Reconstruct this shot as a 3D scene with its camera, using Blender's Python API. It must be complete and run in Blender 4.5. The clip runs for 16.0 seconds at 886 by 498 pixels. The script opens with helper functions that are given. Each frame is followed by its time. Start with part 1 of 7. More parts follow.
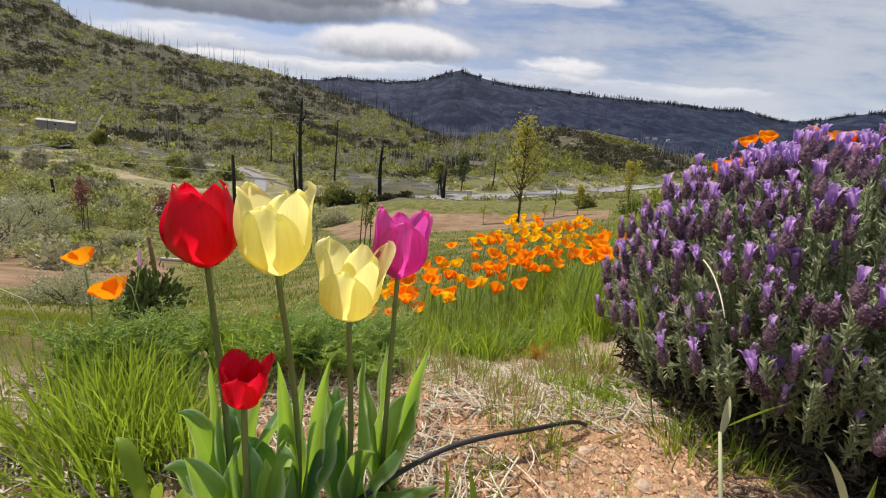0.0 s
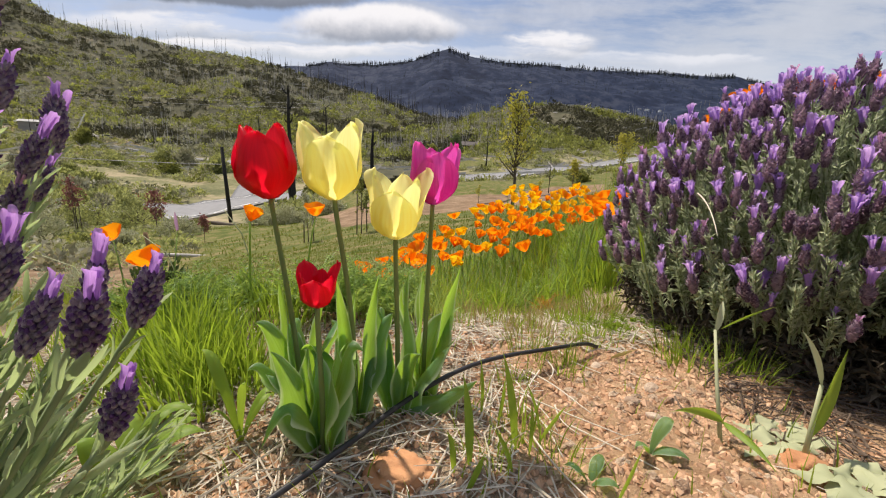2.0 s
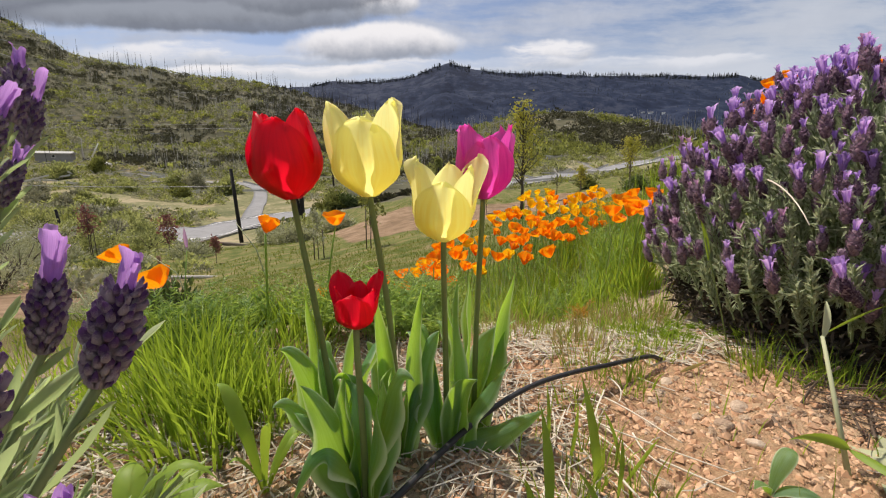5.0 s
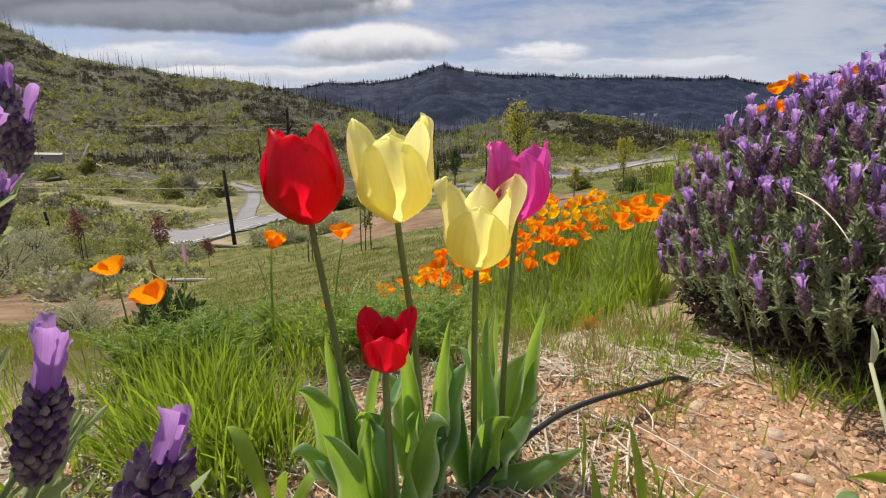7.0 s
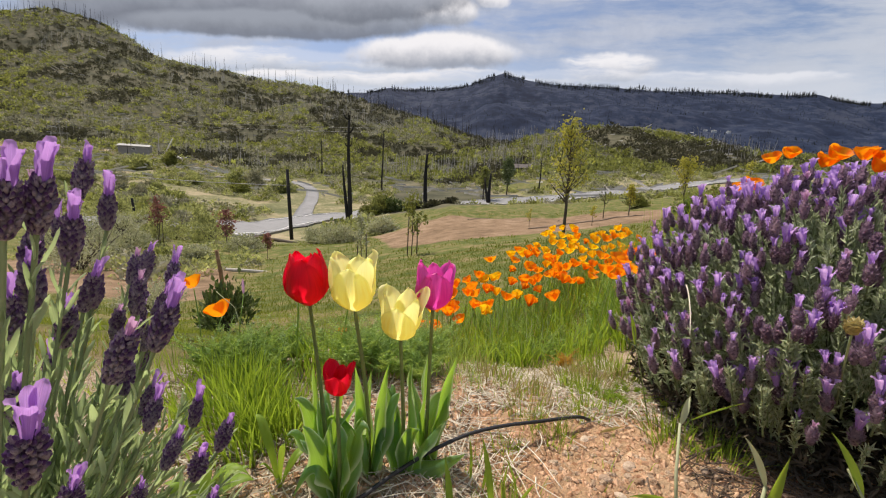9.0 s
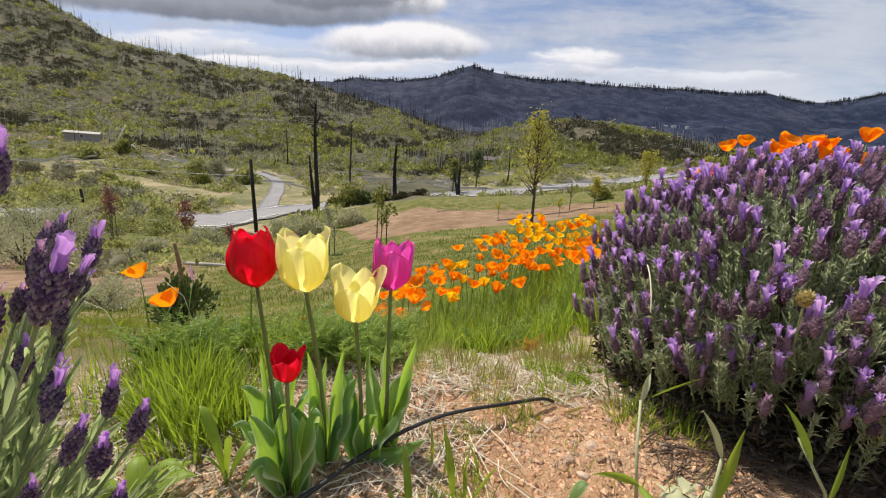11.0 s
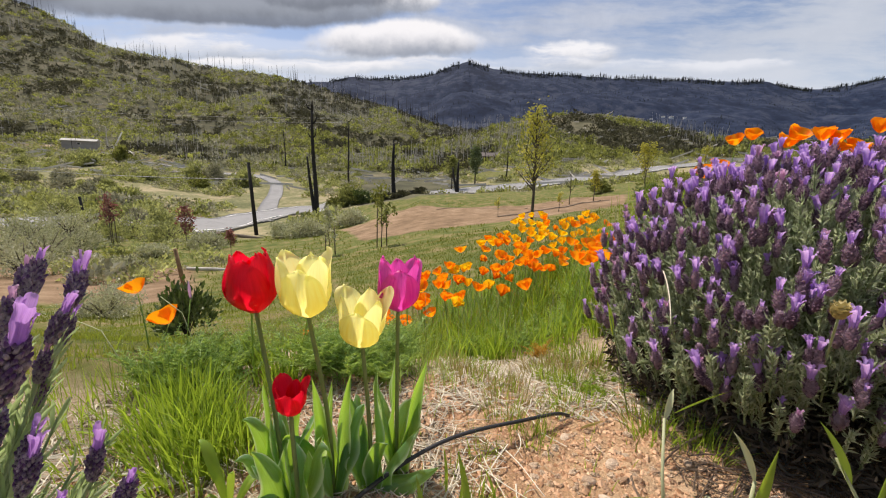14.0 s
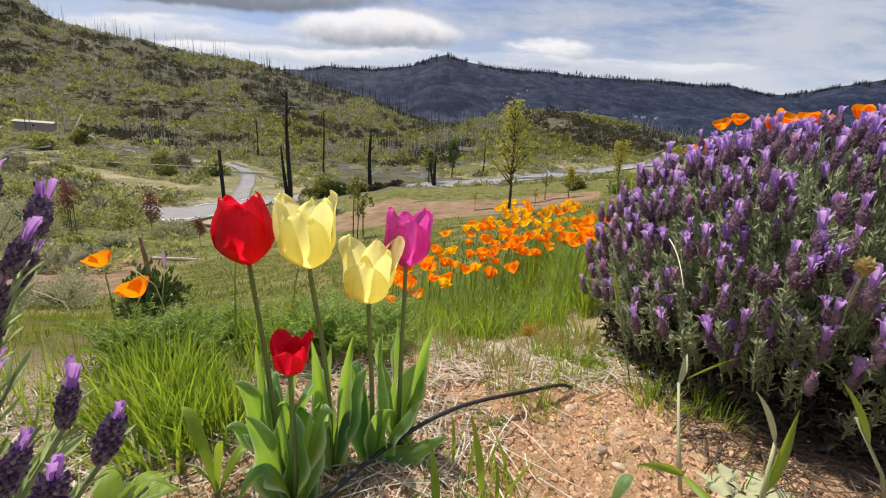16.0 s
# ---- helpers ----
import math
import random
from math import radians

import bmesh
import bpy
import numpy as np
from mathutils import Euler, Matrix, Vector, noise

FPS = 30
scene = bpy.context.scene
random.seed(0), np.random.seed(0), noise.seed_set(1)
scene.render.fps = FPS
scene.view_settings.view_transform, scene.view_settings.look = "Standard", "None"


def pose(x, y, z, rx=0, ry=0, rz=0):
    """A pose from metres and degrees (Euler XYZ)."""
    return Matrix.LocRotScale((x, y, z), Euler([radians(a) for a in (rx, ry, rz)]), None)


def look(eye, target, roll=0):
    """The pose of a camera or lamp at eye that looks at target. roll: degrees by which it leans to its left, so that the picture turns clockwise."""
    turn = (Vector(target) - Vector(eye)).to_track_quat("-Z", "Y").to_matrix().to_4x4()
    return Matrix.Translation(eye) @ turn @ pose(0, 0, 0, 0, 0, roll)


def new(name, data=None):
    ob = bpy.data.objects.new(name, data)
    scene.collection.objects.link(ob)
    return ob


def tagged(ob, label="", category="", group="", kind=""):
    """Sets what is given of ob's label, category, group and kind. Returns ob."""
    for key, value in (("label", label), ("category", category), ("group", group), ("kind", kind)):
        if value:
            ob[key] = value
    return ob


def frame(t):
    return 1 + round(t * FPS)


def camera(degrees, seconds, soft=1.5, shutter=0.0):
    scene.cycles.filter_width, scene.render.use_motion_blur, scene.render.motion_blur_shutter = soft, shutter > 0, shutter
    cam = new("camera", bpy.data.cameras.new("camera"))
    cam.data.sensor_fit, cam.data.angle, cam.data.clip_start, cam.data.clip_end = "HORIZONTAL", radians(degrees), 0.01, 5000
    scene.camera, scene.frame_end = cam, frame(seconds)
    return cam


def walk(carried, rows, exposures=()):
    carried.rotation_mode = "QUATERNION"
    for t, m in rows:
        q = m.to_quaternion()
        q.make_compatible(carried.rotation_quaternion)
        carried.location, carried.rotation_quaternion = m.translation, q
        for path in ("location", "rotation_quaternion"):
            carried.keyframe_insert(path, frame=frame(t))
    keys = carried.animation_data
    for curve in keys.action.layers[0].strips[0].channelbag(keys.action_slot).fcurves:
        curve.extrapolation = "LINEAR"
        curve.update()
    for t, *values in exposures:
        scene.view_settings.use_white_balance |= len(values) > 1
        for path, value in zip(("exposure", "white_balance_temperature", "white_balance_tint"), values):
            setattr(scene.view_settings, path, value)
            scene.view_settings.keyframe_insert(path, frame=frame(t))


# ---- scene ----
cam = camera(94.2, 16.0, soft=1.15)
PATH = [
    (0, (0.1271, -0.0764, 0.3090), (0.1251, 1.8956, -0.0280), 5.10),
    (0.5, (0.1006, -0.0952, 0.2996), (0.0966, 1.8708, -0.0684), 4.40),
    (1, (0.0952, -0.1178, 0.2824), (0.1032, 1.8422, -0.1136), 3.60),
    (1.5, (0.0952, -0.1334, 0.2684), (0.1102, 1.8226, -0.1466), 2.80),
    (2, (0.0983, -0.1381, 0.2645), (0.1183, 1.8179, -0.1525), 2.30),
    (2.5, (0.0920, -0.1513, 0.2606), (0.1110, 1.8077, -0.1404), 1.80),
    (3, (0.0850, -0.1576, 0.2715), (0.1020, 1.8064, -0.1085), 1.30),
    (3.5, (0.0749, -0.1420, 0.2762), (0.0869, 1.8250, -0.0868), 0.90),
    (4, (0.0710, -0.0983, 0.2676), (0.0810, 1.8687, -0.0954), 0.60),
    (4.5, (0.0694, -0.0772, 0.2473), (0.0744, 1.8878, -0.1277), 0.30),
    (4.7, (0.0671, -0.0780, 0.2442), (0.0411, 1.8890, -0.1178), -0.30),
    (6.8, (0.0289, -0.0413, 0.2520), (0.0349, 1.9237, -0.1190), -0.70),
    (7, (0.0351, -0.0468, 0.2583), (0.0381, 1.9212, -0.0987), -0.40),
    (7.5, (0.0577, -0.0710, 0.2746), (0.0477, 1.8990, -0.0664), 0.20),
    (8, (0.0889, -0.1154, 0.3105), (0.0329, 1.8556, -0.0215), 0.90),
    (8.5, (0.1365, -0.1599, 0.3472), (0.0165, 1.8091, 0.0192), 1.80),
    (9, (0.1560, -0.2207, 0.3799), (-0.0720, 1.7393, 0.0519), 2.70),
    (9.5, (0.1739, -0.2176, 0.3916), (-0.0431, 1.7454, 0.0726), 3.50),
    (9.7, (0.1872, -0.2122, 0.3948), (-0.0008, 1.7528, 0.0768), 3.70),
    (11.8, (0.1591, -0.1872, 0.3425), (0.0931, 1.7738, -0.0455), 2.80),
    (12, (0.1622, -0.1810, 0.3441), (0.0902, 1.7790, -0.0479), 2.50),
    (12.5, (0.1700, -0.1747, 0.3456), (0.0840, 1.7833, -0.0524), 1.50),
    (13, (0.1724, -0.1724, 0.3480), (0.0794, 1.7876, -0.0380), 1.10),
    (13.5, (0.1724, -0.1747, 0.3612), (0.0794, 1.7883, -0.0118), 1.20),
    (14, (0.1568, -0.1693, 0.3753), (0.0738, 1.7947, 0.0053), 1.50),
    (14.5, (0.1279, -0.1482, 0.3511), (0.0659, 1.8138, -0.0269), 1.90),
    (15, (0.1108, -0.1412, 0.3253), (0.0808, 1.8208, -0.0647), 2.40),
    (15.5, (0.1147, -0.1435, 0.3222), (0.1187, 1.8165, -0.0758), 2.80),
    (16, (0.1201, -0.1443, 0.3246), (0.1551, 1.8157, -0.0704), 2.90),
]
# the picture brightens a little where the bush fills it
walk(cam, [(t, look(eye, target, roll)) for t, eye, target, roll in PATH],
     [(t, stops, 6600, 14) for t, stops in ((0.0, 0.0), (1.0, 0.02), (2.0, 0.08), (4.5, 0.0), (7.0, -0.05), (9.5, 0.05), (12.0, 0.10), (16.0, 0.08))])

# ================= light =================
SUN_AZ, SUN_EL = -46.0, 61.0
scene.view_settings.exposure = 0.0
world = bpy.data.worlds.new("sky")
scene.world = world
world.use_nodes = True


class Nodes:
    """Short node-tree writing: n("MATH", a, b, operation="ADD") gives the first output."""

    def __init__(self, tree):
        self.tree = tree
        tree.nodes.clear()

    def __call__(self, kind, *ins, out=0, **props):
        node = self.tree.nodes.new("ShaderNode" + kind)
        if "operation" in props:
            node.operation = props["operation"]
        if "blend_type" in props:
            node.blend_type = props["blend_type"]
        if "interpolation_type" in props:
            node.interpolation_type = props["interpolation_type"]
        if "attribute_name" in props:
            node.attribute_name = props["attribute_name"]
        for i, value in enumerate(ins):
            if value is not None:
                self.put(node.inputs[i], value)
        return node.outputs[out] if len(node.outputs) else None

    def put(self, socket, value):
        if isinstance(value, bpy.types.NodeSocket):
            self.tree.links.new(value, socket)
        else:
            socket.default_value = value

    def named(self, kind, named_ins, out=0, **props):
        o = self(kind, **props)
        for key, value in named_ins.items():
            self.put(o.node.inputs[key], value)
        return o.node.outputs[out]

    def math(self, op, a, b=0.0, c=0.0):
        return self("Math", a, b, c, operation=op)

    def noise(self, vec, scale, detail=4.0, rough=0.55, out=0):
        return self.named("TexNoise", {"Vector": vec, "Scale": scale, "Detail": detail, "Roughness": rough}, out=out)

    def ramp(self, fac, stops):
        o = self("ValToRGB", fac)
        el = o.node.color_ramp.elements
        while len(el) < len(stops):
            el.new(0.5)
        for e, (p, c) in zip(el, stops):
            e.position, e.color = p, (*c, 1) if len(c) == 3 else c
        return o

    def mix(self, fac, a, b, blend="MIX"):
        o = self("MixRGB", fac, a, b, blend_type=blend)
        return o

    def step(self, value, lo, hi):
        return self.named("MapRange", {"Value": value, "From Min": lo, "From Max": hi, "To Min": 0.0, "To Max": 1.0}, interpolation_type="SMOOTHSTEP")


def rgb(r, g, b):
    return (r, g, b, 1.0)


def build_sky():
    n = Nodes(world.node_tree)
    d = n("TexCoord", out=0)
    sky = n("TexSky")
    sky.node.sky_type, sky.node.sun_disc = "NISHITA", False
    sky.node.sun_elevation, sky.node.sun_rotation, sky.node.dust_density = radians(SUN_EL), radians(SUN_AZ), 1.2
    blue = n.mix(1.0, sky, rgb(0.115, 0.115, 0.12), "MULTIPLY")
    xyz = n("SeparateXYZ", d)
    x, y, z = xyz.node.outputs
    front = n.math("MAXIMUM", y, 0.08)
    u = n.math("DIVIDE", x, front)
    s = n.math("DIVIDE", z, front)
    warp = n.noise(d, 4.5, 5.0, 0.6, out=1)
    wx, wy, wz = n("SeparateXYZ", warp).node.outputs
    u = n.math("ADD", u, n.math("MULTIPLY", n.math("SUBTRACT", wx, 0.5), 0.16))
    s = n.math("ADD", s, n.math("MULTIPLY", n.math("SUBTRACT", wz, 0.5), 0.055))
    streak_vec = n("CombineXYZ", n.math("MULTIPLY", u, 1.6), n.math("MULTIPLY", s, 9.0), z)
    streak = n.noise(streak_vec, 1.7, 6.0, 0.6)
    fine = n.noise(d, 26.0, 6.0, 0.62)

    def puff(cu, cs, ru, rs):
        a = n.math("DIVIDE", n.math("SUBTRACT", u, cu), ru)
        b = n.math("DIVIDE", n.math("SUBTRACT", s, cs), rs)
        r = n.math("SQRT", n.math("ADD", n.math("MULTIPLY", a, a), n.math("MULTIPLY", b, b)))
        r = n.math("ADD", r, n.math("MULTIPLY", n.math("SUBTRACT", fine, 0.5), 0.32))
        return n.math("SUBTRACT", 1.0, n.step(r, 0.72, 1.06)), b

    # thin high cloud everywhere, with blue gaps
    veil = n.step(streak, 0.34, 0.64)
    col = n.mix(n.math("MULTIPLY", veil, 0.85), blue, n.mix(fine, rgb(0.42, 0.48, 0.59), rgb(0.70, 0.75, 0.83)))
    pale = n.math("MULTIPLY", n.step(u, 0.25, 0.75), n.step(streak, 0.30, 0.55))
    col = n.mix(n.math("MULTIPLY", pale, 0.55), col, rgb(0.62, 0.68, 0.75))
    low = n.math("SUBTRACT", 1.0, n.step(s, 0.20, 0.32))
    col = n.mix(n.math("MULTIPLY", low, 0.50), col, rgb(0.74, 0.80, 0.87))
    # the grey bank high on one side, bright lens clouds under it
    for cu, cs, ru, rs, gap, top, base in (
            (-0.50, 0.268, 0.42, 0.030, 0.80, (0.98, 0.99, 1.00), (0.50, 0.56, 0.64)),
            (-0.40, 0.232, 0.34, 0.018, 0.85, (1.00, 1.00, 1.00), (0.62, 0.68, 0.75)),
            (-0.06, 0.240, 0.16, 0.016, 0.80, (1.00, 1.00, 1.00), (0.70, 0.75, 0.82)),
            (-0.16, 0.290, 0.22, 0.042, 0.95, (1.00, 1.00, 1.00), (0.36, 0.40, 0.47)),
            (0.24, 0.268, 0.13, 0.034, 0.92, (0.98, 0.99, 1.00), (0.46, 0.51, 0.59)),
            (0.17, 0.250, 0.16, 0.018, 0.80, (0.95, 0.97, 1.00), (0.60, 0.66, 0.74)),
            (0.52, 0.245, 0.24, 0.018, 0.70, (0.90, 0.93, 0.97), (0.64, 0.70, 0.78)),
            (0.20, 0.420, 0.15, 0.022, 0.90, (0.98, 0.99, 1.00), (0.66, 0.71, 0.78)),
            (-0.03, 0.402, 0.045, 0.018, 0.90, (1.00, 1.00, 1.00), (0.68, 0.72, 0.79)),
            (-0.14, 0.372, 0.09, 0.034, 0.95, (1.00, 1.00, 1.00), (0.42, 0.46, 0.52)),
            (-0.68, 0.400, 0.66, 0.074, 0.94, (0.34, 0.375, 0.43), (0.17, 0.19, 0.23)),
            (-0.56, 0.350, 0.46, 0.038, 0.92, (0.36, 0.40, 0.46), (0.21, 0.235, 0.28)),
            (-0.33, 0.392, 0.20, 0.040, 0.85, (0.42, 0.46, 0.52), (0.20, 0.225, 0.27))):
        mask, b = puff(cu, cs, ru, rs)
        shade = n.step(n.math("ADD", b, n.math("MULTIPLY", n.math("SUBTRACT", fine, 0.5), 0.8)), -0.8, 0.45)
        thin = n.math("ADD", 0.30, n.math("MULTIPLY", n.step(streak, 0.40, 0.56), 0.70)) if cs < 0.285 else 1.0
        col = n.mix(n.math("MULTIPLY", mask, n.math("MULTIPLY", thin, gap)), col, n.mix(shade, rgb(*base), rgb(*top)))
    n("OutputWorld", n("Background", col, 0.9))


build_sky()
sun = new("sun", bpy.data.lights.new("sun", "SUN"))
sun.data.energy, sun.data.angle, sun.data.color = 5.0, radians(1.4), (1.0, 0.92, 0.78)
sun.matrix_world = look((80 * math.sin(radians(SUN_AZ)), 80 * math.cos(radians(SUN_AZ)), 80 * math.tan(radians(SUN_EL))), (0, 0, 0))

# ================= materials =================


def material(name, build):
    m = bpy.data.materials.new(name)
    m.use_nodes = True
    n = Nodes(m.node_tree)
    n("OutputMaterial", build(n))
    return m


def principled(n, color, rough=0.6, metal=0.0, normal=None, spec=0.35):
    ins = {"Base Color": color, "Roughness": rough, "Metallic": metal, "Specular IOR Level": spec}
    if normal is not None:
        ins["Normal"] = normal
    return n.named("BsdfPrincipled", ins)


def bump(n, height, strength=0.4, distance=0.01):
    return n.named("Bump", {"Height": height, "Strength": strength, "Distance": distance})


def plain(name, a, b, scale, rough=0.7, relief=0.3, depth=0.004, metal=0.0, spec=0.35):
    """Two colours mixed by noise at two scales, with relief; per-object variation."""
    def build(n):
        pos = n("TexCoord", out=3)
        big = n.noise(pos, scale * 0.2, 3.0)
        small = n.noise(pos, scale, 6.0, 0.65)
        rnd = n("ObjectInfo", out=5)
        fac = n.math("ADD", n.math("MULTIPLY", small, 0.6), n.math("ADD", n.math("MULTIPLY", big, 0.5), n.math("MULTIPLY", n.math("SUBTRACT", rnd, 0.5), 0.35)))
        fac = n.step(fac, 0.3, 0.8)
        return principled(n, n.mix(fac, rgb(*a), rgb(*b)), rough, metal, bump(n, small, relief, depth), spec)
    return material(name, build)


def leafy(name, dark, light, glow, through_part=0.35, rough=0.5, spec=0.3, sheet=1.0, clumped=False):
    """Leaf or petal tissue: a glossy face and light that passes through. Islands vary; clumped: whole bushes vary instead."""
    def build(n):
        island = n("NewGeometry", out=8)
        pos = n("TexCoord", out=3)
        spot = n.noise(pos, 40.0 * sheet, 3.0 if clumped else 4.0)
        rnd = n("ObjectInfo", out=5)
        if clumped:
            fac = n.step(n.math("ADD", n.math("MULTIPLY", island, 0.22), n.math("MULTIPLY", spot, 0.9)), 0.36, 0.76)
        else:
            fac = n.math("ADD", n.math("MULTIPLY", island, 0.55), n.math("ADD", n.math("MULTIPLY", spot, 0.35), n.math("MULTIPLY", rnd, 0.2)))
            fac = n.step(fac, 0.1, 0.95)
        col = n.mix(fac, rgb(*dark), rgb(*light))
        thru = n.mix(fac, rgb(*[v * (0.35 if clumped else 0.75) for v in glow]), rgb(*glow))
        face = principled(n, col, rough, 0.0, None, spec)
        return n("MixShader", through_part, face, n("BsdfTranslucent", thru))
    return material(name, build)


def streaked(name, base, edge, glow, across, along, through_part=0.45, rough=0.38):
    """Petal tissue with fine streaks along it; uv-like streaks by the attribute 'run'."""
    def build(n):
        run = n("Attribute", attribute_name="run", out=1)
        x, y, z = n("SeparateXYZ", run).node.outputs
        vec = n("CombineXYZ", n.math("MULTIPLY", x, across), n.math("MULTIPLY", y, along), n("ObjectInfo", out=5))
        streak = n.noise(vec, 1.0, 5.0, 0.6)
        fac = n.step(n.math("ADD", streak, n.math("MULTIPLY", n.math("SUBTRACT", y, 0.5), 0.5)), 0.28, 0.72)
        col = n.mix(fac, rgb(*base), rgb(*edge))
        thru = n.mix(fac, rgb(*glow), rgb(*[min(1, v * 1.15) for v in glow]))
        face = principled(n, col, rough, 0.0, bump(n, streak, 0.25, 0.0006), 0.4)
        return n("MixShader", through_part, face, n("BsdfTranslucent", thru))
    return material(name, build)


def strap_leaf(name, dark, light, margin, glow, through_part, rough):
    """Broad leaf: lengthwise veins, waxy bloom in patches and a pale thin margin."""
    def build(n):
        x, y, z = n("SeparateXYZ", n("Attribute", attribute_name="run", out=1)).node.outputs
        rnd = n("ObjectInfo", out=5)
        vein = n.noise(n("CombineXYZ", n.math("MULTIPLY", x, 9.0), n.math("MULTIPLY", y, 0.8), rnd), 1.0, 5.0, 0.65)
        bloom = n.noise(n("CombineXYZ", n.math("MULTIPLY", x, 1.2), n.math("MULTIPLY", y, 3.0), n.math("MULTIPLY", rnd, 9.0)), 1.0, 4.0, 0.6)
        fac = n.step(n.math("ADD", n.math("MULTIPLY", vein, 0.55), n.math("MULTIPLY", bloom, 0.45)), 0.34, 0.66)
        col = n.mix(fac, rgb(*dark), rgb(*light))
        edge = n.step(n.math("ABSOLUTE", x), 0.80, 0.97)
        col = n.mix(n.math("MULTIPLY", edge, 0.85), col, rgb(*margin))
        thru = n.mix(n.math("MULTIPLY", edge, 0.5), rgb(*glow), rgb(*margin))
        face = principled(n, col, rough, 0.0, bump(n, vein, 0.6, 0.0012), 0.4)
        return n("MixShader", through_part, face, n("BsdfTranslucent", thru))
    return material(name, build)


MAT = {}
MAT["red"] = streaked("red_petal", (0.42, 0.004, 0.018), (0.62, 0.010, 0.034), (0.88, 0.008, 0.035), 9, 1.2, 0.58)
MAT["yellow"] = streaked("yellow_petal", (0.86, 0.74, 0.20), (0.94, 0.87, 0.46), (1.0, 0.93, 0.36), 8, 1.2, 0.62)
MAT["magenta"] = streaked("magenta_petal", (0.38, 0.03, 0.24), (0.66, 0.17, 0.46), (0.86, 0.09, 0.52), 9, 1.2, 0.60)
MAT["orange"] = streaked("poppy_petal", (0.95, 0.25, 0.004), (0.98, 0.34, 0.008), (1.0, 0.35, 0.006), 6, 1.0, 0.60, 0.5)
MAT["gold"] = streaked("golden_poppy_petal", (0.95, 0.45, 0.006), (0.98, 0.58, 0.016), (1.0, 0.58, 0.01), 6, 1.0, 0.60, 0.5)
MAT["tulip_leaf"] = strap_leaf("tulip_leaf", (0.045, 0.13, 0.06), (0.17, 0.31, 0.20), (0.62, 0.70, 0.48), (0.50, 0.78, 0.06), 0.47, 0.36)
MAT["crumb"] = leafy("soil_crumb", (0.33, 0.17, 0.085), (0.68, 0.45, 0.29), (0.3, 0.2, 0.1), 0.0, 0.95)
MAT["tulip_stem"] = leafy("tulip_stem", (0.15, 0.20, 0.06), (0.25, 0.31, 0.11), (0.3, 0.38, 0.08), 0.15, 0.5)
MAT["grass"] = leafy("grass", (0.025, 0.08, 0.010), (0.31, 0.42, 0.065), (0.52, 0.70, 0.055), 0.42)
MAT["dry_grass"] = leafy("dry_grass", (0.30, 0.24, 0.09), (0.52, 0.43, 0.20), (0.5, 0.42, 0.15), 0.3, 0.7)
MAT["lawn_grass"] = leafy("lawn_grass", (0.115, 0.135, 0.028), (0.20, 0.22, 0.046), (0.29, 0.34, 0.038), 0.33, 0.7, 0.15)
MAT["near_lawn"] = leafy("near_lawn_grass", (0.135, 0.175, 0.030), (0.30, 0.33, 0.062), (0.40, 0.46, 0.052), 0.36, 0.7, 0.15)
MAT["poppy_leaf"] = leafy("poppy_leaf", (0.07, 0.16, 0.045), (0.31, 0.44, 0.14), (0.52, 0.66, 0.11), 0.42)
MAT["bright_leaf"] = leafy("bright_leaf", (0.14, 0.26, 0.03), (0.24, 0.36, 0.06), (0.42, 0.56, 0.05), 0.42)
MAT["russet"] = leafy("russet_leaf", (0.34, 0.16, 0.03), (0.62, 0.42, 0.06), (0.70, 0.42, 0.05), 0.35)
MAT["stalk"] = leafy("pale_stalk", (0.34, 0.38, 0.20), (0.52, 0.54, 0.34), (0.5, 0.5, 0.25), 0.2, 0.7)
MAT["lavender_leaf"] = leafy("lavender_leaf", (0.32, 0.37, 0.25), (0.66, 0.71, 0.55), (0.68, 0.75, 0.48), 0.52, 0.75, sheet=2)
MAT["lavender_stem"] = leafy("lavender_stem", (0.20, 0.27, 0.13), (0.36, 0.43, 0.24), (0.36, 0.43, 0.2), 0.2, 0.8)
MAT["calyx"] = leafy("calyx", (0.06, 0.028, 0.065), (0.50, 0.39, 0.45), (0.52, 0.33, 0.48), 0.32, 0.9, sheet=8)
MAT["bract"] = streaked("bract", (0.38, 0.22, 0.60), (0.70, 0.53, 0.86), (0.74, 0.48, 0.95), 7, 1.0, 0.50, 0.6)
MAT["bract_close"] = streaked("close_bract", (0.30, 0.14, 0.44), (0.57, 0.35, 0.71), (0.63, 0.34, 0.82), 9, 1.0, 0.46, 0.6)
MAT["bract_pink"] = streaked("bract_faded", (0.46, 0.24, 0.44), (0.64, 0.42, 0.60), (0.70, 0.40, 0.64), 7, 1.0, 0.42, 0.6)
MAT["straw"] = leafy("straw", (0.40, 0.33, 0.24), (0.84, 0.78, 0.66), (0.4, 0.35, 0.2), 0.08, 0.85)
MAT["twig"] = plain("twig", (0.10, 0.07, 0.05), (0.24, 0.18, 0.13), 60, 0.9)
MAT["hose"] = plain("black_tubing", (0.012, 0.012, 0.014), (0.035, 0.035, 0.038), 90, 0.42, 0.15, 0.0006)
MAT["stone"] = plain("stone", (0.36, 0.22, 0.13), (0.70, 0.54, 0.39), 3, 0.9, 0.6, 0.05)
MAT["pale_stone"] = plain("pale_stone", (0.36, 0.25, 0.17), (0.64, 0.51, 0.39), 2, 0.8, 0.4, 0.03)
MAT["near_leaf"] = leafy("soft_lavender_leaf", (0.20, 0.26, 0.13), (0.50, 0.58, 0.38), (0.54, 0.68, 0.28), 0.52, 0.7, sheet=2)
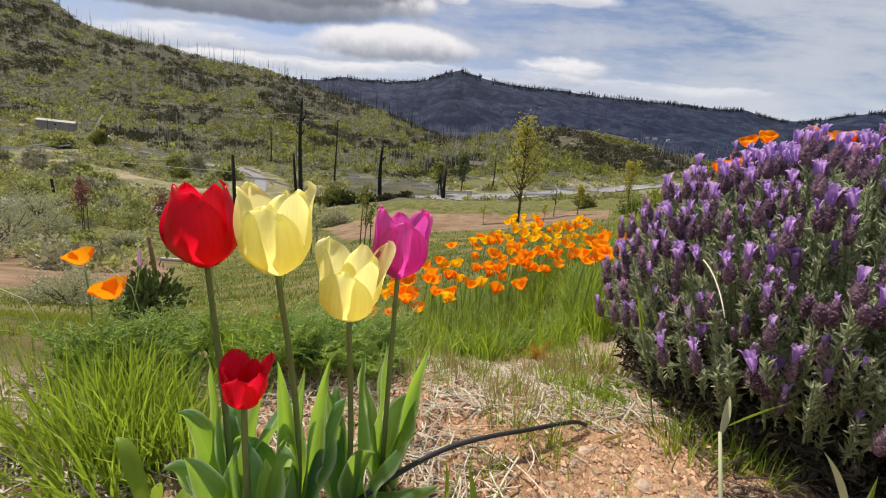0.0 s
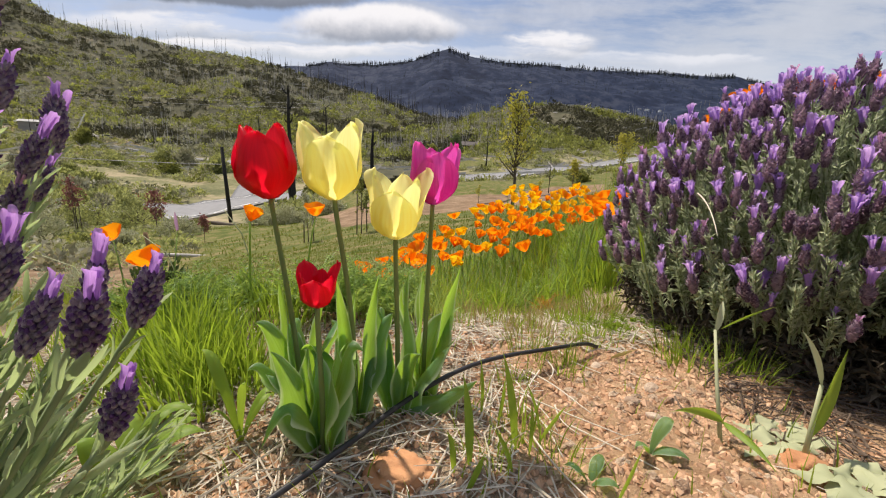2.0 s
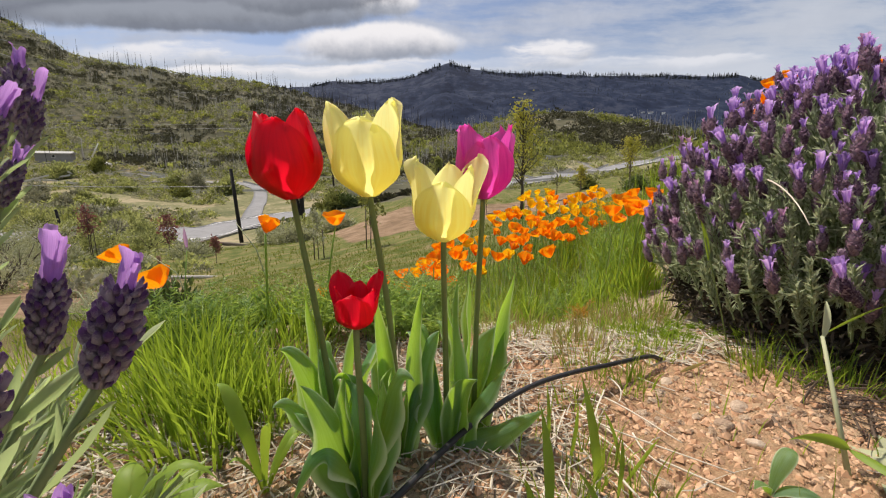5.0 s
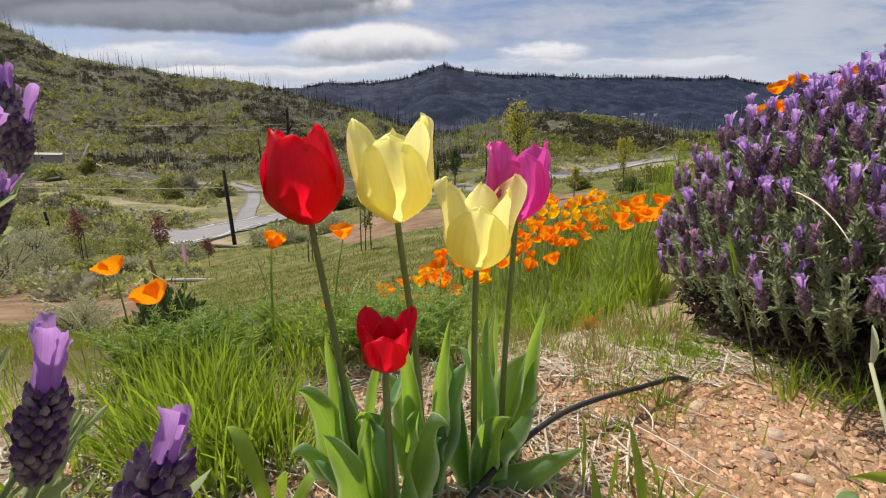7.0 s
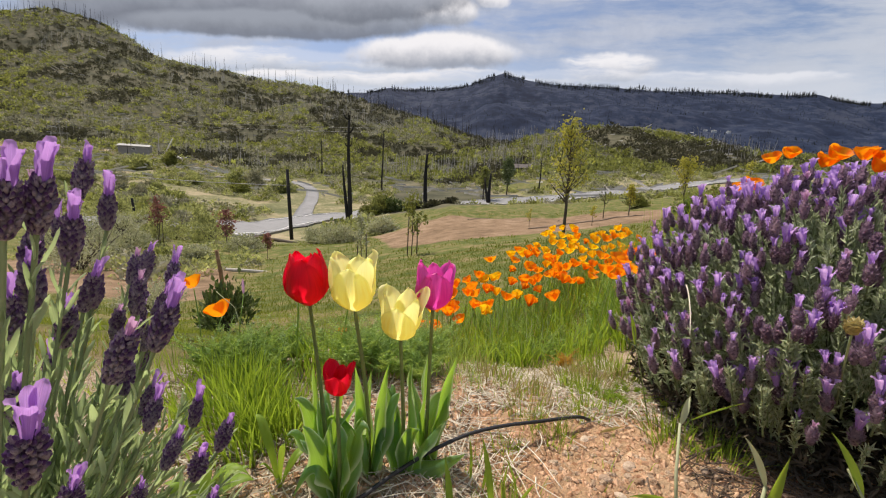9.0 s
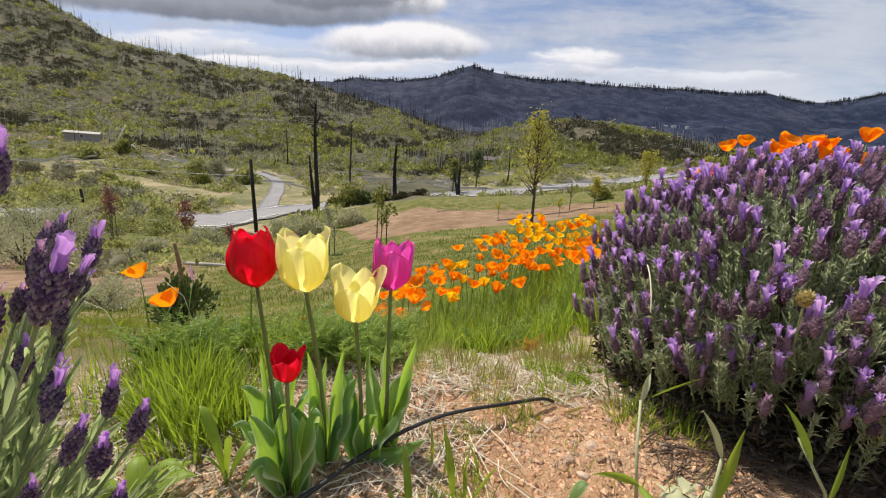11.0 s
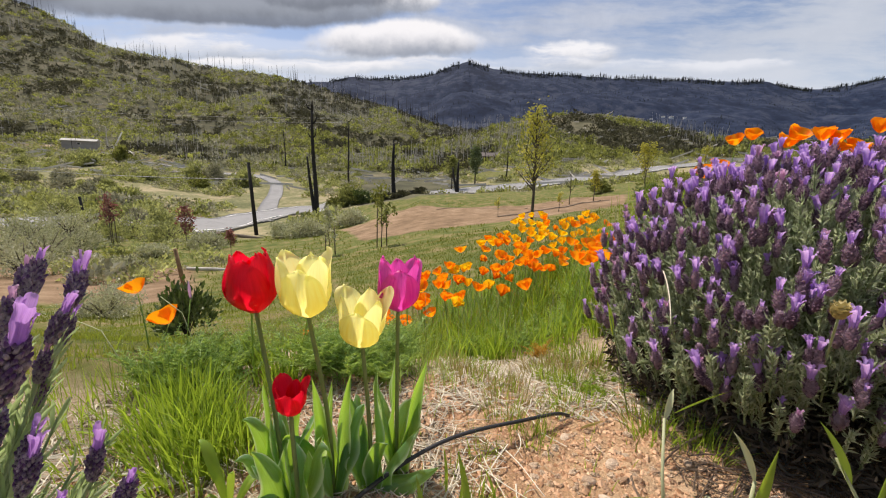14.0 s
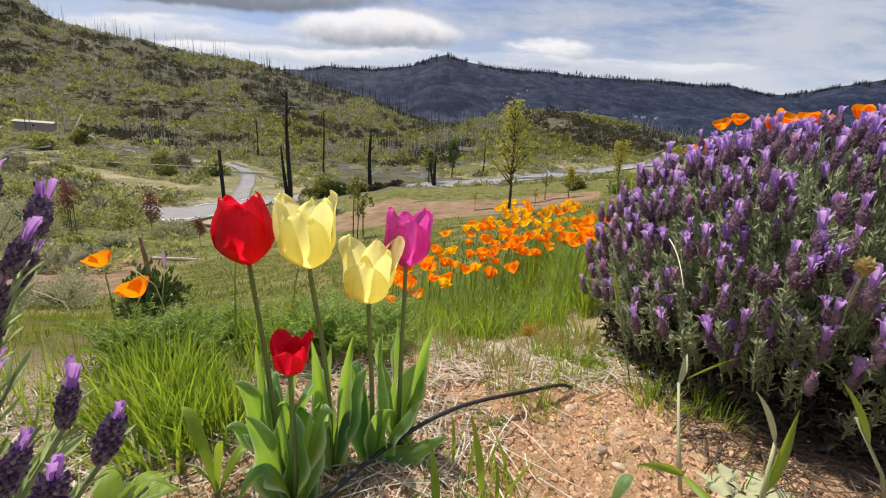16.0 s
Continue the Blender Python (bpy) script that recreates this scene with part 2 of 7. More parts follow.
# dark filler leaves that keep light out of the big lavender's base
MAT["shade_leaf"] = leafy("shade_leaf", (0.05, 0.04, 0.03), (0.16, 0.13, 0.095), (0.1, 0.08, 0.05), 0.05, 0.95)
MAT["bleached"] = plain("sun_bleached_wood", (0.44, 0.42, 0.39), (0.72, 0.69, 0.64), 5, 0.9)
MAT["olive_leaf"] = leafy("olive_sapling_leaf", (0.11, 0.13, 0.035), (0.32, 0.32, 0.09), (0.36, 0.38, 0.08), 0.35, sheet=0.1)
MAT["clod"] = plain("clay_clod", (0.38, 0.16, 0.07), (0.58, 0.30, 0.15), 45, 0.95, 0.8, 0.004)
MAT["char"] = plain("charred_wood", (0.008, 0.008, 0.009), (0.035, 0.032, 0.03), 3, 0.9, 0.8, 0.03)
MAT["bark"] = plain("bark", (0.07, 0.055, 0.04), (0.17, 0.14, 0.11), 9, 0.9, 0.6, 0.01)
MAT["grey_wood"] = plain("bleached_wood", (0.26, 0.24, 0.22), (0.56, 0.53, 0.49), 5, 0.9)
MAT["stake"] = plain("stake_wood", (0.20, 0.12, 0.06), (0.38, 0.25, 0.14), 14, 0.85)
MAT["tree_leaf"] = leafy("young_tree_leaf", (0.26, 0.27, 0.04), (0.50, 0.46, 0.10), (0.6, 0.56, 0.08), 0.4, sheet=0.1)
MAT["dark_leaf"] = leafy("dark_shrub_leaf", (0.03, 0.06, 0.018), (0.24, 0.28, 0.13), (0.14, 0.2, 0.03), 0.2, 0.4, sheet=0.3)
MAT["grey_leaf"] = leafy("grey_shrub_leaf", (0.22, 0.24, 0.13), (0.68, 0.65, 0.50), (0.46, 0.48, 0.22), 0.28, 0.7, sheet=0.3)
MAT["red_leaf"] = leafy("red_sapling_leaf", (0.16, 0.06, 0.06), (0.34, 0.16, 0.14), (0.40, 0.16, 0.13), 0.3, sheet=0.1)
MAT["lime_scrub"] = leafy("lime_scrub_leaf", (0.11, 0.14, 0.04), (0.50, 0.52, 0.16), (0.54, 0.57, 0.13), 0.40, 0.7, sheet=0.011, clumped=True)
MAT["meadow_scrub"] = leafy("meadow_scrub_leaf", (0.20, 0.23, 0.085), (0.56, 0.57, 0.24), (0.57, 0.59, 0.20), 0.38, 0.7, sheet=0.03, clumped=True)
MAT["pale_scrub"] = leafy("pale_scrub_leaf", (0.20, 0.20, 0.12), (0.66, 0.62, 0.48), (0.38, 0.38, 0.20), 0.25, 0.8, sheet=0.011, clumped=True)
MAT["scrub"] = leafy("scrub_leaf", (0.065, 0.075, 0.033), (0.37, 0.39, 0.125), (0.42, 0.44, 0.09), 0.33, 0.7, sheet=0.011, clumped=True)
MAT["burnt_scrub"] = leafy("burnt_scrub_leaf", (0.045, 0.044, 0.034), (0.16, 0.15, 0.09), (0.12, 0.12, 0.05), 0.25, 0.8, sheet=0.011, clumped=True)
MAT["conifer"] = leafy("conifer", (0.010, 0.014, 0.012), (0.03, 0.036, 0.028), (0.02, 0.03, 0.02), 0.1, 0.9, sheet=0.01)
MAT["asphalt"] = plain("asphalt", (0.17, 0.17, 0.175), (0.26, 0.26, 0.265), 2.0, 0.85, 0.2, 0.005)
MAT["dirt"] = plain("bare_dirt", (0.30, 0.21, 0.14), (0.46, 0.36, 0.26), 1.5, 0.95)
MAT["line"] = plain("road_paint", (0.62, 0.62, 0.60), (0.8, 0.8, 0.78), 3, 0.7)
MAT["metal_wall"] = plain("weathered_metal", (0.24, 0.24, 0.235), (0.36, 0.36, 0.345), 1.0, 0.7, 0.2, 0.01)
MAT["white"] = plain("white_paint", (0.72, 0.72, 0.70), (0.82, 0.82, 0.80), 2.0, 0.5, 0.1, 0.005)
MAT["brown_wall"] = plain("brown_boards", (0.10, 0.06, 0.045), (0.18, 0.11, 0.08), 2.0, 0.8)
MAT["roof"] = plain("roofing", (0.09, 0.075, 0.07), (0.16, 0.14, 0.13), 2.0, 0.8)
MAT["glass"] = plain("dark_glass", (0.02, 0.025, 0.03), (0.04, 0.045, 0.05), 2.0, 0.1, 0.0)
MAT["rubber"] = plain("rubber", (0.012, 0.012, 0.012), (0.03, 0.03, 0.03), 8.0, 0.8)
MAT["wire"] = plain("wire", (0.25, 0.25, 0.26), (0.4, 0.4, 0.42), 5.0, 0.5, 0.0)


def ground_material():
    """Soil, mulch, lawn, valley grass, scrub slope and burnt woods with blue haze painted in, by the zone weights of
    the sheet.
    """
    def build(n):
        pos = n("NewGeometry", out=0)
        za = n("Attribute", attribute_name="zone_a", out=0)
        zb = n("Attribute", attribute_name="zone_b", out=0)
        soil_w, pad_w, lawn_w = n("SeparateColor", za).node.outputs
        valley_w, slope_w, hazed_woods_w = n("SeparateColor", zb).node.outputs
        fine = n.noise(pos, 320.0, 5.0, 0.7)
        grit = n.noise(pos, 90.0, 6.0, 0.7)
        tuft = n.noise(pos, 14.0, 5.0, 0.6)
        metre = n.noise(pos, 1.3, 6.0, 0.6)
        wide = n.noise(pos, 0.13, 7.0, 0.65)
        broad = n.noise(pos, 0.028, 8.0, 0.7)
        grain = n.math("ADD", n.math("MULTIPLY", grit, 0.6), n.math("MULTIPLY", fine, 0.4))
        soil = n.ramp(n.math("ADD", n.math("MULTIPLY", grain, 0.6), n.math("MULTIPLY", n.noise(pos, 5.0, 4.0), 0.4)),
                      [(0.32, (0.25, 0.13, 0.068)), (0.5, (0.50, 0.325, 0.19)), (0.68, (0.72, 0.53, 0.355))])
        earth = n.ramp(n.math("ADD", n.math("MULTIPLY", metre, 0.5), n.math("ADD", n.math("MULTIPLY", wide, 0.3), n.math("MULTIPLY", tuft, 0.2))),
                       [(0.40, (0.14, 0.095, 0.056)), (0.5, (0.225, 0.150, 0.092)), (0.60, (0.31, 0.22, 0.145))])
        mulch = n.ramp(grain, [(0.32, (0.16, 0.115, 0.075)), (0.5, (0.42, 0.32, 0.22)), (0.7, (0.66, 0.57, 0.44))])
        lawn = n.ramp(n.math("ADD", n.math("MULTIPLY", tuft, 0.35), n.math("MULTIPLY", metre, 0.65)),
                      [(0.38, (0.060, 0.085, 0.018)), (0.5, (0.120, 0.130, 0.034)), (0.60, (0.22, 0.175, 0.085))])
        valley = n.ramp(n.math("ADD", n.math("MULTIPLY", metre, 0.35), n.math("MULTIPLY", wide, 0.65)),
                        [(0.36, (0.088, 0.100, 0.044)), (0.49, (0.185, 0.180, 0.088)), (0.61, (0.36, 0.295, 0.190))])
        slope = n.ramp(n.math("ADD", n.math("MULTIPLY", wide, 0.55), n.math("MULTIPLY", broad, 0.45)),
                       [(0.36, (0.045, 0.047, 0.030)), (0.5, (0.090, 0.088, 0.052)), (0.64, (0.17, 0.15, 0.10))])
        # haze and cloud shade over the far slopes are painted as blue base colour
        hazed_woods = n.ramp(n.math("ADD", n.math("MULTIPLY", broad, 0.7), n.math("MULTIPLY", n.noise(pos, 0.006, 6.0, 0.6), 0.3)),
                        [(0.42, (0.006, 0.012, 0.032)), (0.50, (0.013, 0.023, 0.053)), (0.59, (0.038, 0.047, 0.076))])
        col = mulch
        for w, c in ((soil_w, soil), (lawn_w, lawn), (valley_w, valley), (slope_w, slope), (hazed_woods_w, hazed_woods), (pad_w, earth)):
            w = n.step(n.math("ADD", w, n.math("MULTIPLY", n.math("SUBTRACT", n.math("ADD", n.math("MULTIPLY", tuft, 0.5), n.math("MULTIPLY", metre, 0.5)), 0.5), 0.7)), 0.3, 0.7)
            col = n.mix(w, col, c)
        return principled(n, col, 0.95, 0.0, bump(n, grain, 1.0, 0.011), 0.15)
    return material("ground", build)


MAT["ground"] = ground_material()

# ================= mesh helpers =================
RNG = np.random.default_rng(7)


class Soup:
    """Vertices and faces gathered piece by piece, with a 'run' vector per vertex for streaked tissue."""

    def __init__(self):
        self.v, self.f, self.r, self.count = [], [], [], 0

    def add(self, verts, faces, run=None):
        verts = np.asarray(verts, float).reshape(-1, 3)
        self.v.append(verts)
        self.f += [tuple(int(i) + self.count for i in f) for f in faces]
        self.r.append(np.zeros_like(verts) if run is None else np.asarray(run, float))
        self.count += len(verts)
        return self

    def many(self, verts, faces):
        """verts (N, k, 3) and one face pattern for each of the N pieces."""
        N, k = verts.shape[:2]
        base = self.count + np.arange(N) * k
        for f in faces:
            self.f += [tuple(row) for row in (base[:, None] + np.array(f)[None, :]).tolist()]
        self.v.append(verts.reshape(-1, 3))
        self.r.append(np.zeros((N * k, 3)))
        self.count += N * k
        return self

    def mesh(self, name, mat, smooth=True):
        me = bpy.data.meshes.new(name)
        me.from_pydata(np.concatenate(self.v).tolist(), [], self.f)
        me.materials.append(mat)
        a = me.attributes.new("run", "FLOAT_VECTOR", "POINT")
        a.data.foreach_set("vector", np.concatenate(self.r).ravel().astype(np.float32))
        if smooth:
            me.shade_smooth()
        return me


def part(name, geo, mat, parent, label="", at=None, smooth=True):
    """One mesh object under a thing; geo is a Soup or a ready mesh, in the parent's space."""
    me = geo.mesh(name, mat, smooth) if isinstance(geo, Soup) else geo
    ob = new(name, me)
    ob.parent = parent
    if at is not None:
        ob.matrix_basis = at
    return tagged(ob, label)


def thing(name, at, label, category, group="", kind=""):
    ob = new(name)
    ob.empty_display_size = 0.02
    ob.matrix_basis = at if isinstance(at, Matrix) else Matrix.Translation(at)
    return tagged(ob, label, category, group, kind)


def solid(name, geo, mat, label, category, group="", kind="", at=None, smooth=True):
    me = geo.mesh(name, mat, smooth) if isinstance(geo, Soup) else geo
    ob = new(name, me)
    if at is not None:
        ob.matrix_basis = at if isinstance(at, Matrix) else Matrix.Translation(at)
    return tagged(ob, label, category, group, kind)


def unit(v):
    v = np.asarray(v, float)
    return v / np.maximum(np.linalg.norm(v, axis=-1, keepdims=True), 1e-9)


def bezier(points, count):
    """A smooth line through a control polygon (de Casteljau)."""
    p = np.asarray(points, float)
    out = []
    for t in np.linspace(0, 1, count):
        q = p.copy()
        while len(q) > 1:
            q = q[:-1] * (1 - t) + q[1:] * t
        out.append(q[0])
    return np.array(out)


def tube(soup, line, radii, sides=8, cap=True):
    line = np.asarray(line, float)
    k = len(line)
    radii = np.broadcast_to(np.asarray(radii, float), (k,))
    tan = unit(np.gradient(line, axis=0))
    side = np.cross(tan[0], (0, 0, 1.0))
    if np.linalg.norm(side) < 1e-3:
        side = np.array((1.0, 0, 0))
    verts, runs = [], []
    for i in range(k):
        side = unit(side - tan[i] * (side @ tan[i]))
        other = np.cross(tan[i], side)
        for j in range(sides):
            a = 2 * math.pi * j / sides
            verts.append(line[i] + radii[i] * (math.cos(a) * side + math.sin(a) * other))
            runs.append((j / sides, i / (k - 1), 0))
    faces = [(i * sides + j, i * sides + (j + 1) % sides, (i + 1) * sides + (j + 1) % sides, (i + 1) * sides + j) for i in range(k - 1) for j in range(sides)]
    if cap:
        faces += [tuple(range(sides))[::-1], tuple((k - 1) * sides + j for j in range(sides))]
    return soup.add(verts, faces, runs)


def ribbon(soup, line, side, width, fold=0.2, wave=0.0, across=7, phase=0.0, twist=0.0):
    """A leaf: a strip along a line, of the widths given, channelled by fold and wavy at its edges."""
    line, k = np.asarray(line, float), len(line)
    tan = unit(np.gradient(line, axis=0))
    side = unit(np.broadcast_to(np.asarray(side, float), (k, 3)) - tan * np.sum(np.asarray(side) * tan, axis=1, keepdims=True))
    up = np.cross(side, tan)
    a = (twist * np.linspace(0, 1, k) ** 1.3)[:, None]
    side, up = side * np.cos(a) + up * np.sin(a), up * np.cos(a) - side * np.sin(a)
    verts, runs = [], []
    for i in range(k):
        for j in range(across):
            t = 2 * j / (across - 1) - 1
            w = width[i] / 2
            lift = fold * w * t * t + wave * w * t * abs(t) * math.sin(i / (k - 1) * 11 + phase + (2.0 if t > 0 else 0))
            verts.append(line[i] + side[i] * w * t + up[i] * lift)
            runs.append((t, i / (k - 1), 0))
    faces = [(i * across + j, i * across + j + 1, (i + 1) * across + j + 1, (i + 1) * across + j) for i in range(k - 1) for j in range(across - 1)]
    return soup.add(verts, faces, runs)


def leaf_width(k, width, peak=0.4):
    s = np.linspace(0, 1, k)
    return width * (np.sin(math.pi * s ** (math.log(0.5) / math.log(peak))) ** 1.15 + 0.22 * (1 - s) ** 2)


def lance_width(k, width):
    """Broad lance: sheathing base, widest at a third, drawn to a fine point."""
    s = np.linspace(0, 1, k)
    return width * (0.50 + 0.50 * np.sin(math.pi / 2 * np.minimum(1, s / 0.38))) * (1 - np.clip((s - 0.25) / 0.75, 0, 1) ** 1.7)


def blades(soup, root, height, width, lean, bend=0.5, segs=3):
    """Many grass blades at once: roots (N, 3), heights, widths, lean directions in the plane (N, 2)."""
    N = len(root)
    s = np.linspace(0, 1, segs + 1)
    lean3 = np.column_stack([lean, np.zeros(N)])
    turn = RNG.uniform(0, 2 * math.pi, N)
    side = np.column_stack([np.cos(turn), np.sin(turn), np.zeros(N)])
    verts = []
    for q in s:
        c = root + lean3 * (height * (0.25 * q + bend * q ** 2.2))[:, None]
        c[:, 2] += height * (q - 0.35 * np.linalg.norm(lean, axis=1) * q ** 2)
        w = (width * (1 - q ** 1.6))[:, None] / 2
        if q < 1:
            verts += [c - side * w, c + side * w]
        else:
            verts.append(c)
    verts = np.stack(verts, axis=1)
    faces = [(2 * i, 2 * i + 1, 2 * i + 3, 2 * i + 2) for i in range(segs - 1)] + [(2 * segs - 2, 2 * segs - 1, 2 * segs)]
    return soup.many(verts, faces)


def leaflets(soup, centre, along, size, ratio=0.45):
    """Many small pointed leaves, each a folded four-sided blade."""
    N = len(centre)
    along = unit(along)
    rand = unit(RNG.normal(size=(N, 3)))
    side = unit(np.cross(along, rand))
    up = np.cross(side, along)
    size = np.broadcast_to(np.asarray(size, float), (N,))[:, None]
    base, tip = centre - along * size * 0.1, centre + along * size
    mid = centre + along * size * 0.42 + up * size * 0.10
    verts = np.stack([base, mid - side * size * ratio / 2 + up * size * 0.06, tip, mid + side * size * ratio / 2 + up * size * 0.06], axis=1)
    return soup.many(verts, [(0, 1, 2), (0, 2, 3)])


def lattice(ix, iy, seed):
    h = (ix.astype(np.int64) * 374761393 + iy.astype(np.int64) * 668265263 + seed * 1442695041) & 0x7FFFFFFF
    h = ((h ^ (h >> 13)) * 1274126177) & 0x7FFFFFFF
    return ((h ^ (h >> 16)) & 0xFFFF) / 65535.0


def value_noise(x, y, seed=0):
    ix, iy = np.floor(x), np.floor(y)
    fx, fy = x - ix, y - iy
    fx, fy = fx * fx * (3 - 2 * fx), fy * fy * (3 - 2 * fy)
    a, b = lattice(ix, iy, seed), lattice(ix + 1, iy, seed)
    c, d = lattice(ix, iy + 1, seed), lattice(ix + 1, iy + 1, seed)
    return (a * (1 - fx) + b * fx) * (1 - fy) + (c * (1 - fx) + d * fx) * fy - 0.5


def fbm(x, y, seed=0, octaves=4):
    out, amp = 0, 1.0
    for o in range(octaves):
        out = out + amp * value_noise(x * 2 ** o + 17.3 * o, y * 2 ** o - 9.1 * o, seed + o)
        amp *= 0.5
    return out


def smooth(v, lo, hi):
    t = np.clip((v - lo) / (hi - lo), 0, 1)
    return t * t * (3 - 2 * t)


# ================= the lie of the land =================
# Seen from the flower bed (EX, EY, EZ): u is the sideways slope x/y, each row the fall or rise per metre at that distance.
EX, EY, EZ = 0.13, -0.15, 0.35
FALL_U = (-1.3, -0.9, -0.6, -0.35, -0.1, 0.15, 0.4, 0.7, 1.1)
FALL = {
    2.5: (-0.46, -0.46, -0.43, -0.40, -0.36, -0.30, -0.20, -0.07, 0.00),
    6: (-0.40, -0.40, -0.345, -0.30, -0.26, -0.20, -0.13, -0.04, 0.00),
    12: (-0.31, -0.31, -0.285, -0.24, -0.185, -0.13, -0.08, -0.01, 0.03),
    25: (-0.21, -0.20, -0.20, -0.17, -0.115, -0.09, -0.05, 0.005, 0.04),
    42: (-0.13, -0.14, -0.178, -0.15, -0.064, -0.060, -0.03, 0.01, 0.05),
    62: (-0.08, -0.09, -0.118, -0.115, -0.058, -0.044, -0.014, 0.02, 0.06),
    88: (-0.04, -0.04, -0.07, -0.07, -0.058, -0.046, -0.014, 0.022, 0.062),
    104: (-0.015, -0.02, -0.048, -0.045, -0.036, -0.022, 0.006, 0.042, 0.068),
    140: (0.02, 0.015, -0.015, -0.01, -0.015, 0.015, 0.035, 0.05, 0.075),
    200: (0.07, 0.05, 0.02, 0.03, 0.02, 0.06, 0.07, 0.07, 0.09),
}
CREST = ((-1.3, 0.375), (-1.2, 0.382), (-1.13, 0.380), (-1.04, 0.357), (-0.95, 0.322), (-0.86, 0.272), (-0.75, 0.248), (-0.64, 0.232),
         (-0.55, 0.219), (-0.44, 0.206), (-0.365, 0.189), (-0.286, 0.167), (-0.153, 0.132), (-0.073, 0.104), (0.02, 0.095), (0.085, 0.107),
         (0.149, 0.127), (0.239, 0.136), (0.317, 0.128), (0.408, 0.118), (0.5, 0.102), (0.578, 0.087), (0.75, 0.082), (1.3, 0.09))
FAR = ((-1.3, 0.20), (-0.365, 0.194), (-0.312, 0.199), (-0.259, 0.211), (-0.154, 0.205), (-0.076, 0.217), (-0.03, 0.236), (0.003, 0.244), (0.065, 0.232),
       (0.135, 0.224), (0.232, 0.219), (0.359, 0.214), (0.471, 0.216), (0.587, 0.212), (0.671, 0.211), (0.747, 0.199), (0.79, 0.198), (0.843, 0.206),
       (0.931, 0.229), (1.017, 0.245), (1.3, 0.25))
CREST_Y, FAR_Y = 420.0, 1500.0


def polar(x, y):
    """Sideways slope and distance ahead; past the sides the land repeats what lies at the edge."""
    dx, dy = np.asarray(x, float) - EX, np.asarray(y, float) - EY
    r = np.hypot(dx, dy)
    a = np.arctan2(dx, dy)
    lim = 0.915
    inside = np.abs(a) <= lim
    u = np.tan(np.clip(a, -lim, lim))
    yy = np.where(inside, dy, r * math.cos(lim))
    return u, np.maximum(yy, 1e-4), r, a


def crest_y(u):
    return 420.0 - 150.0 * smooth(u, -0.25, 0.12)


def ground_z(x, y):
    x, y = np.asarray(x, float), np.asarray(y, float)
    u, yy, r, a = polar(x, y)
    keys = list(FALL)
    rows = [np.interp(u, FALL_U, FALL[k]) for k in keys]
    cy = crest_y(u)
    crest = np.interp(u, [c[0] for c in CREST], [c[1] for c in CREST])
    far = np.interp(u, [c[0] for c in FAR], [c[1] for c in FAR])
    ly = np.log(yy)
    s = rows[0]
    for i in range(len(keys) - 1):
        t = np.clip((ly - math.log(keys[i])) / math.log(keys[i + 1] / keys[i]), 0, 1)
        s = s + (rows[i + 1] - rows[i]) * t
    t = np.clip((yy - 200) / (cy - 200), 0, 1)
    s = s + (crest - rows[-1]) * np.where(t > 0, t ** 0.85, 0)
    dip = crest * 0.52
    s = s + (dip - crest) * smooth(yy, cy, cy + 260)
    t = np.clip((yy - (cy + 260)) / (FAR_Y - cy - 260), 0, 1)
    s = s + (far - dip) * t ** 0.8
    s = s + (0.02 - far) * smooth(yy, FAR_Y, 3600)
    land = EZ + s * yy
    rough = fbm(x * 0.02, y * 0.02, 3, 5) * 9 * smooth(yy, 130, 330) * (1 - 0.75 * smooth(np.abs(yy / cy - 1), 0.16, 0.05)) + fbm(x * 0.006, y * 0.006, 5, 5) * 38 * smooth(yy, 650, 1000) * (1 - 0.8 * smooth(yy, 1250, 1480))
    rough = rough + fbm(x * 0.25, y * 0.25, 9, 3) * 0.5 * smooth(yy, 10, 40) * (1 - smooth(yy, 70, 130) * 0.5) + fbm(x * 2, y * 2, 4, 3) * 0.04 * smooth(yy, 1.5, 4)
    land = land + rough
    # the flower bed: level round the camera, falling away behind the tulips, rising behind the lavender
    drop = np.maximum(y - 0.45, 0)
    drop = drop ** 2 / (0.3 + drop)
    steep = np.interp(x, (-0.4, -0.1, 0.3, 0.6, 0.95, 1.3), (0.50, 0.52, 0.55, 0.20, -0.16, -0.20))
    bed = -steep * drop + fbm(x * 9, y * 9, 21, 3) * 0.014 + fbm(x * 45, y * 45, 22, 3) * 0.007
    mound = 0.10 * np.exp(-((u - 0.10) / 0.12) ** 2) * smooth(yy, 1.15, 1.6) * (1 - smooth(yy, 2.1, 2.9))
    return bed + (land - bed) * smooth(yy, 1.3, 2.9) + mound


def gz(x, y):
    return float(ground_z(np.array([x]), np.array([y]))[0])


def drop_on(xy):
    xy = np.asarray(xy, float)
    return np.column_stack([xy, ground_z(xy[:, 0], xy[:, 1])])


def plan(u, yy):
    """The place at sideways slope u and distance yy ahead of the flower bed."""
    return EX + u * yy, EY + yy


def place(u, yy):
    x, y = plan(u, yy)
    return x, y, gz(x, y)


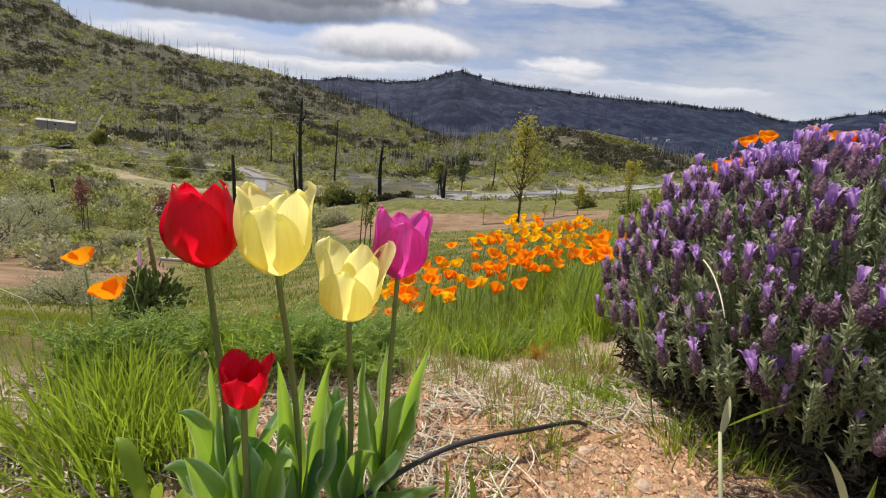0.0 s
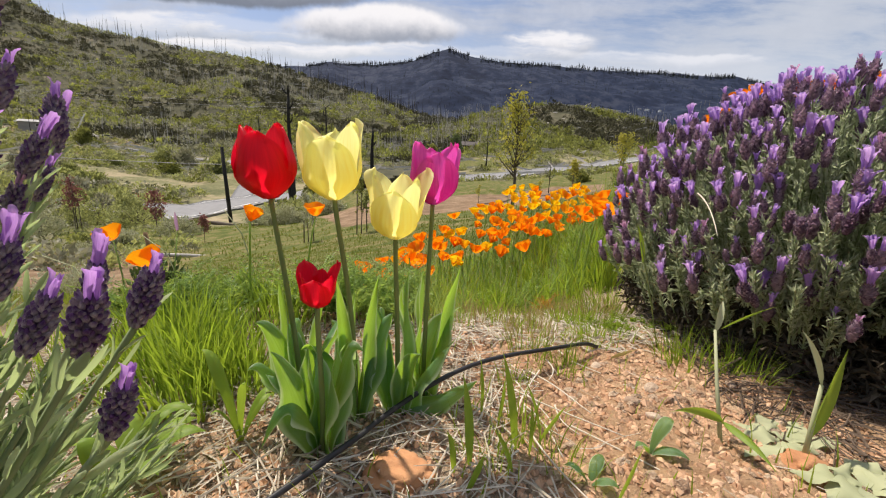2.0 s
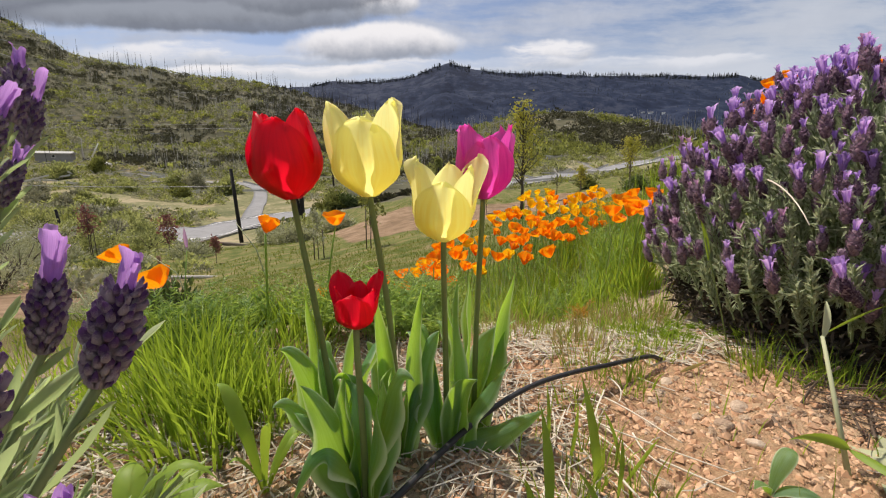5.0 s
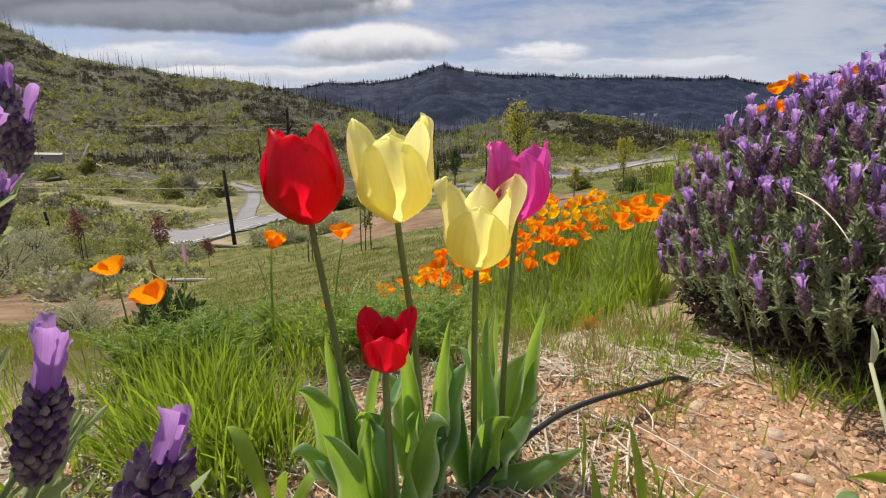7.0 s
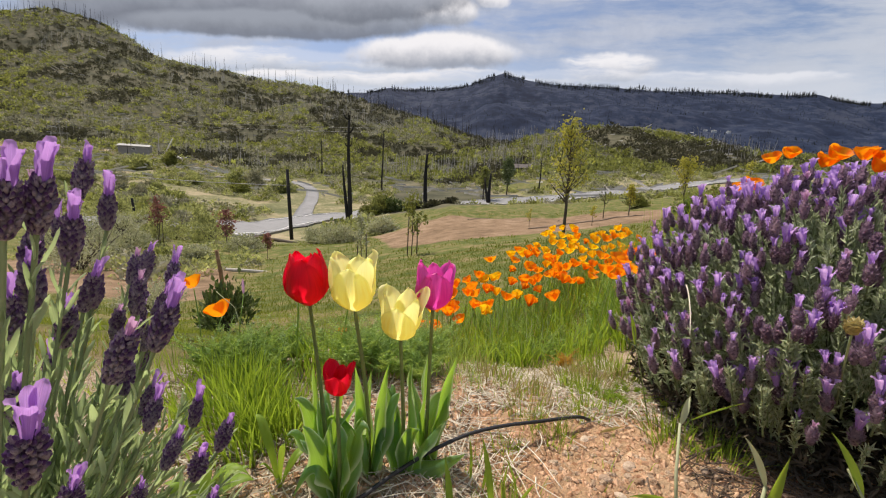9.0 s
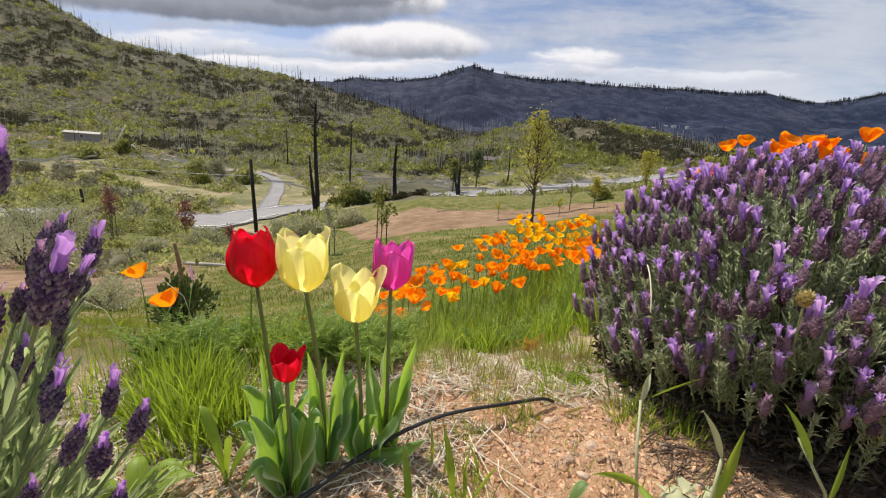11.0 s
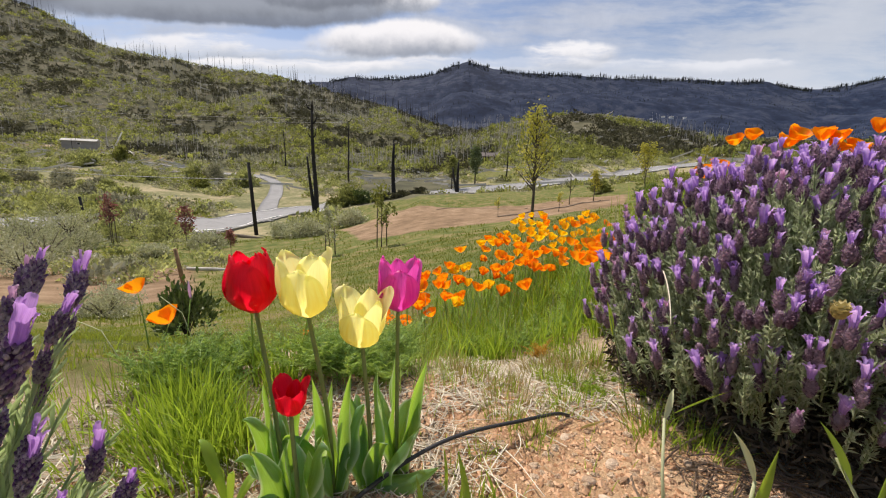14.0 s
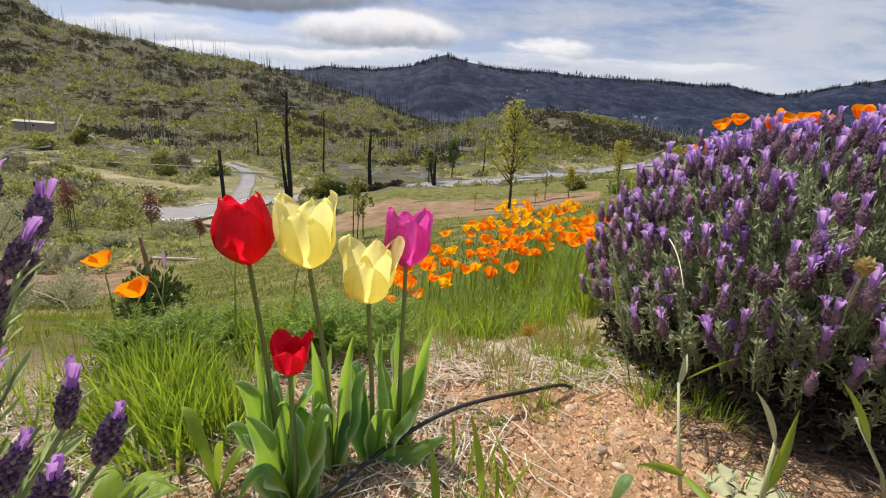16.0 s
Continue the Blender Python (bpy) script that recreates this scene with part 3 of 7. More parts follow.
def zones(x, y):
    """Weights of soil, mulch, lawn, valley, scrub slope, burnt woods with painted haze."""
    u, yy, r, a = polar(x, y)
    stray = fbm(x * 2.2, y * 2.2, 55, 4)
    near = 1 - smooth(yy + np.where(r < 1.0, 0.0, 0.7 * stray), 1.1, 1.7)
    soil = near * smooth(x + 0.25 * (y - 0.2) + np.where(y < -0.1, 0.9 * stray, 0.0), 0.12, 0.24) * (1 - smooth(r + stray, 0.9, 1.3)) * (1 - smooth(y + 0.35 * (x - 0.4), 0.5, 0.62))
    pad = smooth(yy, 17.5, 19) * (1 - smooth(yy, 33, 35)) * smooth(u + (yy - 18) * 0.004, -0.27, -0.22) * (1 - smooth(u, 0.36, 0.42))
    bare = smooth(yy, 6.6, 8.4) * (1 - smooth(yy, 14, 18)) * (1 - smooth(u, -0.74, -0.60))
    packed = np.maximum(pad, bare * 0.86)
    cut = smooth(yy, 60, 70) * (1 - smooth(yy, 132, 148)) * smooth(u, -0.27, -0.23) * (1 - smooth(u, -0.03, 0.02))
    yard = smooth(yy, 148, 154) * (1 - smooth(yy, 166, 174)) * (1 - smooth(u, -0.74, -0.68))
    packed = np.maximum(packed, yard * 0.62)
    back = 32 * smooth(u, -0.42, -0.30)
    side = 0.62 * smooth(-x + 0.25 * stray, 0.28, 0.50) * smooth(y, 0.15, 0.45)
    side = side - 0.28 * smooth(x, 0.06, 0.20) * (1 - smooth(x, 0.62, 0.80))
    lawn = smooth(yy + side + 1.1 * stray * smooth(np.abs(a), 0.90, 1.25), 0.95, 1.5) * (1 - smooth(yy, 30 + back, 42 + back)) * (1 - soil)
    field = smooth(yy, 112, 118) * (1 - smooth(yy, 138, 146)) * smooth(u, 0.0, 0.03) * (1 - smooth(u, 0.11, 0.14))
    lawn = np.maximum(lawn, field)
    valley = smooth(yy, 22 + back, 42 + back) * (1 - smooth(yy, 130, 180)) * (1 - cut) * (1 - yard) * (1 - field)
    slope = np.maximum(smooth(yy, 110, 170) * (1 - yard) * (1 - field), cut)
    hazed_woods = smooth(yy, 450, 640)
    return np.column_stack([soil, packed, lawn]), np.column_stack([valley, slope, hazed_woods])


def build_ground():
    rings = np.concatenate([np.geomspace(0.04, 3.0, 120, endpoint=False), np.geomspace(3.0, 700, 210, endpoint=False), np.geomspace(700, 4200, 60)])
    angles = np.concatenate([np.linspace(-0.92, 0.92, 330), np.linspace(0.95, 2 * math.pi - 0.95, 70)])
    R, A = np.meshgrid(rings, angles, indexing="ij")
    x, y = EX + R * np.sin(A), EY + R * np.cos(A)
    z = ground_z(x.ravel(), y.ravel()).reshape(x.shape)
    v = np.stack([x, y, z], -1).reshape(-1, 3)
    nr, na = x.shape
    i, j = np.meshgrid(np.arange(nr - 1), np.arange(na), indexing="ij")
    k = (j + 1) % na
    quads = np.stack([i * na + j, i * na + k, (i + 1) * na + k, (i + 1) * na + j], -1).reshape(-1, 4)
    faces = quads[:, ::-1].tolist() + [list(range(na))]
    me = bpy.data.meshes.new("ground")
    me.from_pydata(v.tolist(), [], faces)
    me.materials.append(MAT["ground"])
    a, b = zones(v[:, 0], v[:, 1])
    for name, w in (("zone_a", a), ("zone_b", b)):
        att = me.attributes.new(name, "FLOAT_COLOR", "POINT")
        att.data.foreach_set("color", np.column_stack([w, np.ones(len(w))]).ravel().astype(np.float32))
    me.shade_smooth()
    tagged(new("ground", me), "flower bed soil, green lawn, scrubby valley and burnt mountain slopes coloured with blue haze", "ground", kind="structure")


build_ground()


def bezier_chain(points, per):
    """Smooth line through all the points (Catmull-Rom)."""
    p = np.array(points, dtype=float)
    p = np.vstack([2 * p[0] - p[1], p, 2 * p[-1] - p[-2]])
    t = np.linspace(0, 1, per, endpoint=False)[:, None]
    runs = [0.5 * (2 * b + (c - a) * t + (2 * a - 5 * b + 4 * c - d) * t ** 2 + (3 * b - a - 3 * c + d) * t ** 3) for a, b, c, d in zip(p, p[1:], p[2:], p[3:])]
    return np.vstack(runs + [p[-2:-1]])


def draped(name, line, width, mat, label, lift, category, offset=0.0):
    """A strip laid on the land along a plan line, with a thickness."""
    line = np.asarray(line, float)
    tan = unit(np.gradient(line, axis=0))
    nor = np.column_stack([-tan[:, 1], tan[:, 0]])
    cols = np.linspace(-0.5, 0.5, 5)
    soup = Soup()
    top = np.concatenate([np.column_stack([line + nor * (c * width + offset), ground_z(*(line + nor * (c * width + offset)).T) + lift]) for c in cols])
    k = len(line)
    low = top - np.array((0, 0, lift + 0.25))
    faces = [(c * k + i, c * k + i + 1, (c + 1) * k + i + 1, (c + 1) * k + i) for c in range(4) for i in range(k - 1)]
    skirt = [(i, i + 1, 5 * k + i + 1, 5 * k + i) for i in range(k - 1)] + [(4 * k + i, 9 * k + i, 9 * k + i + 1, 4 * k + i + 1) for i in range(k - 1)]
    soup.add(np.concatenate([top, low]), faces + skirt)
    return solid(name, soup, mat, label, category, kind="structure")


def road_line(points, count=90):
    """A smooth plan line through (u, yy) stations."""
    p = np.array([plan(u, yy) for u, yy in points])
    s = np.linspace(0, len(p) - 1, count)
    out = []
    for q in s:
        i = min(int(q), len(p) - 2)
        f = q - i
        a, b, c, d = p[max(i - 1, 0)], p[i], p[i + 1], p[min(i + 2, len(p) - 1)]
        out.append(0.5 * (2 * b + (c - a) * f + (2 * a - 5 * b + 4 * c - d) * f * f + (3 * b - a - 3 * c + d) * f ** 3))
    return np.array(out)


MAIN = road_line(((-1.25, 33), (-0.90, 38), (-0.69, 45), (-0.555, 55), (-0.45, 63.5), (-0.36, 70), (-0.23, 78), (-0.08, 88), (0.04, 94), (0.16, 98), (0.28, 103), (0.40, 108), (0.52, 116), (0.7, 128), (0.95, 140)))
SIDE = road_line(((-0.50, 52), (-0.475, 75), (-0.455, 98), (-0.462, 115), (-0.50, 128), (-0.57, 134), (-0.66, 138), (-0.78, 140)))
draped("main_road", MAIN, 9.5, MAT["asphalt"], "grey two-lane asphalt road through the valley", 0.24, "road")
for side in (3.9, -3.9):
    draped("road_line", MAIN, 0.18, MAT["line"], "white edge line on the main road", 0.28, "road marking", side)
draped("side_road", SIDE, 3.1, MAT["asphalt"], "narrow grey side road curving up the valley", 0.16, "road")
draped("dirt_track", road_line(((-0.06, 150), (0.0, 157), (0.05, 161), (0.10, 164), (0.17, 168)), 40), 3.4, MAT["dirt"], "pale dirt track to the brown house", 0.30, "track")

# ================= tulips =================


def tulip_petal(height, radius, flare, inner, seed):
    """One petal of a cup: base at the origin, leaning out along +x, with a pointed tip, a mid rib and a wavy margin."""
    rng = np.random.default_rng(seed)
    rows, cols = 19, 13
    verts, runs = [], []
    wob = rng.uniform(-1, 1, 6)
    for i in range(rows):
        s = math.sin(math.pi / 2 * i / (rows - 1)) ** 0.9
        belly = radius * (0.22 + 0.78 * math.sin(math.pi / 2 * min(1, s / 0.42)) ** 0.8) if s < 0.42 else radius * (1 - (0.30 - flare) * ((s - 0.42) / 0.58) ** 1.7)
        belly *= 0.9 if inner else 1.0
        half = (1.02 if inner else 1.26 - 0.35 * max(flare, 0)) * math.sqrt(max(0.0, 1 - s ** (5.5 - 3 * max(flare, 0)))) * (0.6 + 0.4 * min(1, s / 0.25)) * (1 - 0.20 * s)
        if i == rows - 1:
            half = 0.05
        for j in range(cols):
            t = 2 * j / (cols - 1) - 1
            phi = t * half + 0.05 * wob[4] * s * s
            r = belly * (1 - 0.05 * math.cos(t * math.pi) * s) * (1 + 0.06 * wob[0] * math.sin(3 * s + t * 2))
            rr = r * (1 - 0.12 * abs(t) ** 2 * (1 if inner else -0.30))
            z = height * (s - 0.05 * t * t * s) + height * 0.030 * wob[1] * math.sin(5 * t + wob[2] * 3) * s
            rr += radius * (0.11 * math.exp(-(t / 0.16) ** 2) * (1 - s) * s - 0.07 * math.exp(-(t / 0.2) ** 2) * s ** 3)
            rr += radius * 0.075 * abs(t) ** 1.5 * s * math.sin(9 * s + 4 * t + 5 * wob[5])
            verts.append((rr * math.cos(phi), rr * math.sin(phi), z))
            runs.append((t + wob[3], s, 0))
    faces = [(i * cols + j, i * cols + j + 1, (i + 1) * cols + j + 1, (i + 1) * cols + j) for i in range(rows - 1) for j in range(cols - 1)]
    return Soup().add(verts, faces, runs)


def tulip(base, head, lean, height, radius, flare, mat, leaves, label, turn, bend, inside=0.96, front=1.0):
    """lean: the axis of the cup; leaves: tip, width, arch, face turn, each from the plant's base."""
    base, head = np.array(base, float), np.array(head, float)
    t = thing("tulip", base, label, "tulip", "tulips in the bed")
    line = bezier([(0, 0, -0.01), (bend[0], bend[1], (head[2] - base[2]) * 0.5), (head - base) - np.array(lean) * 0.03, head - base], 14)
    part("stem", tube(Soup(), line, np.linspace(0.0027, 0.0021, 14), 10), MAT["tulip_stem"], t, "smooth green stem")
    axis = Vector(lean).normalized()
    cup = Matrix.Translation(Vector((head - base).tolist())) @ Vector((0, 0, 1)).rotation_difference(axis).to_matrix().to_4x4()
    for k in range(6):
        inner = k % 2
        geo = tulip_petal(height * (inside if inner else (front if k == 4 else 1.0)) * (1 + 0.04 * math.sin(k * 2.3 + turn * 3)), radius, flare + 0.10 * math.sin(k * 3.1 + turn * 7) + (0.22 * flare if k in (0, 2) else (-0.5 * flare if k == 4 else 0.0)), inner, int(turn * 10) + k)
        part("petal", geo, mat, t, at=cup @ pose(0, 0, 0, 0, 0, math.degrees(turn) + 60 * k))
    more = np.random.default_rng(int(turn * 100))
    extra = [(base + np.array((math.cos(a) * r, math.sin(a) * r, z)), more.uniform(0.022, 0.032), more.uniform(0.02, 0.05), more.uniform(-0.9, 0.9))
             for a, r, z in [(more.uniform(-0.4, 3.6), more.uniform(0.03, 0.055), more.uniform(0.05, 0.11)) for _ in range(2)]]
    for n_leaf, (tip, width, arch, twist) in enumerate(list(leaves) + extra):
        tip = np.array(tip, float) - base
        out = np.array((tip[0], tip[1], 0))
        start = unit(out + 1e-6) * 0.004
        rise = max(tip[2], 0.02)
        sway = 0.010 * math.sin(n_leaf * 3.3 + turn * 5)
        line = bezier([start + np.array((0, 0, -0.006)), start + out * 0.10 + np.array((sway, 0, rise * 0.42 + arch * 0.5)), start + out * 0.50 + np.array((-sway, 0, rise * 0.78 + arch * 0.9)), tip], 23)
        around = math.atan2(out[1], out[0]) + math.pi / 2 + twist * 1.2
        side = np.array((math.cos(around), math.sin(around), 0.25 * math.sin(n_leaf * 2.1)))
        geo = ribbon(Soup(), line, side, lance_width(23, width * 0.90), 0.85, 0.40, 9, n_leaf * 1.7, 1.3 * math.sin(n_leaf * 2.7 + turn * 9))
        part("leaf", geo, MAT["tulip_leaf"], t, "broad blue-green leaf with wavy edge")


B_RED, B_YEL, B_YEL2, B_PUR, B_RED2 = (-0.026, 0.222, 0.0), (0.018, 0.245, 0.0), (0.060, 0.258, 0.0), (0.086, 0.285, 0.0), (-0.001, 0.192, 0.0)
tulip(B_RED, (-0.0546, 0.234, 0.2255), (-0.10, 0.03, 1), 0.064, 0.0262, -0.02, MAT["red"],
      [((-0.046, 0.222, 0.152), 0.021, 0.0, 0.5), ((-0.062, 0.205, 0.118), 0.026, 0.03, -0.7), ((-0.010, 0.240, 0.135), 0.019, 0.0, 0.9), ((-0.064, 0.190, 0.080), 0.026, 0.03, 0.2), ((-0.050, 0.250, 0.100), 0.024, 0.02, -1.0)],
      "tall tulip with a closed deep red cup", 0.62, (-0.004, 0.0), 0.97, 0.94)
tulip(B_YEL, (0.006, 0.2215, 0.228), (-0.05, -0.02, 1), 0.066, 0.0250, 0.36, MAT["yellow"],
      [((0.004, 0.228, 0.156), 0.019, 0.0, 0.4), ((0.041, 0.250, 0.153), 0.019, 0.0, -0.5), ((0.014, 0.264, 0.135), 0.024, 0.0, 1.0), ((-0.010, 0.262, 0.100), 0.030, 0.02, -0.4), ((0.054, 0.256, 0.112), 0.030, 0.02, 0.3), ((0.020, 0.215, 0.100), 0.030, 0.0, -0.9)],
      "tall tulip with a pale yellow flaring cup", 0.60, (0.004, 0.0), 0.95, 0.84)
tulip(B_YEL2, (0.0585, 0.2317, 0.194), (0.03, -0.10, 1), 0.062, 0.0225, 0.46, MAT["yellow"],
      [((0.070, 0.250, 0.158), 0.020, 0.0, 0.6), ((0.036, 0.258, 0.118), 0.032, 0.01, -0.3), ((0.122, 0.268, 0.084), 0.030, -0.015, 0.2), ((0.142, 0.236, 0.052), 0.036, -0.025, 0.5), ((0.086, 0.232, 0.080), 0.028, 0.02, -0.6)],
      "tulip with an open pale yellow cup", 0.42, (0.0, 0.008), 0.93, 0.78)
tulip(B_PUR, (0.0905, 0.2636, 0.223), (0.02, 0.05, 1), 0.058, 0.0225, 0.26, MAT["magenta"],
      [((0.122, 0.285, 0.156), 0.024, 0.0, -0.5), ((0.062, 0.286, 0.134), 0.032, 0.0, 0.3), ((0.080, 0.300, 0.150), 0.024, 0.0, 0.9), ((0.126, 0.290, 0.110), 0.024, 0.02, 0.4)],
      "tall tulip with a magenta purple cup", 0.75, (0.0, 0.004), 0.98, 0.88)
tulip(B_RED2, (0.001, 0.181, 0.144), (0.04, -0.03, 1), 0.037, 0.0138, 0.46, MAT["red"],
      [((0.034, 0.186, 0.096), 0.023, 0.015, 0.3), ((-0.036, 0.172, 0.108), 0.036, 0.0, -0.4), ((-0.014, 0.200, 0.100), 0.026, 0.0, 0.8), ((0.018, 0.176, 0.110), 0.036, 0.0, 0.5), ((-0.046, 0.168, 0.020), 0.036, 0.085, 0.4), ((-0.052, 0.198, 0.072), 0.028, 0.02, -0.6)],
      "short tulip with a small bright red flower", 0.5236, (0.004, -0.004), 0.80, 0.76)

# ================= lavender =================


def spike_body(length, seed, rows=11, per=10, out=0.27, fat=0.160):
    """The calyx barrel: rows of small pointed scales on a core, base at the origin, along +z."""
    rng = np.random.default_rng(seed)
    s = Soup()
    core = [(0, 0, length * q) for q in np.linspace(0, 1, 7)]
    prof = lambda q: length * fat * (0.42 + 0.88 * math.sin(math.pi * (0.12 + 0.82 * q)))
    tube(s, core, [prof(q) * 0.86 for q in np.linspace(0, 1, 7)], 9)
    verts = []
    for i in range(rows):
        q = (i + 0.2) / rows
        for j in range(per):
            a = 2 * math.pi * (j + 0.5 * (i % 2)) / per + rng.uniform(-0.12, 0.12)
            o = np.array((math.cos(a), math.sin(a), 0))
            side = np.array((-math.sin(a), math.cos(a), 0))
            r, h = prof(q) * rng.uniform(0.85, 1.2), length / rows * rng.uniform(1.1, 1.9)
            root = o * r * 0.8 + np.array((0, 0, length * q))
            w = r * 3.3 / per
            verts.append([root - side * w, root + side * w, root + o * r * out + np.array((0, 0, h * 0.5)) - side * w * 0.7, root + o * r * out + np.array((0, 0, h * 0.5)) + side * w * 0.7,
                          root + o * r * (out * 1.05 + rng.uniform(0, 0.12)) + np.array((0, 0, h))])
    s.many(np.array(verts), [(0, 1, 3, 2), (2, 3, 4)])
    return s


def bud_spike(length, seed, rows=13, per=9, fat=0.132):
    """A spike seen close: rings of small pointed buds, pale and downy below, dark at their tips."""
    rng = np.random.default_rng(seed)
    s = Soup()
    prof = lambda q: length * fat * (0.50 + 0.70 * math.sin(math.pi * (0.10 + 0.80 * q)))
    tube(s, [(0, 0, length * q) for q in np.linspace(0, 1, 7)], [prof(q) * 0.75 for q in np.linspace(0, 1, 7)], 8)
    for i in range(rows):
        q = (i + 0.1) / rows
        for j in range(per):
            a = 2 * math.pi * (j + 0.5 * (i % 2)) / per + rng.uniform(-0.18, 0.18)
            o = np.array((math.cos(a), math.sin(a), 0))
            r, h = prof(q), length / rows * rng.uniform(1.5, 2.2)
            root = o * r * 0.62 + np.array((0, 0, length * q))
            lean = o * r * rng.uniform(0.45, 0.85)
            line = [root, root + lean * 0.7 + np.array((0, 0, h * 0.35)), root + lean + np.array((0, 0, h * 0.75)), root + lean * rng.uniform(0.9, 1.25) + np.array((0, 0, h))]
            w = r * 2.3 / per
            tube(s, line, (w * 0.7, w * 1.15, w * 0.8, w * 0.12), 6, False)
    return s


def downy(name, base, tip, glow):
    """Downy buds: pale at the foot, dark towards the point, with a fine nap."""
    def build(n):
        x, y, z = n("SeparateXYZ", n("Attribute", attribute_name="run", out=1)).node.outputs
        nap = n.noise(n("TexCoord", out=3), 70.0, 4.0, 0.7)
        island = n("NewGeometry", out=8)
        fac = n.step(n.math("ADD", y, n.math("ADD", n.math("MULTIPLY", n.math("SUBTRACT", nap, 0.5), 0.9), n.math("MULTIPLY", n.math("SUBTRACT", island, 0.5), 0.7))), 0.30, 0.95)
        face = principled(n, n.mix(fac, rgb(*base), rgb(*tip)), 0.9, 0.0, bump(n, nap, 0.6, 0.02), 0.2)
        return n("MixShader", 0.22, face, n("BsdfTranslucent", rgb(*glow)))
    return material(name, build)


MAT["bud"] = downy("downy_bud", (0.56, 0.48, 0.53), (0.12, 0.05, 0.19), (0.52, 0.32, 0.60))


def spike_bracts(length, spread, count, seed, broad=0.26):
    """The tuft of long thin bracts on top."""
    rng = np.random.default_rng(seed)
    s = Soup()
    for k in range(count):
        a = 2 * math.pi * k / count + rng.uniform(-0.4, 0.4)
        o = np.array((math.cos(a), math.sin(a), 0))
        L = length * rng.uniform(0.75, 1.1)
        lean = spread * rng.uniform(0.3, 1.7)
        line = bezier([o * length * 0.12, o * length * 0.17 + np.array((0, 0, L * 0.5)), o * L * lean * 0.8 + np.array((0, 0, L)), o * L * lean * 1.25 + np.array((0, 0, L * 0.96))], 7)
        side = np.array((-math.sin(a), math.cos(a), 0))
        w = L * broad * np.array((0.45, 0.65, 0.9, 1.08, 1.1, 0.85, 0.30))
        ribbon(s, line, side, w, -0.35, 0.45, 5, rng.uniform(0, 6), rng.uniform(-0.5, 0.5))
    return s


SPIKES = [(spike_body(1.0, k, 10, 9, 0.34, 0.160).mesh("flower_spike", MAT["calyx"]), spike_bracts((0.70, 0.84, 0.58)[k], 0.27, 8, 40 + k, 0.22).mesh("bract_tuft", MAT["bract_pink" if k == 2 else "bract"])) for k in range(3)]


CLOSE_SPIKES = [(bud_spike(1.0, 20 + k).mesh("flower_spike", MAT["bud"]), spike_bracts((0.68, 0.80, 0.58)[k], 0.15, 5, 60 + k, 0.20).mesh("bract_tuft", MAT["bract_pink" if k == 2 else "bract_close"])) for k in range(3)]


def lay_spike(bush, origin, at, up, size, kind, turn=0.0, tuft=1.0, source=SPIKES):
    m = Matrix.Translation(Vector(at) - Vector(origin)) @ Vector(up).normalized().to_track_quat("Z", "Y").to_matrix().to_4x4() @ Matrix.Rotation(turn, 4, "Z") @ Matrix.Scale(size, 4)
    body = part("flower_spike", source[kind][0], None, bush, at=m)
    part("bract_tuft", source[kind][1], None, body, "light purple bracts", at=Matrix.Translation((0, 0, 0.90)) @ Matrix.Diagonal((tuft, tuft, tuft, 1)))


def soft_leaves(soup, centre, along, size, ratio):
    """Many long blunt leaves with a mid fold, curving slightly upwards."""
    N = len(centre)
    along = unit(along)
    side = unit(np.cross(along, unit(RNG.normal(size=(N, 3)))))
    up = np.cross(side, along)
    size = np.asarray(size, float)[:, None]
    v = [centre]
    for q, w, lift in ((0.28, 0.85, -0.03), (0.66, 1.0, 0.0), (0.9, 0.6, 0.06)):
        c = centre + along * size * q + up * size * lift
        v += [c - side * size * ratio * w / 2 + up * size * 0.03, c - up * size * 0.015, c + side * size * ratio * w / 2 + up * size * 0.03]
    v.append(centre + along * size + up * size * 0.10)
    return soup.many(np.stack(v, axis=1), [(0, 1, 2), (0, 2, 3), (1, 4, 5, 2), (2, 5, 6, 3), (4, 7, 8, 5), (5, 8, 9, 6), (7, 10, 8), (8, 10, 9)])


def leafy_stem(leaf_soup, stem_soup, root, tip, sag, rng, leaf=0.020, per=26, radius=0.0011, start=0.25, soft=False):
    """A square stem with narrow opposite leaves; both in the bush's space."""
    root, tip = np.array(root, float), np.array(tip, float)
    mid = (root + tip) / 2 + np.array((0, 0, sag))
    line = bezier([root, mid, tip], 9)
    tube(stem_soup, line, np.linspace(radius * 1.4, radius, 9), 4, False)
    tan = unit(np.gradient(line, axis=0))
    q = rng.uniform(start, 0.97, per)
    idx = np.minimum((q * 8).astype(int), 7)
    f = (q * 8 - idx)[:, None]
    c = line[idx] * (1 - f) + line[idx + 1] * f
    along = tan[idx] * rng.uniform(0.7, 1.5, (per, 1)) + unit(rng.normal(size=(per, 3))) * 0.75
    if soft:
        along = tan[idx] * rng.uniform(0.9, 1.7, (per, 1)) + unit(rng.normal(size=(per, 3))) * 0.55
        soft_leaves(leaf_soup, c, along, leaf * rng.uniform(0.6, 1.25, per), 0.13)
    else:
        leaflets(leaf_soup, c, along, leaf * rng.uniform(0.6, 1.25, per), 0.14)


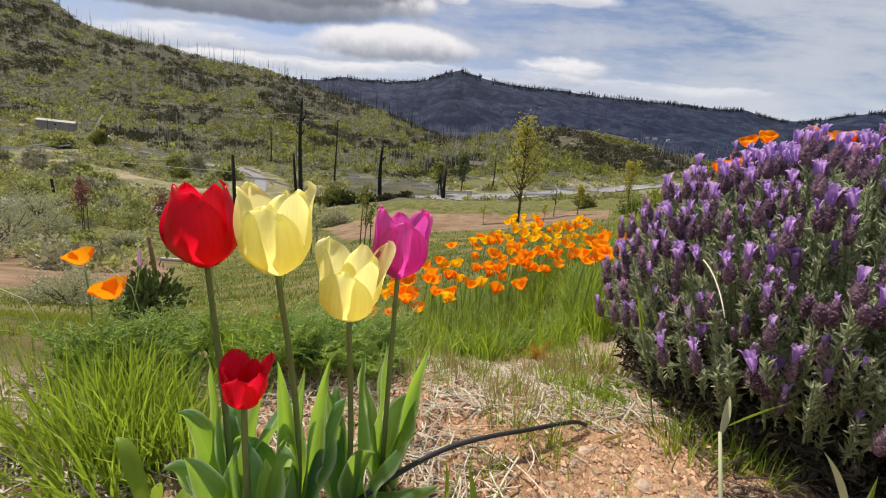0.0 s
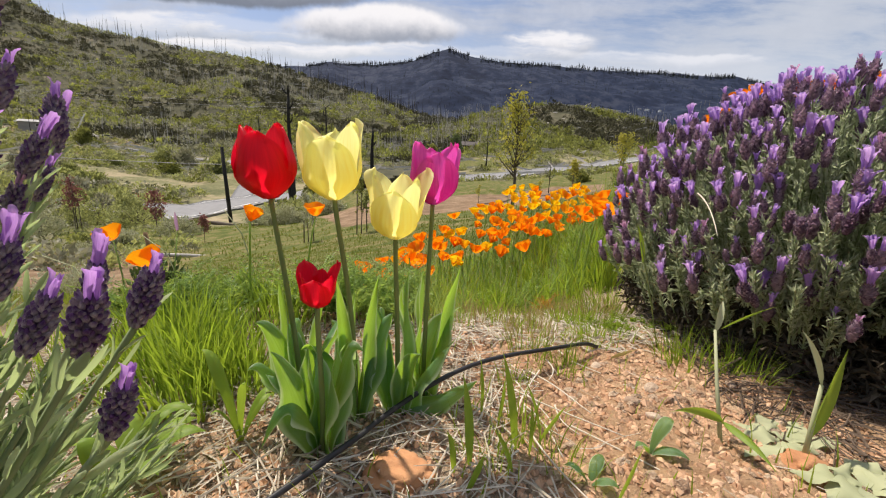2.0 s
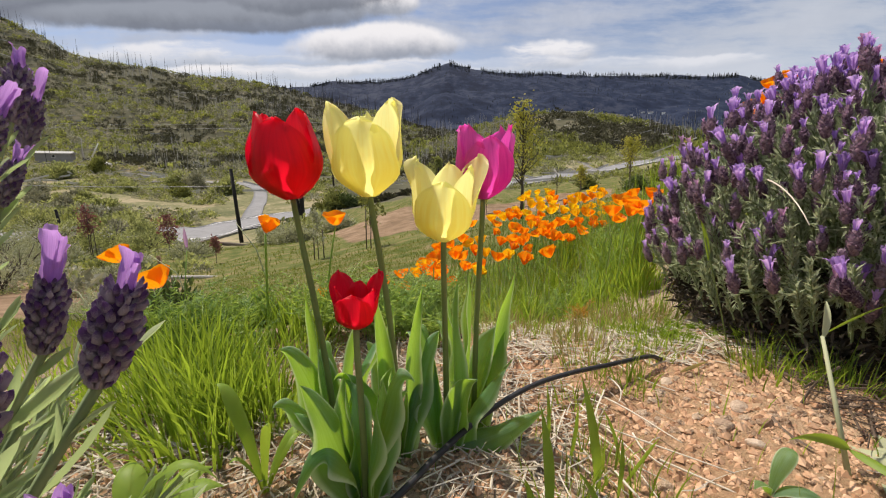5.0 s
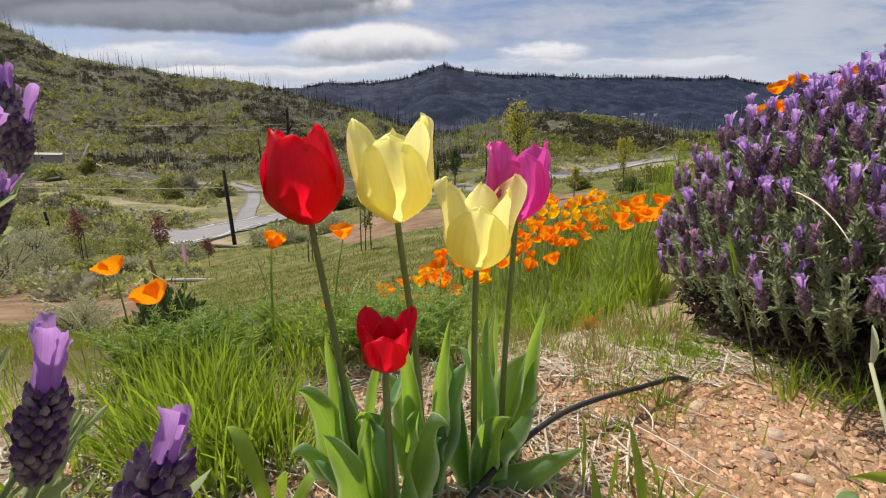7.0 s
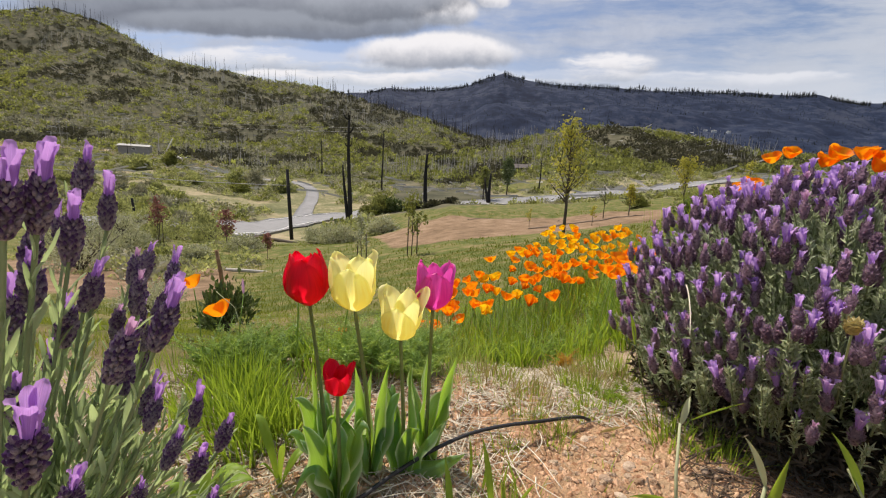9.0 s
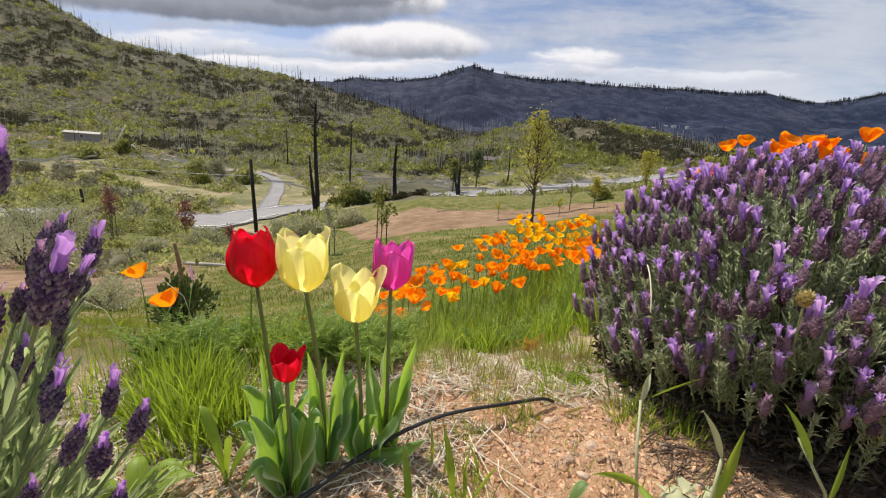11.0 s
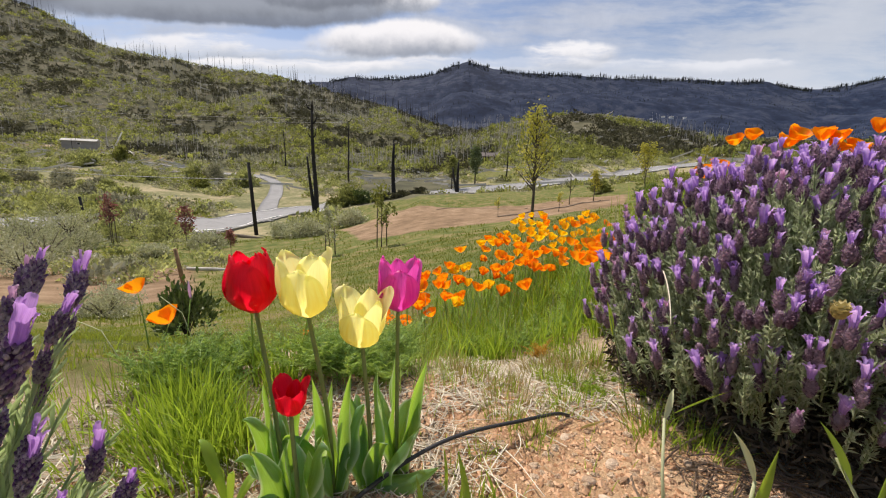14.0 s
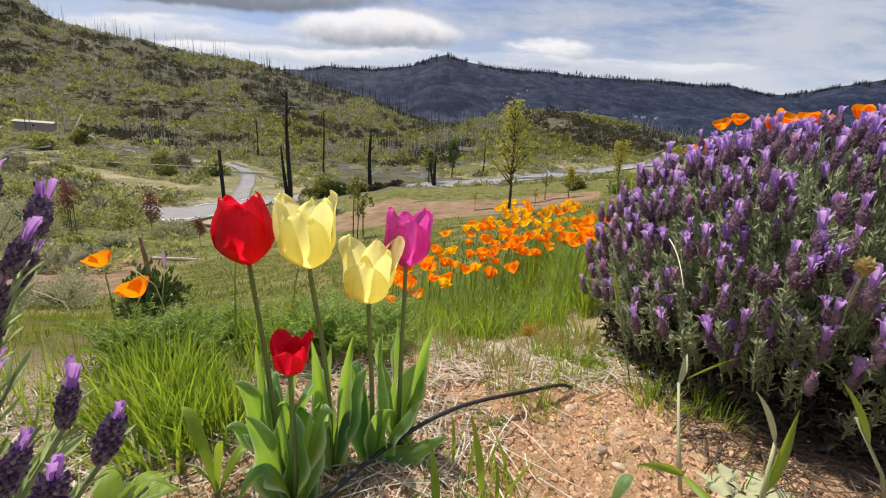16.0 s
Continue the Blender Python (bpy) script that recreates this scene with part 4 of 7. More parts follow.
def big_lavender():
    rng = np.random.default_rng(11)
    origin = np.array((0.80, 0.56, gz(0.80, 0.56)))
    bush = thing("lavender_bush", origin, "large rounded lavender bush covered in purple flower spikes", "lavender bush", "lavender bushes")
    leaf, stem, wood = Soup(), Soup(), Soup()
    R, H = 0.395, 0.392
    eye = np.array((0.13, -0.15, 0.35))
    spots = []
    while len(spots) < 300:
        a, e = rng.uniform(0, 2 * math.pi), math.asin(rng.uniform(0.18, 1.0))
        d = np.array((math.cos(a) * math.cos(e), math.sin(a) * math.cos(e), math.sin(e)))
        facing = d @ unit(eye - origin)
        if facing < -0.30 or (facing < 0.1 and rng.uniform() < 0.55):
            continue
        if spots and min(np.linalg.norm(d - s) for s in spots) < 0.062:
            if rng.uniform() < 0.93:
                continue
        spots.append(d)
    for k in range(620):
        if k < len(spots):
            d = spots[k]
        else:
            a, e = rng.uniform(0, 2 * math.pi), math.asin(rng.uniform(0.13, 1.0))
            d = np.array((math.cos(a) * math.cos(e), math.sin(a) * math.cos(e), math.sin(e)))
        n = 2.5
        scale = 1 / (abs(math.hypot(d[0], d[1]) / R) ** n + abs(d[2] / H) ** n) ** (1 / n)
        reach = scale * rng.uniform(0.90, 1.04) * (1 if k < len(spots) else rng.uniform(0.72, 0.97))
        tip = d * reach * np.array((1, 1, 1)) + np.array((0, 0, 0.025))
        tip[2] = max(tip[2], 0.03)
        size = rng.uniform(0.022, 0.032)
        root = np.array((d[0], d[1], 0)) * 0.11 + np.array((0, 0, 0.01))
        up = unit(d * np.array((0.30, 0.30, 0.4)) + np.array((0, 0, 0.9)) + rng.normal(0, 0.08, 3))
        if k < len(spots):
            neck = tip - up * size * 0.9
            leafy_stem(leaf, stem, root, neck, 0.03, rng, 0.016, 90, start=0.45)
            lay_spike(bush, origin, origin + neck, up, size, int(rng.choice([0, 0, 1, 1, 2])), rng.uniform(0, 6), rng.uniform(0.5, 1.15))
        else:
            leafy_stem(leaf, stem, root, tip, 0.03, rng, 0.015, 100, start=0.45)
    for k in range(1250):
        a, e = rng.uniform(0, 2 * math.pi), math.asin(rng.uniform(0.20, 1.0))
        d = np.array((math.cos(a) * math.cos(e), math.sin(a) * math.cos(e), math.sin(e)))
        scale = 1 / (abs(math.hypot(d[0], d[1]) / R) ** 2.5 + abs(d[2] / H) ** 2.5) ** 0.4
        tip = d * scale * (rng.uniform(0.80, 0.95) if d[2] > 0.5 else rng.uniform(0.88, 1.0)) + np.array((0, 0, 0.02))
        up = unit(d * 0.5 + np.array((0, 0, 0.9)))
        leafy_stem(leaf, stem, tip - up * rng.uniform(0.06, 0.11), tip, 0.0, rng, 0.0125, 76, 0.0010, 0.1)
    for k in range(26):
        a = rng.uniform(0, 2 * math.pi)
        o = np.array((math.cos(a), math.sin(a), 0))
        tube(wood, bezier([o * 0.02 + np.array((0, 0, -0.02)), o * 0.10 + np.array((0, 0, 0.05)), o * 0.22 + np.array((0, 0, rng.uniform(0.03, 0.16)))], 7), np.linspace(0.006, 0.0025, 7), 6)
    part("foliage", leaf, MAT["lavender_leaf"], bush, "dense narrow grey-green leaves", smooth=False)["kind"] = "stuff"
    part("stem_mass", stem, MAT["lavender_stem"], bush)
    # further low branches, added to block light at the foot of the bush
    for k in range(70):
        a = rng.uniform(0, 2 * math.pi)
        o = np.array((math.cos(a), math.sin(a), 0))
        r = rng.uniform(0.18, 0.33)
        tube(wood, bezier([o * 0.03 + np.array((0, 0, -0.02)), o * r * 0.5 + np.array((0, 0, 0.02)), o * r + np.array((0, 0, rng.uniform(0.03, 0.20)))], 6), np.linspace(0.0045, 0.0015, 6), 5)
    part("woody_base", wood, MAT["twig"], bush, "bare brown woody branches, most added to darken the base")
    for x, y, z, size, tuft in ((0.574, 0.263, 0.200, 0.028, 1.1), (0.585, 0.250, 0.150, 0.028, 1.0), (0.574, 0.414, 0.285, 0.034, 1.0), (0.57, 0.329, 0.245, 0.032, 1.0)):
        lay_spike(bush, origin, (x, y, z), (-0.15, -0.15, 1), size, 1, 0.7, tuft)
    head = spike_body(1.0, 9, 6, 8, 0.30, 0.34).mesh("seed_head", MAT["dry_grass"])
    part("seed_head", head, None, bush, "round dry brown seed head", at=Matrix.Translation(Vector((0.54, 0.244, 0.240)) - Vector(origin)) @ Matrix.Scale(0.017, 4))
    part("seed_stem", tube(Soup(), bezier([np.array((0.62, 0.34, 0.10)) - origin, np.array((0.56, 0.27, 0.19)) - origin, np.array((0.54, 0.244, 0.242)) - origin], 8), 0.0012, 6), MAT["lavender_stem"], bush)
    # unseen dark leaves added inside the bush, so its base falls into shade
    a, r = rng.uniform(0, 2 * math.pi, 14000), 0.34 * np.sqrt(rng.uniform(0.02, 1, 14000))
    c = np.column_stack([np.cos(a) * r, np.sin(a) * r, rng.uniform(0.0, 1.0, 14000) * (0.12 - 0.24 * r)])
    part("dead_leaf_mass", leaflets(Soup(), c, rng.normal(size=(14000, 3)), rng.uniform(0.012, 0.026, 14000), 0.22), MAT["shade_leaf"], bush, "dark brown leaves added inside the bush to block light", smooth=False)["kind"] = "stuff"
    body_v, tuft_v = Soup(), Soup()
    for k in range(820):
        a, e = rng.uniform(0, 2 * math.pi), math.asin(rng.uniform(0.12, 1.0) ** 0.7)
        d = np.array((math.cos(a) * math.cos(e), math.sin(a) * math.cos(e), math.sin(e)))
        scale = 1 / (abs(math.hypot(d[0], d[1]) / R) ** 2.5 + abs(d[2] / H) ** 2.5) ** 0.4
        at = d * scale * rng.uniform(0.84, 1.0) + np.array((0, 0, 0.0))
        up = Vector(unit(d * 0.35 + np.array((0, 0, 0.9)) + rng.normal(0, 0.12, 3)).tolist())
        m = np.array(up.to_track_quat("Z", "Y").to_matrix()) * rng.uniform(0.017, 0.030)
        for source, soup, lift in ((SPIKES[k % 3][0], body_v, 0.0), (SPIKES[k % 3][1], tuft_v, 0.93)):
            if lift and k % 3 == 0:
                continue
            co = np.array([v.co[:] for v in source.vertices]) + np.array((0, 0, lift))
            soup.add(co @ m.T + at, [tuple(p.vertices) for p in source.polygons])
    part("hidden_spike_mass", body_v, MAT["calyx"], bush, "smaller half-hidden flower spikes")["kind"] = "stuff"
    part("hidden_tuft_mass", tuft_v, MAT["bract"], bush)["kind"] = "stuff"
    line = bezier([(0.470, 0.463, 0.234), (0.452, 0.40, 0.225), (0.430, 0.345, 0.190)], 8) 
    solid("dry_straw", tube(Soup(), line, np.linspace(0.0011, 0.0006, 8), 6), MAT["straw"], "pale dry straw caught on the lavender bush", "straw")


big_lavender()

# where the spikes of the second bush stand: round its foot and at its top
LOW_SPIKES = (
    (0.050, -0.112, 0.234),
    (-0.045, 0.029, 0.213), (-0.002, 0.000, 0.219), (-0.160, 0.135, 0.246), (-0.145, 0.094, 0.216), (-0.028, -0.012, 0.213), (-0.055, 0.004, 0.226), (0.005, -0.033, 0.222),
    (-0.071, 0.019, 0.225), (-0.135, 0.090, 0.238), (0.008, -0.030, 0.194), (-0.020, -0.080, 0.236), (-0.037, -0.030, 0.193), (-0.162, 0.030, 0.234), (-0.144, 0.070, 0.257),
    (-0.083, -0.050, 0.259), (0.016, -0.088, 0.217), (-0.089, 0.020, 0.239))
TALL_SPIKES = (
    (-0.165, 0.156, 0.279), (-0.096, 0.042, 0.293), (-0.141, 0.100, 0.301), (-0.129, 0.100, 0.264),
    (-0.115, 0.060, 0.264), (-0.009, -0.033, 0.304), (-0.006, -0.062, 0.300), (-0.134, 0.120, 0.287), (-0.040, -0.062, 0.368), (-0.096, -0.010, 0.288),
    (-0.129, 0.055, 0.352), (-0.173, 0.120, 0.291), (-0.066, -0.050, 0.325), (-0.075, -0.020, 0.345), (-0.110, 0.020, 0.300), (-0.120, -0.030, 0.330),
    (-0.160, 0.030, 0.360), (-0.190, 0.070, 0.330), (-0.140, -0.080, 0.370), (-0.200, -0.020, 0.390), (-0.044, -0.072, 0.366), (-0.114, -0.010, 0.332), (-0.119, 0.030, 0.376),
    (-0.107, -0.030, 0.300), (-0.140, 0.050, 0.291), (0.006, -0.112, 0.286), (-0.121, 0.020, 0.331))


def near_lavender():
    rng = np.random.default_rng(5)
    origin = np.array((-0.20, -0.02, gz(-0.20, -0.02)))
    bush = thing("lavender_bush", origin, "lavender bush with tall purple spikes close beside the tulips", "lavender bush", "lavender bushes")
    leaf, stem, wood = Soup(), Soup(), Soup()
    for k, (x, y, z) in enumerate(LOW_SPIKES + TALL_SPIKES):
        size = 0.0190 + 0.0070 * min(1.0, max(0.0, (z - 0.19) / 0.09))
        tip = np.array((x, y, z)) - origin
        flat = np.array((tip[0], tip[1], 0))
        up = unit(flat * 0.7 + np.array((0, 0, 0.34)) + rng.normal(0, 0.03, 3))
        neck = tip - up * size * 0.8
        root = flat * 0.25 + np.array((0, 0, 0.02))
        leafy_stem(leaf, stem, root, neck, -0.01, rng, 0.021, 34, 0.0012, 0.25, True)
        lay_spike(bush, origin, origin + neck, up, size, (0, 1, 0, 1, 2)[k % 5], rng.uniform(0, 6), rng.uniform(0.68, 1.0), CLOSE_SPIKES)
    for k in range(95):
        a = rng.uniform(-0.9, 2.6)
        r = rng.uniform(0.05, 0.19)
        tip = np.array((math.cos(a) * r, math.sin(a) * r, rng.uniform(0.04, 0.19) + 0.13 * (1 - r / 0.19)))
        if tip[0] + origin[0] > -0.015 or (tip[0] + origin[0] > -0.05 and tip[2] > 0.16):
            continue
        root = np.array((tip[0], tip[1], 0)) * 0.3 + np.array((0, 0, 0.01))
        leafy_stem(leaf, stem, root, tip, 0.0, rng, 0.021, 40, 0.0012, 0.25, True)
    for k in range(14):
        a = rng.uniform(0, 2 * math.pi)
        o = np.array((math.cos(a), math.sin(a), 0))
        tube(wood, bezier([o * 0.01 + np.array((0, 0, -0.02)), o * 0.06 + np.array((0, 0, 0.04)), o * 0.10 + np.array((0, 0, 0.11))], 7), np.linspace(0.005, 0.002, 7), 6)
    part("foliage", leaf, MAT["near_leaf"], bush, "narrow grey-green leaves")["kind"] = "stuff"
    part("stem_mass", stem, MAT["lavender_stem"], bush)
    part("woody_base", wood, MAT["twig"], bush)


near_lavender()

# ================= poppies =================


def poppy_petal(seed):
    """A fan-shaped petal, unit radius, opening along +x."""
    rng = np.random.default_rng(seed)
    rows, cols = 7, 9
    verts, runs = [], []
    ph = rng.uniform(0, 6)
    for i in range(rows):
        s = i / (rows - 1)
        for j in range(cols):
            t = 2 * j / (cols - 1) - 1
            a = t * (0.70 + 0.50 * s)
            r = s * (1 - 0.30 * t ** 4 * s - 0.05 * t * t * s + 0.03 * math.sin(7 * t + ph) * s)
            z = 0.66 * s ** 1.7 + 0.04 * s * t * t + 0.05 * s * s * math.sin(5 * t + ph)
            verts.append((r * math.cos(a) * (0.95 - 0.12 * s * s) + 0.03, r * math.sin(a) * 0.95, z))
            runs.append((t + ph, s, 0))
    faces = [(i * cols + j, i * cols + j + 1, (i + 1) * cols + j + 1, (i + 1) * cols + j) for i in range(rows - 1) for j in range(cols - 1)]
    return Soup().add(verts, faces, runs)


PETALS = {c: [poppy_petal(k).mesh("petal", MAT[c]) for k in range(3)] for c in ("orange", "gold")}
POPPY_STEMS = []
for k in range(4):
    bow = (0.06 * math.sin(k * 1.9), 0.06 * math.cos(k * 2.3))
    POPPY_STEMS.append(tube(Soup(), bezier([(bow[0] * 2.4, bow[1] * 2.4, -1), (bow[0] * 2, bow[1] * 2, -0.5), (0, 0, 0)], 7), np.linspace(0.0075, 0.0055, 7), 6).mesh("stem", MAT["poppy_leaf"]))


def poppy(at, size, tilt, turn, color, opening, rng):
    x, y, z = at
    h = max(z - gz(x, y), 0.08)
    p = thing("poppy", at, "golden yellow poppy on a thin stem" if color == "gold" else "bright orange poppy on a thin stem", "poppy", "poppies")
    part("stem", POPPY_STEMS[int(rng.integers(4))], None, p, at=Matrix.Diagonal((0.25, 0.25, h, 1)))
    cup = pose(0, 0, 0, tilt[0], tilt[1], turn)
    for k in range(4):
        m = cup @ pose(0, 0, 0.0005 * k, 0, 0, 90 * k + rng.uniform(-10, 10)) @ Matrix.Rotation(-opening * rng.uniform(0.75, 1.2), 4, "Y")
        part("petal", PETALS[color][int(rng.integers(3))], None, p, at=m @ Matrix.Scale(size, 4))


def poppies():
    rng = np.random.default_rng(21)
    for x, y, z, size, tilt, opening in (
            (-0.632, 0.77, 0.062, 0.037, (-30, -8), 0.0), (-0.445, 0.62, 0.048, 0.039, (-32, 6), 0.05), (-0.175, 0.45, 0.168, 0.022, (0, 20), 0.5),
            (-0.111, 0.55, 0.165, 0.024, (10, -8), 0.15), (-0.16, 0.62, 0.03, 0.016, (0, 12), 0.6), (0.03, 0.80, 0.04, 0.020, (0, -10), 0.55), (-0.06, 0.72, -0.02, 0.016, (0, 0), 0.6),
            (1.008, 1.200, 0.479, 0.036, (-14, -25), 0.1), (1.052, 1.200, 0.495, 0.036, (23, -22), 0.2), (0.814, 0.950, 0.389, 0.036, (10, -19), 0.3), (0.788, 0.950, 0.374, 0.036, (-3, -16), 0.4),
            (1.073, 1.060, 0.485, 0.041, (34, -13), 0.1), (1.050, 1.060, 0.463, 0.041, (21, -10), 0.2), (1.153, 1.060, 0.484, 0.041, (8, -7), 0.3), (1.197, 1.060, 0.478, 0.041, (-5, -4), 0.4),
            (1.182, 1.060, 0.457, 0.041, (32, -1), 0.1), (1.239, 1.060, 0.455, 0.041, (19, 2), 0.2), (1.299, 1.060, 0.509, 0.041, (6, 5), 0.3), (1.308, 1.060, 0.439, 0.041, (-7, 8), 0.4)):
        poppy((x, y, z), size, tilt, rng.uniform(0, 90), "orange", opening + 0.1, rng)
    made = []

    def stand(x, y, color, size):
        if made and min((x - a) ** 2 + (y - b) ** 2 for a, b in made) < 0.034 ** 2:
            return
        made.append((x, y))
        z = -0.070 + 0.148 * (y - 1.10) + rng.normal(0, 0.013)
        poppy((x, y, max(z, gz(x, y) + 0.06)), size, (rng.uniform(-30, 30), rng.uniform(-30, 30)), rng.uniform(0, 90), color, rng.uniform(0.0, 0.8), rng)

    # a ragged drift that runs back from the tulips, widening towards the lavender
    depth = (1.02, 1.12, 1.25, 1.45, 1.60, 1.75, 2.0, 2.35)
    while len(made) < 128:
        y = 1.04 + 1.3 * rng.uniform() ** 1.25
        lo = np.interp(y, depth, (-0.10, -0.09, 0.00, 0.09, 0.14, 0.21, 0.38, 0.52))
        hi = np.interp(y, depth, (0.08, 0.17, 0.20, 0.50, 0.68, 0.80, 0.92, 1.08))
        x = rng.uniform(lo, hi)
        gold = 0.85 if y > 1.8 else (0.55 if x < lo + 0.12 and y > 1.4 else 0.12)
        stand(x, y, "gold" if rng.uniform() < gold else "orange", rng.uniform(0.029, 0.041))
    for x, y in ((0.304, 1.217), (0.40, 1.26), (0.45, 1.44), (0.47, 1.48), (0.42, 1.47), (-0.12, 0.98), (-0.06, 1.0)):
        stand(x, y, "orange", rng.uniform(0.036, 0.044))
    for x, y in ((0.525, 0.984), (0.50, 1.03), (0.55, 1.04), (0.57, 0.99), (0.53, 1.08), (0.59, 1.06), (0.56, 1.13), (0.61, 1.15), (0.64, 1.10)):
        poppy((x, y, 0.155 + rng.uniform(-0.06, 0.03)), 0.034, (rng.uniform(-18, 18), rng.uniform(-18, 18)), rng.uniform(0, 90), "orange", rng.uniform(-0.1, 0.4), rng)


poppies()


# ================= grass and foliage of the bed =================


def scatter(count, xr, yr, keep=None, rng=RNG):
    xy = np.column_stack([rng.uniform(*xr, count), rng.uniform(*yr, count)])
    if keep is not None:
        xy = xy[keep(xy[:, 0], xy[:, 1])]
    return xy


def grass_patch(name, xy, h, w, mat, label, bend=0.45, lean=0.55, segs=3):
    N = len(xy)
    root = drop_on(xy)
    root[:, 2] -= 0.004
    s = Soup()
    blades(s, root, RNG.uniform(*h, N), RNG.uniform(*w, N), RNG.normal(0, lean, (N, 2)) * 0.6, bend, segs)
    return solid(name, s, mat, label, "grass", kind="stuff", smooth=False)


def clump(name, x, y, radius, count, h, w, mat, label, category="grass clump", tufts=8):
    """A clump made of tufts that lean outwards."""
    origin = np.array((x, y, gz(x, y)))
    t = thing(name, origin, label, category, "grass clumps")
    for k in range(tufts):
        n = count // tufts
        a0, r0 = 2 * math.pi * k / tufts + RNG.uniform(-0.4, 0.4), radius * math.sqrt((k + 0.5) / tufts) * 0.8
        cx, cy = x + r0 * math.cos(a0), y + r0 * math.sin(a0)
        a, r = RNG.uniform(0, 2 * math.pi, n), radius * 0.42 * np.sqrt(RNG.uniform(0, 1, n))
        xy = np.column_stack([cx + r * np.cos(a), cy + r * np.sin(a)])
        out = (xy - np.array((x, y))) / radius * 0.45 + np.column_stack([np.cos(a), np.sin(a)]) * 0.15 + RNG.normal(0, 0.20, (n, 2))
        s = blades(Soup(), drop_on(xy) - origin - np.array((0, 0, 0.004)), RNG.uniform(*h, n) * RNG.uniform(0.75, 1.1), RNG.uniform(*w, n), out, 0.55, 4)
        part("tuft", s, mat, t, smooth=False)["kind"] = "stuff"
    return t


tuft_seed = np.random.default_rng(63)
clump("grass_clump", -0.185, 0.30, 0.075, 150, (0.04, 0.115), (0.0016, 0.0034), MAT["poppy_leaf"], "blue-green grass blades in the clump beside the tulips")
clump("grass_clump", -0.166, 0.275, 0.050, 210, (0.04, 0.12), (0.0017, 0.0036), MAT["grass"], "thick clump of fresh green grass beside the tulips")
clump("grass_clump", -0.120, 0.305, 0.045, 170, (0.04, 0.12), (0.0017, 0.0036), MAT["grass"], "thick clump of fresh green grass beside the tulips")
clump("grass_clump", -0.160, 0.325, 0.060, 230, (0.04, 0.12), (0.0017, 0.0036), MAT["grass"], "thick clump of fresh green grass beside the tulips")
clump("grass_clump", -0.235, 0.365, 0.085, 430, (0.06, 0.145), (0.0020, 0.0042), MAT["grass"], "thick clump of fresh green grass beside the tulips")
clump("grass_clump", -0.56, 0.40, 0.15, 110, (0.02, 0.06), (0.0014, 0.0026), MAT["grass"], "wide clump of green grass on the bed edge")
clump("grass_clump", -0.31, 0.30, 0.07, 120, (0.03, 0.09), (0.0014, 0.0026), MAT["grass"], "clump of green grass beside the lavender")
clump("grass_clump", -0.40, 0.40, 0.10, 170, (0.03, 0.09), (0.0014, 0.0026), MAT["grass"], "spreading clump of green grass on the bed edge")
clump("grass_clump", -0.16, 0.50, 0.07, 220, (0.06, 0.13), (0.0015, 0.003), MAT["grass"], "small clump of green grass")
clump("grass_clump", 0.455, 0.40, 0.045, 120, (0.03, 0.075), (0.0014, 0.0024), MAT["grass"], "green grass tuft at the foot of the lavender")
clump("grass_clump", 0.50, 0.36, 0.035, 110, (0.03, 0.07), (0.0012, 0.0022), MAT["grass"], "green grass tuft at the foot of the lavender")
clump("grass_clump", 0.37, 0.50, 0.055, 130, (0.02, 0.05), (0.0014, 0.0024), MAT["grass"], "low tuft of fine green grass on bare soil")
clump("grass_clump", 0.25, 0.46, 0.055, 90, (0.03, 0.07), (0.0012, 0.0020), MAT["dry_grass"], "tuft of dry tan grass")
clump("grass_clump", 0.26, 0.47, 0.055, 70, (0.03, 0.065), (0.0012, 0.0020), MAT["grass"], "thin tuft of green grass in dry grass")
clump("grass_clump", 0.36, 0.64, 0.09, 170, (0.03, 0.075), (0.0013, 0.0024), MAT["dry_grass"], "wide tuft of dry straw-coloured grass")
clump("grass_clump", 0.45, 0.68, 0.06, 110, (0.05, 0.12), (0.0018, 0.0032), MAT["grass"], "tall green grass against the lavender")
clump("grass_clump", 0.18, 0.56, 0.07, 120, (0.03, 0.075), (0.0013, 0.0022), MAT["dry_grass"], "tuft of dry tan grass")
clump("grass_clump", 0.20, 0.58, 0.07, 80, (0.03, 0.07), (0.0013, 0.0022), MAT["grass"], "thin tuft of green grass")
clump("grass_clump", 0.278, 0.375, 0.028, 70, (0.02, 0.055), (0.0012, 0.0022), MAT["grass"], "small green tuft over the black hose")
clump("grass_clump", 0.37, 0.70, 0.07, 190, (0.03, 0.08), (0.0013, 0.0024), MAT["dry_grass"], "dense tuft of dry straw-coloured grass")
clump("grass_clump", 0.33, 0.46, 0.04, 80, (0.02, 0.045), (0.0013, 0.0022), MAT["grass"], "small green tuft on soil")

behind = lambda x, y: (fbm(x * 9, y * 9, 77, 2) > 0.0) & (y > 0.50 + 0.10 * np.sin(9 * x)) & ~((x > 0.10) & (x < 0.46) & (y < 0.88)) & (x < 0.47 + 0.25 * (y - 0.7)) & ((x > -0.15) | (RNG.uniform(0, 1, len(x)) < 0.12))
grass_patch("tall_grass", scatter(3800, (-0.95, 0.85), (0.54, 1.25), behind), (0.025, 0.075), (0.0014, 0.0032), MAT["grass"], "tall fresh grass behind the tulips", 0.6, 0.8)
among = lambda x, y: (x > -0.10 + 0.06 * (y - 1)) & (fbm(x * 11, y * 11, 34, 2) > -0.16) & (x < 0.36 + 0.45 * (y - 0.65))
grass_patch("tall_grass", scatter(2300, (-0.2, 0.8), (0.90, 1.30), among), (0.07, 0.19), (0.0020, 0.0045), MAT["grass"], "tall grass before the poppies", 0.5, 0.7)
